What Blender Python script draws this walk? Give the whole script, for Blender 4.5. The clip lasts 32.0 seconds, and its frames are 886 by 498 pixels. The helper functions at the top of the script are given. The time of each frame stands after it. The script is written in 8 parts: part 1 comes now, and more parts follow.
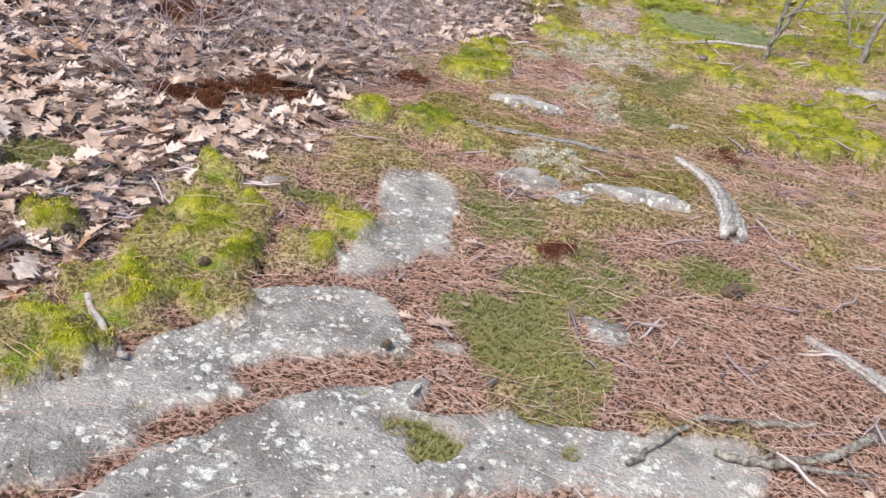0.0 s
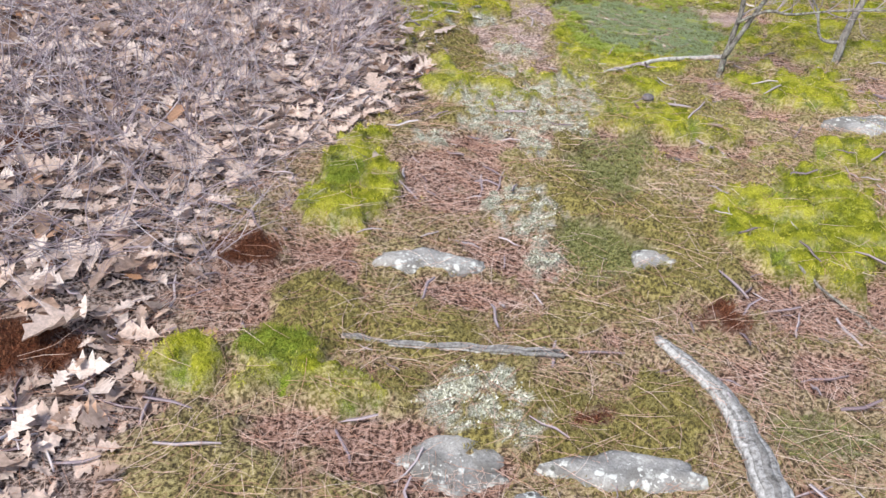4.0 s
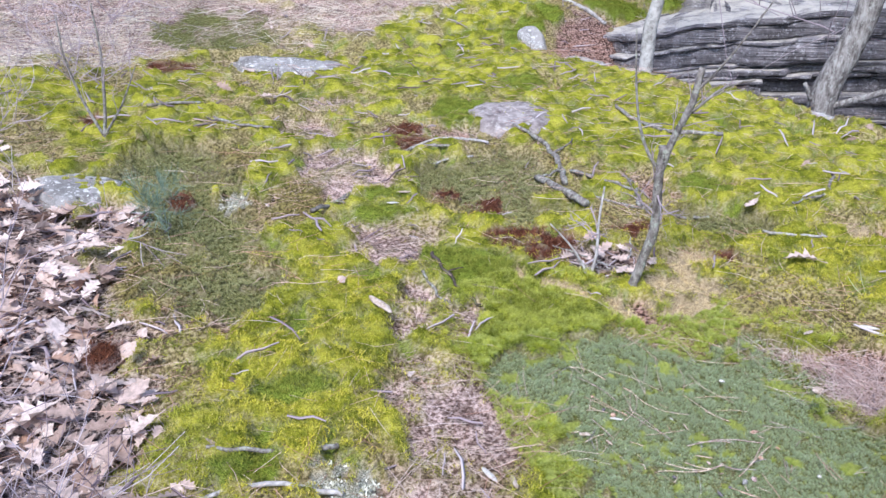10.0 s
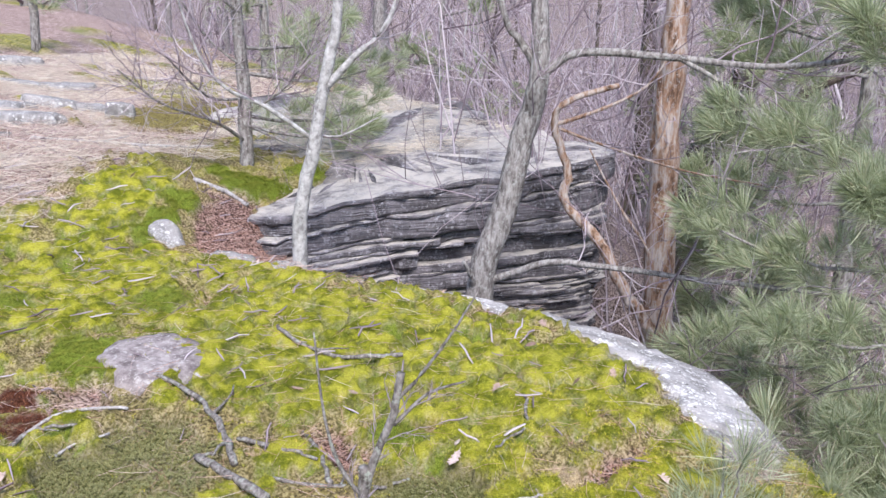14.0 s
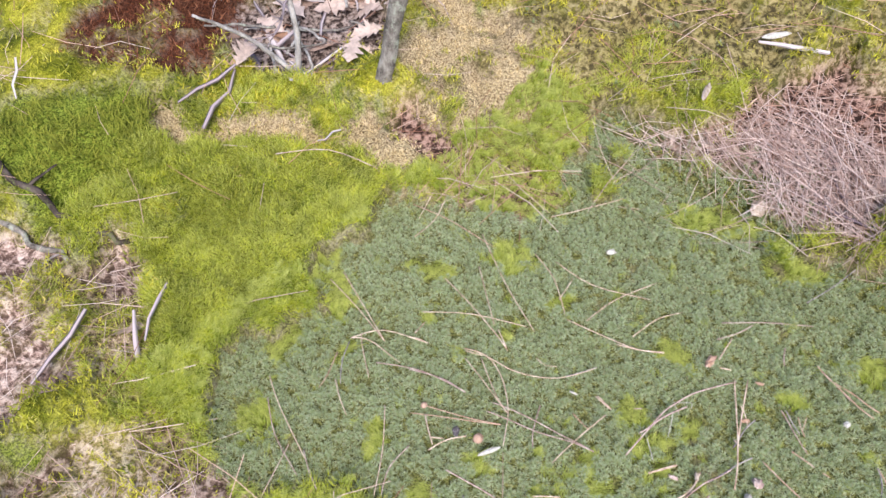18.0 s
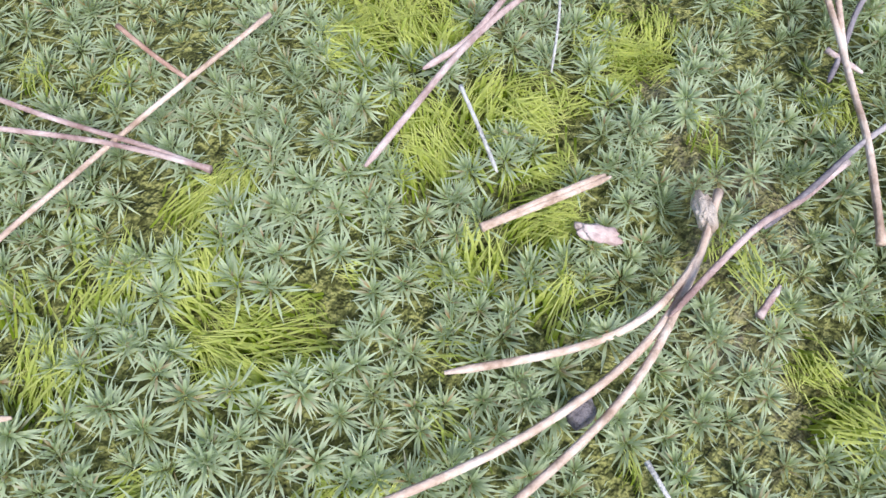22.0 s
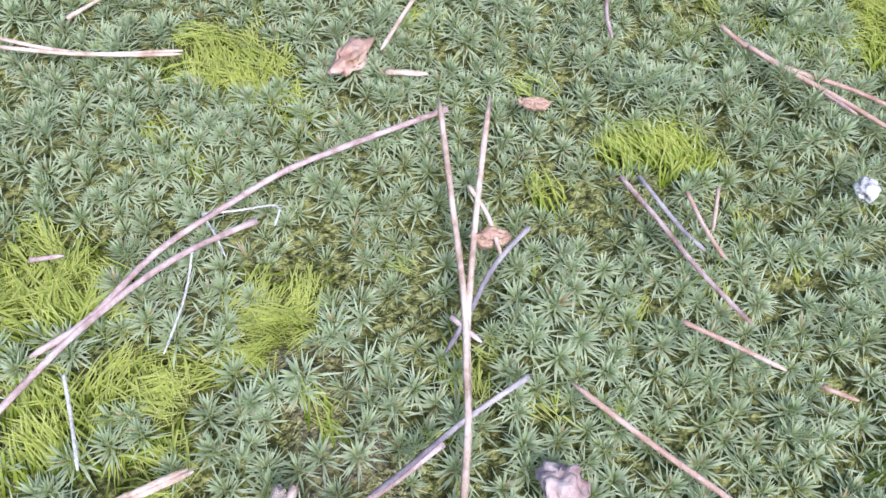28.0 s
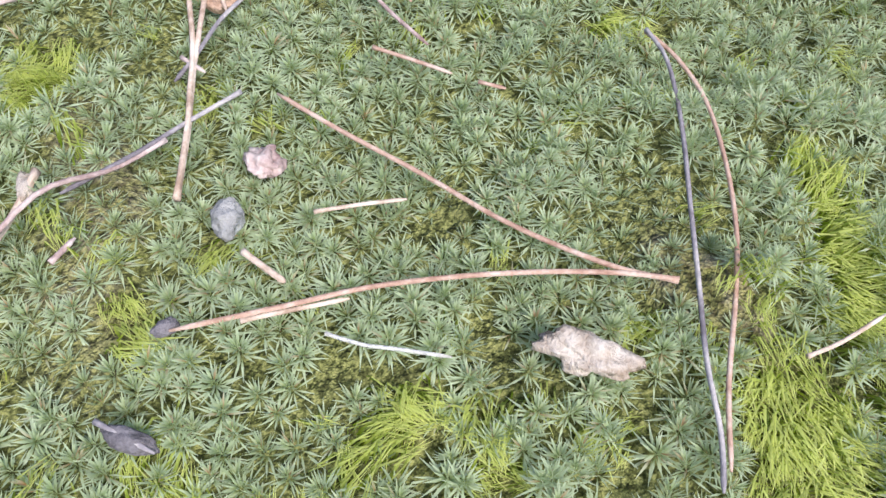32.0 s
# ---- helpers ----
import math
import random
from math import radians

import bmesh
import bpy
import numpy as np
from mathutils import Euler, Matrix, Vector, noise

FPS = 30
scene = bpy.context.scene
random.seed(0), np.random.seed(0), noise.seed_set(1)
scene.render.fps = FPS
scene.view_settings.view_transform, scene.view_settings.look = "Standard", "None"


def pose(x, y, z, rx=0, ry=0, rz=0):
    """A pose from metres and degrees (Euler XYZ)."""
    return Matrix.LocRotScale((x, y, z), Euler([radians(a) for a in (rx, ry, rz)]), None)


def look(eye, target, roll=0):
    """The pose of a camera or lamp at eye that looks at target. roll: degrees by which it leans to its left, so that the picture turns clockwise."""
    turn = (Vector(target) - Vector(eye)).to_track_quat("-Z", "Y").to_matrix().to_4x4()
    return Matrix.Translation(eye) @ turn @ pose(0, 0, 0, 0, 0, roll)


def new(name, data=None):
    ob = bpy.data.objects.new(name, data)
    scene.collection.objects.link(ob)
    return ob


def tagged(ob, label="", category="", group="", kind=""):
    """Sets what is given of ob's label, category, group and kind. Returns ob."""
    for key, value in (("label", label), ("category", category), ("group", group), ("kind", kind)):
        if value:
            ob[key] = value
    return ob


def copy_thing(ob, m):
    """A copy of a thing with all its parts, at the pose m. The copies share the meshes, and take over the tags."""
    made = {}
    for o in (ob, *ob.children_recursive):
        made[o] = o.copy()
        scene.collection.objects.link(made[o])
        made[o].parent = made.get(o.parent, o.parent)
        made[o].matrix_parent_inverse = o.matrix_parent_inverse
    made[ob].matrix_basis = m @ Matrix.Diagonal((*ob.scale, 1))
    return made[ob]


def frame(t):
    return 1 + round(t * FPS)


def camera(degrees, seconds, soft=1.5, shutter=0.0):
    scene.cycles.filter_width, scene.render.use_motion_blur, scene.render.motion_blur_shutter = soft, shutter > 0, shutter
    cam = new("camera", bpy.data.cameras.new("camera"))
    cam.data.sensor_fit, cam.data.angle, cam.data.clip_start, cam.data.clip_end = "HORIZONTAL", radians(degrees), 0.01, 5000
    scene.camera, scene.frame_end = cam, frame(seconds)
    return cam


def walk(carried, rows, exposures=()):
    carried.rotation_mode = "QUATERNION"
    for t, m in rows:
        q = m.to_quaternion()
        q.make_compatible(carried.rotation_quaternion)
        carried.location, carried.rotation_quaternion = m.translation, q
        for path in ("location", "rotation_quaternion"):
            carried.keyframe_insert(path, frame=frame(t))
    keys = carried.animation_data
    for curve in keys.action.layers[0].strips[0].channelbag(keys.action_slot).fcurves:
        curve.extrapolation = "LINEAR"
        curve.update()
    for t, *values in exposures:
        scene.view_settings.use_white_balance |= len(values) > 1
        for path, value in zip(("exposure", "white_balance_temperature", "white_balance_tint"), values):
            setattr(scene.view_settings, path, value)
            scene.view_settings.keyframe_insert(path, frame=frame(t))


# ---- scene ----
cam = camera(53.3, 32.0)
PATH = [
    (0, (0.021, -0.924, 1.307), (0.051, 0.897, 0.481), 7.6),
    (0.5, (0.008, -0.804, 1.322), (-0.011, 1.064, 0.607), 7.6),
    (1, (0.034, -0.621, 1.316), (-0.078, 1.249, 0.615), 6.0),
    (1.5, (0.038, -0.436, 1.308), (-0.146, 1.369, 0.467), 2.3),
    (2, (0.044, -0.279, 1.325), (-0.155, 1.469, 0.375), 0.3),
    (2.5, (0.011, -0.057, 1.388), (-0.099, 1.685, 0.411), 1.0),
    (3, (0.039, 0.124, 1.501), (0.039, 1.832, 0.461), 1.7),
    (3.5, (0.07, 0.295, 1.569), (0.183, 2.006, 0.539), 2.2),
    (4, (0.119, 0.539, 1.649), (0.334, 2.266, 0.663), 2.1),
    (4.5, (0.163, 0.783, 1.662), (0.492, 2.525, 0.738), 2.4),
    (6.5, (0.388, 1.835, 1.617), (0.812, 3.572, 0.72), 0.4),
    (7, (0.365, 2.049, 1.622), (0.811, 3.782, 0.728), 0.6),
    (7.5, (0.337, 2.269, 1.626), (0.844, 3.993, 0.747), 0.9),
    (8, (0.336, 2.517, 1.644), (0.889, 4.224, 0.762), 1.0),
    (8.5, (0.391, 2.741, 1.679), (0.95, 4.442, 0.786), 0.9),
    (9, (0.477, 2.952, 1.707), (1.013, 4.654, 0.803), 0.7),
    (9.5, (0.536, 3.183, 1.659), (1.064, 4.902, 0.784), 0.5),
    (10, (0.573, 3.422, 1.667), (1.113, 5.169, 0.856), 0.3),
    (10.5, (0.621, 3.632, 1.7), (1.158, 5.382, 0.895), 0.5),
    (11, (0.709, 3.796, 1.719), (1.204, 5.539, 0.874), -0.1),
    (11.5, (0.78, 3.945, 1.728), (1.232, 5.683, 0.847), -1.0),
    (12, (0.822, 4.089, 1.707), (1.392, 5.804, 0.851), -1.1),
    (12.5, (0.793, 4.126, 1.818), (1.706, 5.743, 1.076), 1.3),
    (13, (0.826, 4.089, 1.929), (1.999, 5.582, 1.3), 1.5),
    (13.5, (0.848, 4.073, 1.958), (2.104, 5.522, 1.387), 1.4),
    (15.5, (0.843, 4.185, 1.836), (2.023, 5.624, 1.105), 0.8),
    (16, (0.804, 4.236, 1.794), (1.91, 5.647, 0.906), 0.6),
    (16.5, (0.798, 4.332, 1.76), (1.785, 5.694, 0.678), -0.2),
    (17, (0.862, 4.469, 1.664), (1.707, 5.744, 0.375), -1.9),
    (17.5, (1.011, 4.568, 1.577), (1.795, 5.657, 0.093), -3.4),
    (18, (1.162, 4.656, 1.483), (1.939, 5.54, -0.134), -4.5),
    (18.5, (1.25, 4.747, 1.338), (2.042, 5.445, -0.361), -3.1),
    (19, (1.305, 4.759, 1.137), (2.1, 5.376, -0.592), -2.5),
    (19.5, (1.345, 4.75, 0.971), (2.118, 5.308, -0.787), -1.2),
    (20, (1.377, 4.739, 0.855), (2.148, 5.273, -0.912), -0.3),
    (20.5, (1.417, 4.729, 0.767), (2.179, 5.26, -1.005), -0.6),
    (21, (1.471, 4.74, 0.682), (2.232, 5.268, -1.09), -0.5),
    (21.5, (1.493, 4.743, 0.638), (2.281, 5.278, -1.121), 0.0),
    (22, (1.497, 4.751, 0.636), (2.298, 5.272, -1.121), 1.1),
    (22.5, (1.491, 4.771, 0.638), (2.296, 5.326, -1.107), 0.3),
    (23, (1.484, 4.794, 0.641), (2.284, 5.362, -1.102), 0.2),
    (23.5, (1.482, 4.808, 0.643), (2.278, 5.406, -1.091), -0.7),
    (24, (1.49, 4.812, 0.646), (2.288, 5.396, -1.092), 0.1),
    (24.5, (1.505, 4.796, 0.648), (2.324, 5.402, -1.073), -0.4),
    (25, (1.519, 4.779, 0.651), (2.366, 5.391, -1.055), -0.5),
    (25.5, (1.534, 4.762, 0.654), (2.411, 5.374, -1.036), -0.4),
    (26, (1.55, 4.748, 0.659), (2.445, 5.348, -1.025), 0.2),
    (26.5, (1.56, 4.734, 0.661), (2.485, 5.323, -1.012), 1.0),
    (28.5, (1.6, 4.667, 0.665), (2.584, 5.296, -0.959), -0.4),
    (29, (1.605, 4.65, 0.664), (2.628, 5.269, -0.94), 0.1),
    (29.5, (1.604, 4.628, 0.658), (2.673, 5.232, -0.92), 0.8),
    (30, (1.605, 4.608, 0.658), (2.665, 5.207, -0.929), 0.2),
    (30.5, (1.6, 4.585, 0.659), (2.648, 5.192, -0.932), -0.9),
    (31, (1.586, 4.573, 0.66), (2.629, 5.13, -0.953), 0.2),
    (31.5, (1.563, 4.565, 0.659), (2.612, 5.076, -0.966), 1.2),
    (32, (1.535, 4.567, 0.661), (2.554, 5.062, -0.987), 0.8),
]
walk(cam, [(t, look(eye, target, roll)) for t, eye, target, roll in PATH], exposures=[
    (0, 0.97, 6900, 11), (4.5, 1.0, 6400, 9), (7, 1.08, 5800, 11), (11, 1.07, 5750, 16), (13, 1.05, 5950, 17), (17, 1.08, 6400, 20), (19, 1.1, 6500, 11), (21, 1.13, 6050, 13), (26, 1.14, 5880, 15), (29, 1.27, 5650, 20), (32, 1.2, 6100, 13)])


# ---- light ----
world = bpy.data.worlds.new("overcast_sky")
scene.world = world
world.use_nodes = True
wn = world.node_tree.nodes
sky = wn.new("ShaderNodeTexSky")
sky.sky_type, sky.sun_disc = "NISHITA", False
sky.sun_elevation, sky.sun_rotation = radians(48), radians(215)
sky.air_density, sky.dust_density, sky.ozone_density = 1.0, 1.2, 2.0
wn["Background"].inputs["Strength"].default_value = 0.09
world.node_tree.links.new(sky.outputs[0], wn["Background"].inputs["Color"])
sun = new("sun", bpy.data.lights.new("sun", "SUN"))
sun.data.energy, sun.data.angle, sun.data.color = 2.25, radians(16), (1.0, 0.945, 0.88)
sun.matrix_world = look((-3, -4, 8), (0.0, 0.0, 1.6))

# ---- arithmetic for surfaces ----
RNG = np.random.default_rng(7)


def ss(a, b, x):
    t = np.clip((x - a) / (b - a), 0, 1)
    return t * t * (3 - 2 * t)


def rnd(ix, iy, seed):
    h = np.sin(ix * 127.1 + iy * 311.7 + seed * 74.7) * 43758.5453
    return h - np.floor(h)


def vnoise(x, y, seed=0):
    """Smooth value noise, 0 to 1, one cell per unit."""
    ix, iy = np.floor(x), np.floor(y)
    fx, fy = x - ix, y - iy
    fx, fy = fx * fx * (3 - 2 * fx), fy * fy * (3 - 2 * fy)
    a, b = rnd(ix, iy, seed), rnd(ix + 1, iy, seed)
    c, d = rnd(ix, iy + 1, seed), rnd(ix + 1, iy + 1, seed)
    return (a * (1 - fx) + b * fx) * (1 - fy) + (c * (1 - fx) + d * fx) * fy


def fbm(x, y, seed=0, octaves=4):
    out, amp, tot = 0, 1.0, 0
    for k in range(octaves):
        out, tot = out + amp * vnoise(x * 2**k, y * 2**k, seed + k), tot + amp
        amp *= 0.55
    return out / tot


def cells(x, y, seed=0):
    """Distance to the nearest of points strewn one per unit cell."""
    ix, iy = np.floor(x), np.floor(y)
    best = np.full(np.shape(x), 9.0)
    for dx in (-1, 0, 1):
        for dy in (-1, 0, 1):
            cx, cy = ix + dx, iy + dy
            px, py = cx + 0.15 + 0.7 * rnd(cx, cy, seed), cy + 0.15 + 0.7 * rnd(cx, cy, seed + 5)
            best = np.minimum(best, (px - x) ** 2 + (py - y) ** 2)
    return np.sqrt(best)


# ---- plan: what covers the ground, as ovals (x, y, half width, half depth, turn) ----
SLABS = [(-0.23, 0.91, 0.2, 0.145, 19), (-0.52, 0.48, 0.3, 0.14, 37), (-0.1, 0.46, 0.53, 0.125, 17), (-0.37, 0.73, 0.22, 0.11, 43), (-0.25, 0.62, 0.33, 0.14, 27), (0.53, 0.59, 0.265, 0.101, 4), (0.5, 1.07, 0.05, 0.079, 21), (0.09, 0.89, 0.04, 0.02, -7), (-0.035, 1.6, 0.125, 0.23, 4), (-0.058, 1.34, 0.15, 0.14, 16), (-0.1, 1.22, 0.13, 0.06, 22)]
DUFF = [(-0.14, 0.73, 0.23, 0.06, 24), (-0.38, 0.49, 0.15, 0.036, 48), (-0.515, 0.31, 0.12, 0.024, 51), (0.12, 1.23, 0.246, 0.119, 38), (0.71, 0.96, 0.164, 0.251, -3), (1.0, 1.14, 0.25, 0.269, 13), (0.99, 0.86, 0.158, 0.146, -14), (0.79, 1.61, 0.217, 0.136, 16), (1.05, 1.74, 0.183, 0.101, 13), (0.22, 1.95, 0.195, 0.061, 2), (-0.35, 1.24, 0.091, 0.127, 17), (0.46, 2.57, 0.169, 0.073, -7), (0.48, 3.23, 0.17, 0.242, -4), (1.19, 2.51, 0.195, 0.076, 9), (1.47, 2.46, 0.189, 0.096, 6), (0.86, 2.18, 0.083, 0.084, -5)]
DUFF += [(0.04, 2.06, 0.174, 0.064, 7), (0.21, 2.01, 0.125, 0.077, 4), (1.34, 2.23, 0.109, 0.087, -11), (0.63, 3.51, 0.155, 0.092, -11), (1.74, 3.94, 0.11, 0.1, -9), (1.85, 3.75, 0.11, 0.08, -10), (1.34, 3.45, 0.092, 0.122, -10), (1.01, 4.23, 0.081, 0.107, -15), (2.18, 4.95, 0.169, 0.146, -22), (1.8, 4.42, 0.119, 0.055, -10), (1.76, 4.1, 0.103, 0.064, -23), (3.05, 8.25, 0.3, 0.35, -37)]
PATHWAY = [(0.98, 4.72, 0.159, 0.249, -10), (1.09, 5.0, 0.136, 0.198, -9), (1.1, 5.14, 0.149, 0.125, -10), (1.03, 4.86, 0.097, 0.21, -9), (0.95, 4.63, 0.081, 0.087, -16), (1.18, 5.51, 0.121, 0.128, 9), (1.15, 5.91, 0.134, 0.145, -18), (1.16, 6.4, 0.149, 0.19, -12), (0.86, 4.49, 0.201, 0.342, 15), (1.14, 6.03, 0.22, 0.16, -9), (1.25, 7.46, 0.16, 0.12, 0), (1.22, 6.64, 0.15, 0.15, 0), (1.15, 6.66, 0.17, 0.2, -7), (2.1, 9.75, 0.8, 1.0, -18), (0.52, 9.2, 0.7, 0.5, 0), (1.1, 7.1, 0.12, 0.2, 10)]
PATHWAY += [(1.24, 5.55, 0.1, 0.09, -33), (1.25, 5.42, 0.045, 0.09, -43), (1.12, 5.28, 0.12, 0.05, -33), (2.1, 5.02, 0.13, 0.06, -47), (2.15, 4.9, 0.1, 0.08, -46), (1.75, 6.95, 0.2, 0.08, 0)]
PATHWAY += [(1.184, 5.605, 0.085, 0.09, -19), (1.265, 5.435, 0.04, 0.108, -39), (1.122, 5.29, 0.163, 0.032, -35), (1.189, 6.475, 0.162, 0.17, -33), (1.145, 6.841, 0.129, 0.031, 10)]
BRIGHT = [(-0.57, 1.33, 0.1, 0.154, 58), (-0.54, 1.12, 0.187, 0.127, 47), (-0.65, 0.84, 0.15, 0.125, 38), (-0.78, 0.66, 0.114, 0.101, 29), (-0.66, 0.59, 0.07, 0.038, 27), (-0.77, 0.53, 0.062, 0.095, 9), (-0.43, 0.87, 0.07, 0.071, 22), (-0.56, 0.9, 0.092, 0.089, 29), (-0.23, 1.41, 0.064, 0.14, 24), (-0.62, 1.48, 0.078, 0.108, 30), (-0.56, 1.28, 0.128, 0.17, 22), (-0.91, 1.05, 0.074, 0.071, 15), (-0.43, 0.86, 0.082, 0.064, 12), (-0.29, 1.18, 0.083, 0.072, 10), (0.15, 3.11, 0.126, 0.28, -6), (-0.27, 2.23, 0.097, 0.083, -10)]
BRIGHT += [(-0.03, 2.26, 0.101, 0.104, 5), (0.12, 2.16, 0.118, 0.068, 2), (-0.11, 2.16, 0.062, 0.029, 8), (1.64, 2.89, 0.237, 0.356, -30), (1.36, 2.89, 0.088, 0.16, -8), (1.77, 2.81, 0.116, 0.285, -4), (2.08, 3.94, 0.181, 0.203, -29), (1.97, 3.34, 0.108, 0.118, 7), (1.01, 2.89, 0.057, 0.107, 5), (1.4, 3.62, 0.095, 0.115, -16), (0.76, 5.11, 0.139, 0.171, 7), (0.91, 5.39, 0.112, 0.158, -4), (1.33, 4.45, 0.198, 0.213, -11), (1.28, 4.67, 0.099, 0.17, 11), (1.64, 4.53, 0.265, 0.177, -15), (1.36, 4.02, 0.087, 0.101, -13)]
BRIGHT += [(1.17, 3.76, 0.082, 0.064, -2), (1.99, 3.92, 0.119, 0.131, -48), (1.87, 4.05, 0.113, 0.05, -49), (1.39, 3.7, 0.068, 0.073, -20), (0.23, 3.48, 0.076, 0.046, -9), (1.28, 4.52, 0.188, 0.221, -17), (1.44, 4.27, 0.23, 0.118, -13), (2.0, 4.58, 0.132, 0.102, -22), (1.18, 4.63, 0.063, 0.086, -13), (0.71, 5.27, 0.19, 0.26, -3), (0.91, 6.03, 0.12, 0.31, -7), (0.86, 5.53, 0.15, 0.23, -9), (1.21, 6.27, 0.11, 0.12, -8), (1.44, 5.72, 0.17, 0.14, -12), (1.37, 5.3, 0.1, 0.19, -13), (2.5, 5.46, 0.28, 0.22, -18)]
BRIGHT += [(2.5, 6.9, 0.55, 0.6, 30), (3.0, 6.2, 0.4, 0.6, 10), (1.9, 7.9, 0.6, 0.5, 0), (2.62, 8.75, 0.26, 0.2, -33), (1.33, 4.98, 0.06, 0.09, 0)]
HAIRCAP = [(0.42, 1.26, 0.249, 0.17, 43), (0.32, 0.9, 0.155, 0.192, 13), (0.34, 0.76, 0.115, 0.112, 14), (0.21, 1.07, 0.145, 0.119, 0), (-0.0, 0.56, 0.07, 0.039, 26), (0.07, 0.52, 0.089, 0.045, 46), (0.37, 0.59, 0.03, 0.026, 13), (0.89, 1.46, 0.106, 0.122, 16), (-1.09, 1.39, 0.107, 0.122, 26), (-0.34, 1.55, 0.077, 0.053, 19), (1.08, 3.34, 0.168, 0.245, -7), (0.88, 2.81, 0.159, 0.2, 2), (1.2, 2.01, 0.151, 0.112, -1), (1.12, 3.47, 0.145, 0.105, -10), (0.23, 1.67, 0.149, 0.138, 25), (1.71, 4.98, 0.325, 0.264, -30)]
HAIRCAP += [(1.38, 5.17, 0.1, 0.15, -46), (1.72, 4.47, 0.26, 0.14, 0), (1.6, 5.23, 0.2, 0.134, -13), (1.82, 4.75, 0.19, 0.171, -16), (1.64, 6.45, 0.208, 0.262, -12), (1.7, 4.97, 0.36, 0.3, -12), (1.62, 4.72, 0.28, 0.24, 0), (1.84, 4.72, 0.22, 0.26, 0), (0.56, 6.67, 0.25, 0.36, -2), (0.59, 6.17, 0.2, 0.3, -5), (0.6, 5.77, 0.17, 0.15, -6), (1.72, 6.43, 0.2, 0.27, -15), (1.66, 6.08, 0.2, 0.1, -18), (2.31, 5.83, 0.2, 0.11, -21), (0.84, 8.71, 0.32, 0.28, -6)]
OLIVE = [(0.39, 1.46, 0.11, 0.076, 19), (0.98, 2.89, 0.253, 0.429, 24), (0.72, 1.99, 0.171, 0.132, 15), (0.46, 2.07, 0.162, 0.07, 23), (0.35, 2.39, 0.134, 0.079, 4), (0.04, 2.46, 0.13, 0.16, 2), (0.61, 2.08, 0.107, 0.089, 2), (0.86, 2.1, 0.096, 0.122, -2), (0.25, 2.2, 0.067, 0.067, 2), (0.65, 4.55, 0.105, 0.211, -6), (0.66, 4.26, 0.097, 0.088, 7), (0.53, 3.71, 0.077, 0.076, -15), (0.96, 3.5, 0.066, 0.078, 0), (1.5, 6.28, 0.1, 0.16, -15)]
OLIVE += [(0.63, 6.74, 0.25, 0.24, -13), (0.54, 5.82, 0.18, 0.17, -6), (0.94, 6.31, 0.09, 0.2, -21), (3.87, 10.68, 0.52, 0.64, -45)]
LICHEN = [(0.69, 3.03, 0.123, 0.157, 4), (0.7, 2.76, 0.058, 0.115, -9), (0.99, 3.87, 0.182, 0.189, -6), (0.71, 3.74, 0.18, 0.184, 4), (0.35, 2.12, 0.085, 0.08, -2), (0.48, 2.08, 0.078, 0.076, -4), (0.44, 2.19, 0.083, 0.06, 1), (1.06, 4.03, 0.116, 0.105, -11), (0.92, 3.67, 0.133, 0.088, -11), (0.79, 3.84, 0.085, 0.077, -3), (0.63, 3.89, 0.097, 0.088, -8), (0.82, 4.16, 0.079, 0.076, -9), (0.78, 3.48, 0.09, 0.096, -13), (0.45, 3.54, 0.07, 0.062, -7), (0.9, 4.47, 0.076, 0.072, -11), (0.65, 4.72, 0.04, 0.063, 5)]
LICHEN += [(0.75, 6.4, 0.06, 0.07, -13), (0.8, 4.85, 0.08, 0.08, 0)]
TAN = [(1.69, 5.41, 0.1, 0.03, -50), (2.07, 5.57, 0.1, 0.09, 87), (1.96, 5.43, 0.12, 0.13, -34), (1.5, 5.65, 0.067, 0.022, -90), (1.59, 5.54, 0.08, 0.03, -35), (2.7, 5.6, 0.06, 0.04, 0)]
RUST = [(-0.92, 2.05, 0.133, 0.087, 5), (-0.7, 2.27, 0.168, 0.092, 39), (-0.83, 2.05, 0.128, 0.096, 42), (-1.15, 2.92, 0.152, 0.152, 39), (-0.15, 2.76, 0.089, 0.09, 32), (1.14, 2.42, 0.07, 0.06, 9), (0.67, 2.06, 0.06, 0.035, 8), (-0.62, 2.31, 0.086, 0.073, 2), (0.39, 1.45, 0.05, 0.06, 8), (-1.34, 3.16, 0.13, 0.08, 25), (-0.98, 3.22, 0.13, 0.08, 25), (-0.92, 3.05, 0.1, 0.08, 25), (1.63, 5.86, 0.14, 0.11, -16), (1.61, 6.19, 0.06, 0.05, 0), (2.0, 5.88, 0.09, 0.05, -30)]
RUST += [(2.19, 5.56, 0.08, 0.04, -76), (1.52, 7.06, 0.09, 0.09, -12), (0.57, 8.12, 0.12, 0.1, -5), (0.57, 6.48, 0.04, 0.05, 0), (1.48, 6.3, 0.05, 0.06, 0)]
RUST += [(1.577, 6.111, 0.06, 0.04, -2), (1.5, 6.85, 0.07, 0.09, -23), (0.29, 5.462, 0.05, 0.06, -3), (0.564, 6.436, 0.037, 0.048, -3), (0.255, 7.228, 0.06, 0.075, -6)]
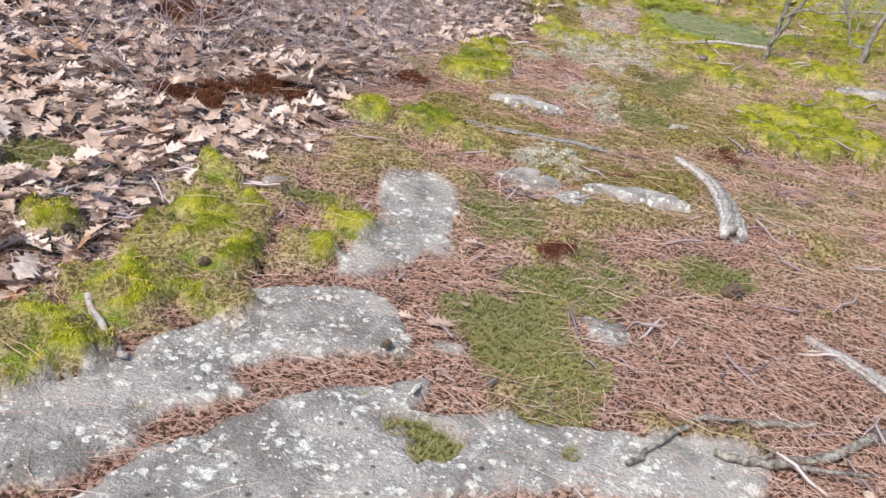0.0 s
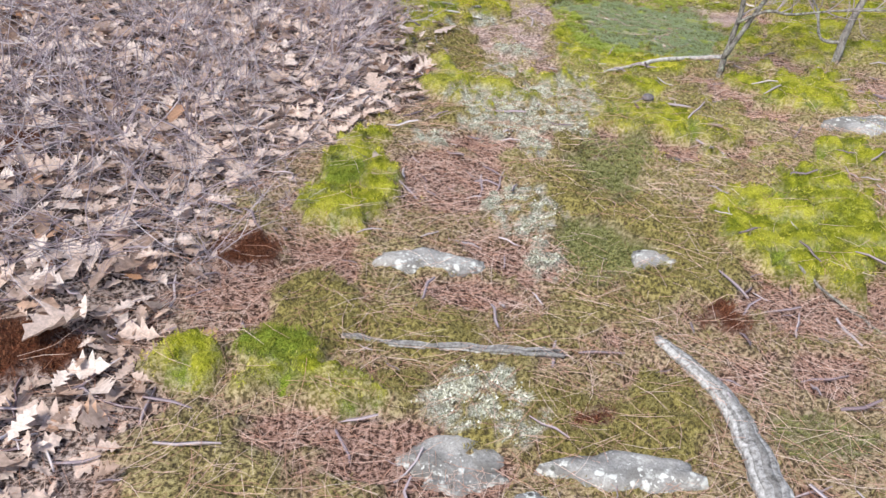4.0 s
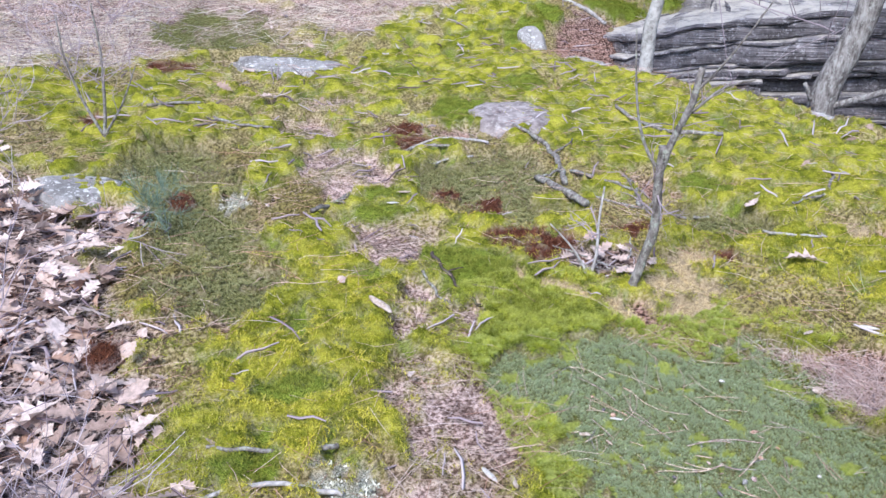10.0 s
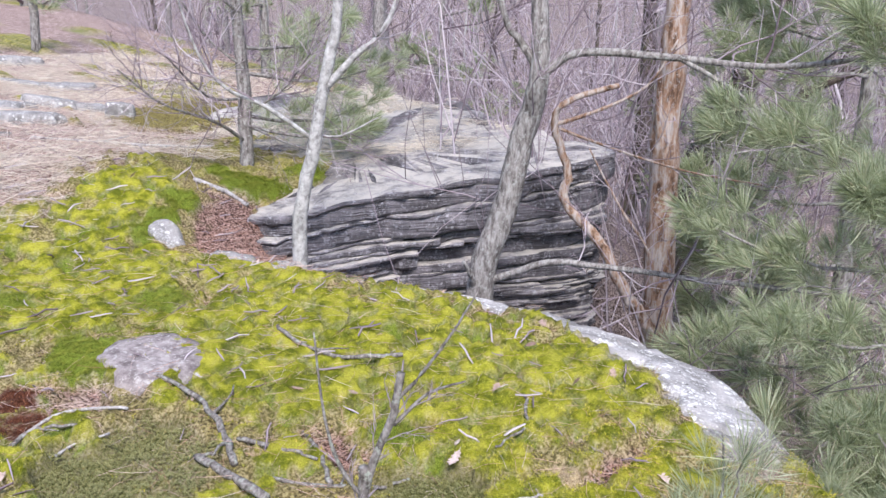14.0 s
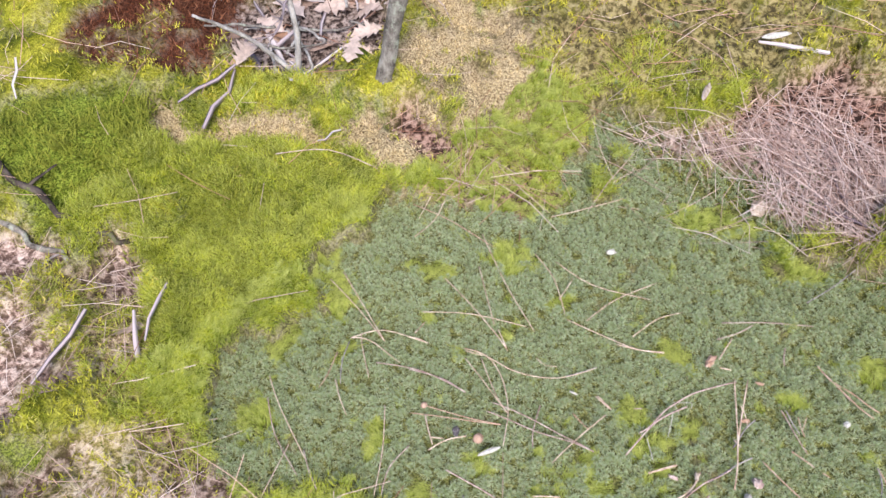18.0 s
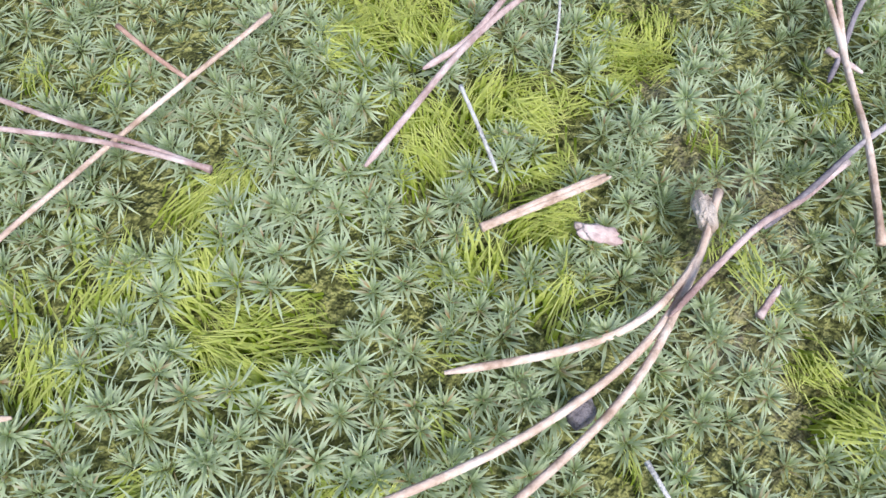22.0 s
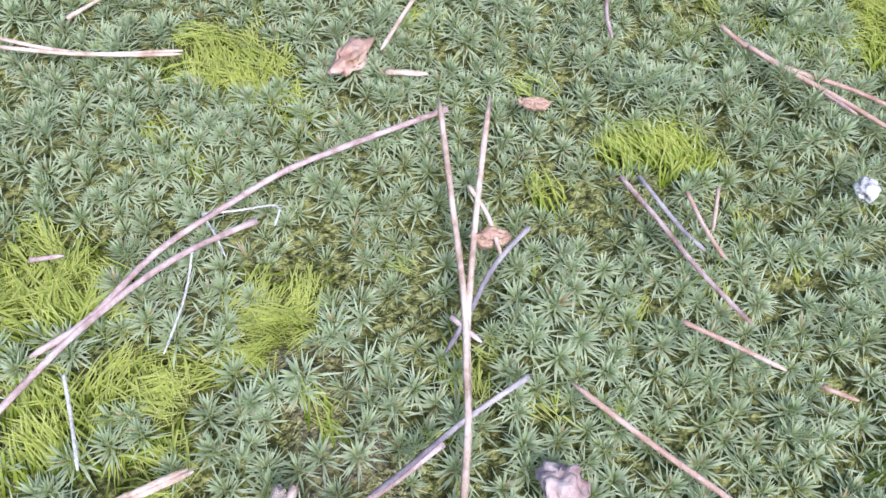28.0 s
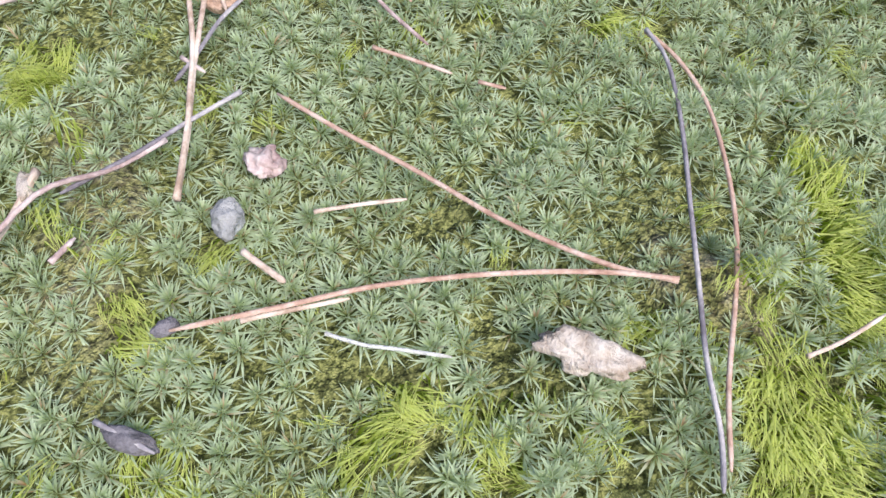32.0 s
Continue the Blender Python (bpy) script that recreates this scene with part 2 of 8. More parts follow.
GREEN = [(3.28, 8.64, 0.16, 0.1, -10), (3.45, 8.57, 0.14, 0.09, -20), (2.8, 8.52, 0.1, 0.1, 0), (2.6, 8.38, 0.15, 0.08, 30), (3.19, 8.82, 0.1, 0.08, 0), (3.74, 8.72, 0.14, 0.07, 0), (1.37, 5.7, 0.17, 0.13, -35), (1.49, 5.57, 0.12, 0.07, -30), (1.45, 5.4, 0.12, 0.12, 0), (1.32, 5.32, 0.07, 0.08, -29), (1.56, 5.38, 0.1, 0.05, -16), (1.29, 5.19, 0.04, 0.07, -20), (0.74, 5.22, 0.09, 0.07, 0), (0.62, 4.95, 0.07, 0.05, 0), (1.33, 4.55, 0.1, 0.12, 0), (1.25, 6.3, 0.08, 0.07, 0), (2.3, 7.6, 0.12, 0.1, 0), (1.7, 7.9, 0.12, 0.09, 0), (-0.05, 2.3, 0.1, 0.07, 10), (0.12, 3.15, 0.06, 0.1, 0)]
GREEN += [(1.215, 6.169, 0.103, 0.052, -12), (2.427, 6.1, 0.091, 0.086, -53), (1.85, 7.229, 0.141, 0.191, -15)]
PILES = [(2.051, 4.877, 0.088, 0.027, -75), (2.073, 4.797, 0.02, 0.037, 78), (2.124, 4.893, 0.095, 0.077, -68), (2.074, 5.02, 0.116, 0.03, -62)]
LEAFY = [(1.79, 5.68, 0.15, 0.12, -19), (0.36, 6.3, 0.08, 0.16, -11)]
GAPS = [(1.65, 4.87, 0.016, 0.022, -54), (1.684, 4.799, 0.013, 0.021, -55), (1.616, 4.827, 0.013, 0.014, -54), (1.543, 4.831, 0.018, 0.016, -54), (1.48, 4.885, 0.011, 0.009, -55), (1.462, 4.833, 0.016, 0.016, -54), (1.487, 4.831, 0.008, 0.008, -54), (1.455, 4.961, 0.02, 0.015, -54), (1.38, 4.98, 0.019, 0.019, -55), (1.356, 4.941, 0.023, 0.01, -56), (1.419, 4.851, 0.029, 0.01, -55), (1.613, 4.708, 0.012, 0.016, -54), (1.51, 4.731, 0.011, 0.014, -56), (1.523, 4.791, 0.011, 0.006, -54), (1.565, 4.658, 0.011, 0.014, -55), (1.55, 4.853, 0.012, 0.008, -55)]
GAPS += [(1.634, 4.738, 0.009, 0.013, -55), (1.805, 4.729, 0.011, 0.013, -53), (1.613, 5.061, 0.007, 0.011, -53), (1.494, 4.928, 0.009, 0.005, -54), (1.58, 4.631, 0.011, 0.014, -54), (1.647, 4.869, 0.012, 0.015, -52), (1.623, 4.834, 0.014, 0.011, -52), (1.64, 4.811, 0.013, 0.012, -51), (1.615, 4.802, 0.014, 0.012, -53), (1.592, 4.798, 0.013, 0.006, -53), (1.537, 4.834, 0.012, 0.012, -53), (1.527, 4.872, 0.008, 0.009, -53), (1.502, 4.863, 0.015, 0.006, -54), (1.48, 4.889, 0.01, 0.004, -54), (1.522, 4.917, 0.007, 0.008, -53), (1.563, 4.936, 0.005, 0.006, -52)]
GAPS += [(1.573, 4.823, 0.007, 0.005, -53), (1.593, 4.776, 0.009, 0.006, -53), (1.58, 4.917, 0.006, 0.006, -55), (1.681, 4.79, 0.008, 0.008, -54), (1.563, 4.867, 0.006, 0.007, -54), (1.688, 4.81, 0.01, 0.008, -53), (1.663, 4.886, 0.009, 0.009, -53), (1.616, 4.838, 0.011, 0.017, -55), (1.642, 4.818, 0.014, 0.014, -53), (1.687, 4.812, 0.01, 0.008, -54), (1.678, 4.794, 0.01, 0.01, -55), (1.613, 4.793, 0.016, 0.008, -55), (1.708, 4.878, 0.005, 0.007, -51), (1.56, 4.87, 0.009, 0.009, -56), (1.701, 4.746, 0.005, 0.012, -57), (1.75, 4.846, 0.008, 0.007, -52)]
GAPS += [(1.676, 4.801, 0.012, 0.018, -57), (1.64, 4.808, 0.008, 0.016, -57), (1.757, 4.895, 0.017, 0.012, -58), (1.754, 4.856, 0.01, 0.008, -57), (1.917, 4.68, 0.024, 0.019, -61), (1.887, 4.719, 0.011, 0.01, -56), (1.803, 4.626, 0.013, 0.009, -55), (1.8, 4.739, 0.008, 0.008, -52), (1.714, 4.745, 0.009, 0.006, -59), (1.807, 4.715, 0.008, 0.005, -58), (1.739, 4.519, 0.011, 0.047, -61), (1.68, 4.522, 0.02, 0.027, -59), (1.689, 4.551, 0.009, 0.011, -59), (1.651, 4.566, 0.01, 0.007, -63), (1.636, 4.598, 0.01, 0.009, -64), (1.619, 4.622, 0.013, 0.013, -63)]
GAPS += [(1.603, 4.631, 0.012, 0.008, -62), (1.617, 4.717, 0.01, 0.014, -61), (1.688, 4.81, 0.01, 0.017, -60), (1.575, 4.68, 0.009, 0.006, -62), (1.647, 4.701, 0.009, 0.006, -64), (1.706, 4.543, 0.006, 0.012, -57), (1.623, 4.592, 0.013, 0.006, -64), (1.659, 4.51, 0.02, 0.009, -47), (1.526, 5.378, 0.06, 0.075, -40), (1.41, 5.284, 0.027, 0.055, -34), (1.497, 5.272, 0.026, 0.047, -56), (1.304, 5.199, 0.023, 0.026, -55), (1.767, 5.242, 0.053, 0.026, -56), (1.716, 5.137, 0.033, 0.028, -55), (1.706, 5.035, 0.021, 0.015, -53), (1.988, 4.826, 0.067, 0.024, -56)]
GAPS += [(1.967, 4.965, 0.071, 0.023, -55), (1.389, 5.072, 0.016, 0.024, -54), (1.627, 5.199, 0.022, 0.017, -52), (1.751, 4.882, 0.021, 0.015, -55)]
EDGE_Y = [-3, 0, 1.3, 1.8, 2.0, 2.2, 2.56, 3.26, 3.5, 3.87, 4.3, 5.0, 5.5, 6.3, 6.6, 7.5, 9, 20]
EDGE_X = [-1.2, -1.0, -0.68, -0.46, -0.4, -0.35, -0.26, -0.14, 0.15, 0.42, 0.46, 0.46, 0.42, 0.28, 0.08, -0.4, -0.8, -4]
RIM_Y = [-6, 1, 2.5, 3.6, 4.4, 5.06, 5.45, 5.85, 6.19, 6.55, 6.88, 7.3, 7.6, 8.0, 8.25, 8.6, 9.2, 12, 40]
RIM_X = [3.8, 3.2, 2.95, 2.9, 3.0, 3.25, 3.55, 3.77, 3.74, 3.67, 3.54, 3.3, 3.08, 2.88, 2.72, 3.6, 5.4, 6.2, 10]


def fields(x, y):
    """The noise by which the edges of all patches wander."""
    return (fbm(x * 4, y * 4, 31, 4) - 0.5, fbm(x * 4, y * 4, 47, 4) - 0.5, fbm(x * 11, y * 11, 63, 4) - 0.5, fbm(x * 27, y * 27, 91, 3) - 0.5)


def ovals(x, y, table, wander, soft=0.42, ragged=0.55, p=2):
    k = ragged / 0.55
    wx, wy = x + 0.09 * k * wander[0], y + 0.09 * k * wander[1]
    edge = 1.3 * ragged * wander[2]
    out = np.zeros(np.shape(x))
    for cx, cy, rx, ry, turn in table:
        c, s = math.cos(radians(turn)), math.sin(radians(turn))
        far = 2.2 * max(rx, ry)
        i = np.nonzero((np.abs(wx - cx) < far) & (np.abs(wy - cy) < far))
        dx, dy = wx[i] - cx, wy[i] - cy
        u, v = (dx * c + dy * s) / rx, (dy * c - dx * s) / ry
        out[i] = np.maximum(out[i], 1 - ss(1 - soft, 1 + soft, (np.abs(u) ** p + np.abs(v) ** p) ** (1 / p) + edge[i]))
    return ss(0.3, 0.7, out + 2.2 * (soft - 0.05) * wander[3])


COVER = ("rock", "duff", "bright", "haircap", "litter", "lichen", "rust", "tan", "olive", "green", "straw")


def cover(x, y):
    """Share of each kind of cover at the given places."""
    w = {k: np.zeros(np.shape(x)) for k in COVER}

    def lay(kind, m):
        for k in COVER:
            w[k] = w[k] * (1 - m)
        w[kind] = w[kind] + m

    x, y = np.asarray(x, float), np.asarray(y, float)
    wander = fields(x, y)
    n = fbm(x * 2.4, y * 2.4, 3)
    fine = fbm(x * 9, y * 9, 11)
    lay("duff", np.ones(np.shape(x)))
    lay("bright", ss(0.49, 0.56, n * 0.6 + fine * 0.4) * ss(2.6, 3.6, y) * ss(-0.5, -0.25, x) * 0.7)
    lay("bright", ss(3.7, 4.7, y + 0.6 * n) * ss(0.0, 0.09, n * 0.5 + fine * 0.5 - 0.31 - 0.1 * ss(5.6, 4.4, y + 0.5 * x - 0.8)) * (1 - ss(2.9, 4.2, x) * ss(5.2, 4.6, y)))
    lay("olive", ss(0.6, 0.68, fbm(x * 4, y * 4, 21)) * 0.7)
    lay("olive", ss(0.54, 0.62, fbm(x * 6, y * 6, 27)) * ss(3.8, 4.6, y) * 0.6)
    lay("olive", ss(0.44, 0.52, fbm(x * 3.1, y * 3.1, 23)) * ss(1.2, 1.8, y) * ss(4.6, 4.0, y) * ss(-0.45, -0.2, x) * 0.5)
    lay("straw", ss(8.3, 9.0, y + 1.2 * (n - 0.5) - 0.35 * (x - 1)))
    lay("bright", ss(0.6, 0.66, fbm(x * 1.9, y * 2.2, 83)) * ss(8.6, 9.4, y) * 0.8)
    lay("olive", ss(2.75, 3.1, x) * ss(8.3, 8.6, y) * ss(9.7, 9.2, y) * 0.3)
    lay("litter", ss(0.1, -0.12, x - np.interp(y, EDGE_Y, EDGE_X) + 0.3 * (fine - 0.5)) * (1 - ss(9, 12, y)))
    lay("rock", ovals(x, y, SLABS, wander, 0.05, 0.24, 3))
    lay("duff", ovals(x, y, DUFF, wander))
    lay("straw", ovals(x, y, PATHWAY, wander, 0.42, 0.7) * (0.6 + 0.4 * ss(0.4, 0.55, fine)))
    lay("bright", ovals(x, y, BRIGHT, wander, 0.45, 0.7))
    # creases between cushions turn darker green: partly moss colour, partly their shade painted in
    shaded_gap = w["bright"] * ss(0.48, 0.66, cells(x * 11 + 2 * fbm(x * 7, y * 7, 5), y * 11, 9)) * 1.0 * (1 - ss(14, 20, np.hypot(x - 1, y - 4)))
    w["bright"], w["green"] = w["bright"] - shaded_gap, w["green"] + shaded_gap
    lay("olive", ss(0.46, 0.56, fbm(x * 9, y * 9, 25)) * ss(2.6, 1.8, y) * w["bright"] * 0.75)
    lay("olive", ovals(x, y, OLIVE, wander))
    lay("green", ovals(x, y, GREEN, wander, 0.4, 0.6))
    carpet = (x > 1.2) & (x < 2.1) & (y > 4.3) & (y < 5.6)
    hair = ovals(x, y, HAIRCAP, wander, 0.45, 0.8)
    hair = ss(0.3, 0.7, hair + 1.1 * (fbm(x * 24, y * 24, 63) - 0.5) + 0.9 * (fbm(x * 10, y * 10, 65) - 0.5))
    lay("haircap", hair * np.where(carpet, 1, 1 - 0.45 * ss(0.52, 0.6, fbm(x * 9, y * 9, 67))))
    lay("straw", ovals(x, y, PILES, wander, 0.42, 0.7) * 0.7)
    lay("lichen", ovals(x, y, LICHEN, wander) * ss(0.5, 0.36, cells(x * 19, y * 19, 33)))
    lay("tan", ovals(x, y, TAN, wander, 0.42, 0.95) * ss(0.38, 0.52, fbm(x * 24, y * 24, 73, 3) + 0.1))
    lay("rust", ovals(x, y, RUST, wander, 0.42, 0.75) * (0.5 + 0.5 * ss(0.4, 0.5, fbm(x * 22, y * 22, 69))))
    lay("litter", ovals(x, y, LEAFY, wander))
    rim = x - np.interp(y, RIM_Y, RIM_X)
    band = 0.17 + 0.2 * (fine - 0.5) + 0.16 * ss(6.6, 6.0, y)
    lay("rock", ss(-band - 0.05, -band + 0.02, rim) * ss(5.1, 5.5, y) * (1 - ss(7.2, 7.55, y)))
    lay("rock", ss(0.0, 0.05, rim) * (1 - ss(7.7, 7.9, y)))
    lay("duff", ss(-0.02, 0.05, rim) * ss(7.7, 7.85, y) * (1 - ss(8.8, 9.2, y)))
    lay("litter", ss(0.9, 1.6, rim) * (1 - ss(0.3, 0.5, y - 9.5) * (1 - ss(1, 3, rim))))
    return w


def base_height(x, y):
    xc = np.clip(x, -2.0, 3.2)
    yc = np.clip(y, -2.0, 9.0)
    z = 0.1589 - 0.0557 * xc + 0.0834 * yc + 0.0265 * xc * xc - 0.0065 * xc * yc - 0.0023 * yc * yc
    z = z + 0.02 * np.minimum(y - yc, 0) + 0.05 * (1 - np.exp(-np.maximum(y - 9, 0) / 12)) * 12 + 0.12 * (1 - np.exp(-np.maximum(-2 - x, 0) / 8)) * 8
    z = z + 0.3 * ss(8.4, 9.8, y + 0.2 * x) * (1 - 0.4 * ss(2.6, 3.5, x))
    rim = x - np.interp(y, RIM_Y, RIM_X)
    deep = np.interp(y, [-6, 5, 6.5, 7.5, 7.85, 8.2, 8.6, 9.4, 14, 40], [1.6, 1.5, 1.3, 1.0, 0.5, 0.25, 0.3, 1.2, 1.6, 2.0])
    z = z - 0.06 * ss(-0.3, 0.0, rim) - (deep - 0.06) * ss(-0.02, 0.75, rim) - 0.9 * ss(0.8, 6, rim) + 0.03 * np.maximum(rim - 14, 0)
    return z


def height(x, y, w=None):
    """The ground with its hummocks, slabs and litter."""
    w = w or cover(x, y)
    z = base_height(x, y)
    near = 1 - ss(14, 22, np.hypot(x - 1, y - 4))
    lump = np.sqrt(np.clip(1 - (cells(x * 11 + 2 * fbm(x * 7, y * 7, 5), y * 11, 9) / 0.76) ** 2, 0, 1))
    big = np.clip(1 - cells(x * 4.2, y * 4.2, 19) * 1.25, 0, 1) ** 0.8
    soft = w["bright"] * 1.0 + w["green"] * 0.9 + w["olive"] * 0.6 + w["lichen"] * 0.5 + w["tan"] * 0.5
    soft = soft * (1 - 0.8 * np.exp(-(((x - 1.6) / 0.5) ** 2) - ((y - 4.95) / 0.55) ** 2))
    z = z + near * soft * (0.074 * lump + 0.03 * big + 0.014 * np.clip(1 - cells(x * 33, y * 33, 29) * 1.3, 0, 1) - 0.02)
    z = z + near * w["haircap"] * (-0.016 + 0.016 * fbm(x * 7, y * 7, 77) + 0.004 * big)
    z = z + near * w["rust"] * (0.02 + 0.02 * lump)
    z = z + near * (w["duff"] + w["straw"]) * (0.022 * (fbm(x * 8, y * 8, 41) - 0.5) + 0.012 * (fbm(x * 31, y * 31, 43, 2) - 0.5))
    z = z + near * w["litter"] * (0.07 * (fbm(x * 3.1, y * 3.1, 51) - 0.45) + 0.02 * (fbm(x * 17, y * 17, 53, 2) - 0.5))
    z = z + near * w["rock"] * (0.018 + 0.02 * (fbm(x * 3, y * 3, 55) - 0.5) + 0.008 * (fbm(x * 25, y * 25, 57, 3) - 0.5))
    return z


# ---- materials ----
def material(name, rough=0.8, spec=0.25):
    m = bpy.data.materials.new(name)
    m.use_nodes = True
    b = m.node_tree.nodes["Principled BSDF"]
    b.inputs["Roughness"].default_value = rough
    b.inputs["Specular IOR Level"].default_value = spec
    return m, m.node_tree.nodes, m.node_tree.links, b


def ramp(nodes, links, source, stops):
    r = nodes.new("ShaderNodeValToRGB")
    while len(r.color_ramp.elements) < len(stops):
        r.color_ramp.elements.new(0.5)
    for e, (at, col) in zip(r.color_ramp.elements, stops):
        e.position, e.color = at, (*col, 1)
    links.new(source, r.inputs[0])
    return r.outputs[0]


def tight(nodes, links, source, stops, by=0.5):
    """A ramp whose stops are drawn together round the middle, for noise that seldom strays from it."""
    return ramp(nodes, links, source, [(0.5 + (at - 0.5) * by, col) for at, col in stops])


def tex(nodes, links, kind, scale, out="Fac", coord=None, **more):
    n = nodes.new(kind)
    n.inputs["Scale"].default_value = scale
    for k, v in more.items():
        n.inputs[k.replace("_", " ")].default_value = v
    if coord is None:
        coord = nodes.new("ShaderNodeNewGeometry").outputs["Position"]
    links.new(coord, n.inputs["Vector"])
    return n.outputs[out]


def mixer(nodes, links, fac, a, b, blend="MIX"):
    n = nodes.new("ShaderNodeMix")
    n.data_type, n.blend_type = "RGBA", blend
    for sock, v in ((n.inputs[0], fac), (n.inputs[6], a), (n.inputs[7], b)):
        if isinstance(v, (int, float)):
            sock.default_value = v
        elif isinstance(v, tuple):
            sock.default_value = (*v, 1)
        else:
            links.new(v, sock)
    return n.outputs[2]


def bump(nodes, links, b, source, strength=0.5, dist=0.01):
    n = nodes.new("ShaderNodeBump")
    n.inputs["Strength"].default_value, n.inputs["Distance"].default_value = strength, dist
    links.new(source, n.inputs["Height"])
    links.new(n.outputs[0], b.inputs["Normal"])


def rock_colour(nodes, links):
    """Grey sandstone with pale crusts of lichen, ochre stains and dark dots."""
    base = tight(nodes, links, tex(nodes, links, "ShaderNodeTexNoise", 7, Detail=6, Roughness=0.65), [(0.3, (0.25, 0.24, 0.225)), (0.5, (0.37, 0.36, 0.345)), (0.68, (0.48, 0.46, 0.435))])
    grain = tex(nodes, links, "ShaderNodeTexNoise", 160, Detail=3)
    base = mixer(nodes, links, 0.28, base, tight(nodes, links, grain, [(0.35, (0.25, 0.25, 0.24)), (0.65, (0.85, 0.85, 0.85))]), "MULTIPLY")
    base = mixer(nodes, links, 0.65, base, (1.15, 1.15, 1.16), "MULTIPLY")
    patch = tex(nodes, links, "ShaderNodeTexNoise", 9, Detail=5, Roughness=0.7)
    dots = tex(nodes, links, "ShaderNodeTexNoise", 48, Detail=6, Roughness=0.75)
    crust = nodes.new("ShaderNodeMath")
    crust.operation = "MULTIPLY"
    links.new(ramp(nodes, links, patch, [(0.48, (0, 0, 0)), (0.6, (1, 1, 1))]), crust.inputs[0])
    links.new(ramp(nodes, links, dots, [(0.52, (0, 0, 0)), (0.58, (1, 1, 1))]), crust.inputs[1])
    base = mixer(nodes, links, crust.outputs[0], base, (0.76, 0.77, 0.73))
    for size, cut in ((62, 0.24), (27, 0.26), (12, 0.2)):
        warp = nodes.new("ShaderNodeVectorMath")
        warp.operation = "MULTIPLY_ADD"
        wn2 = nodes.new("ShaderNodeTexNoise")
        wn2.inputs["Scale"].default_value = 60
        links.new(nodes.new("ShaderNodeNewGeometry").outputs["Position"], wn2.inputs["Vector"])
        links.new(wn2.outputs["Color"], warp.inputs[0])
        warp.inputs[1].default_value = (0.022, 0.022, 0.022)
        links.new(nodes.new("ShaderNodeNewGeometry").outputs["Position"], warp.inputs[2])
        disc = tex(nodes, links, "ShaderNodeTexVoronoi", size, "Distance", warp.outputs[0])
        disc = ramp(nodes, links, disc, [(cut - 0.06, (0.9, 0.9, 0.9)), (cut, (0, 0, 0))])
        disc = mixer(nodes, links, 1.0, disc, ramp(nodes, links, patch, [(0.4, (0, 0, 0)), (0.48, (1, 1, 1))]), "MULTIPLY")
        base = mixer(nodes, links, disc, base, (0.8, 0.81, 0.77))
    dark = tex(nodes, links, "ShaderNodeTexVoronoi", 15, "Distance")
    return mixer(nodes, links, ramp(nodes, links, dark, [(0.07, (0.8, 0.8, 0.8)), (0.12, (0, 0, 0))]), base, (0.06, 0.06, 0.05))


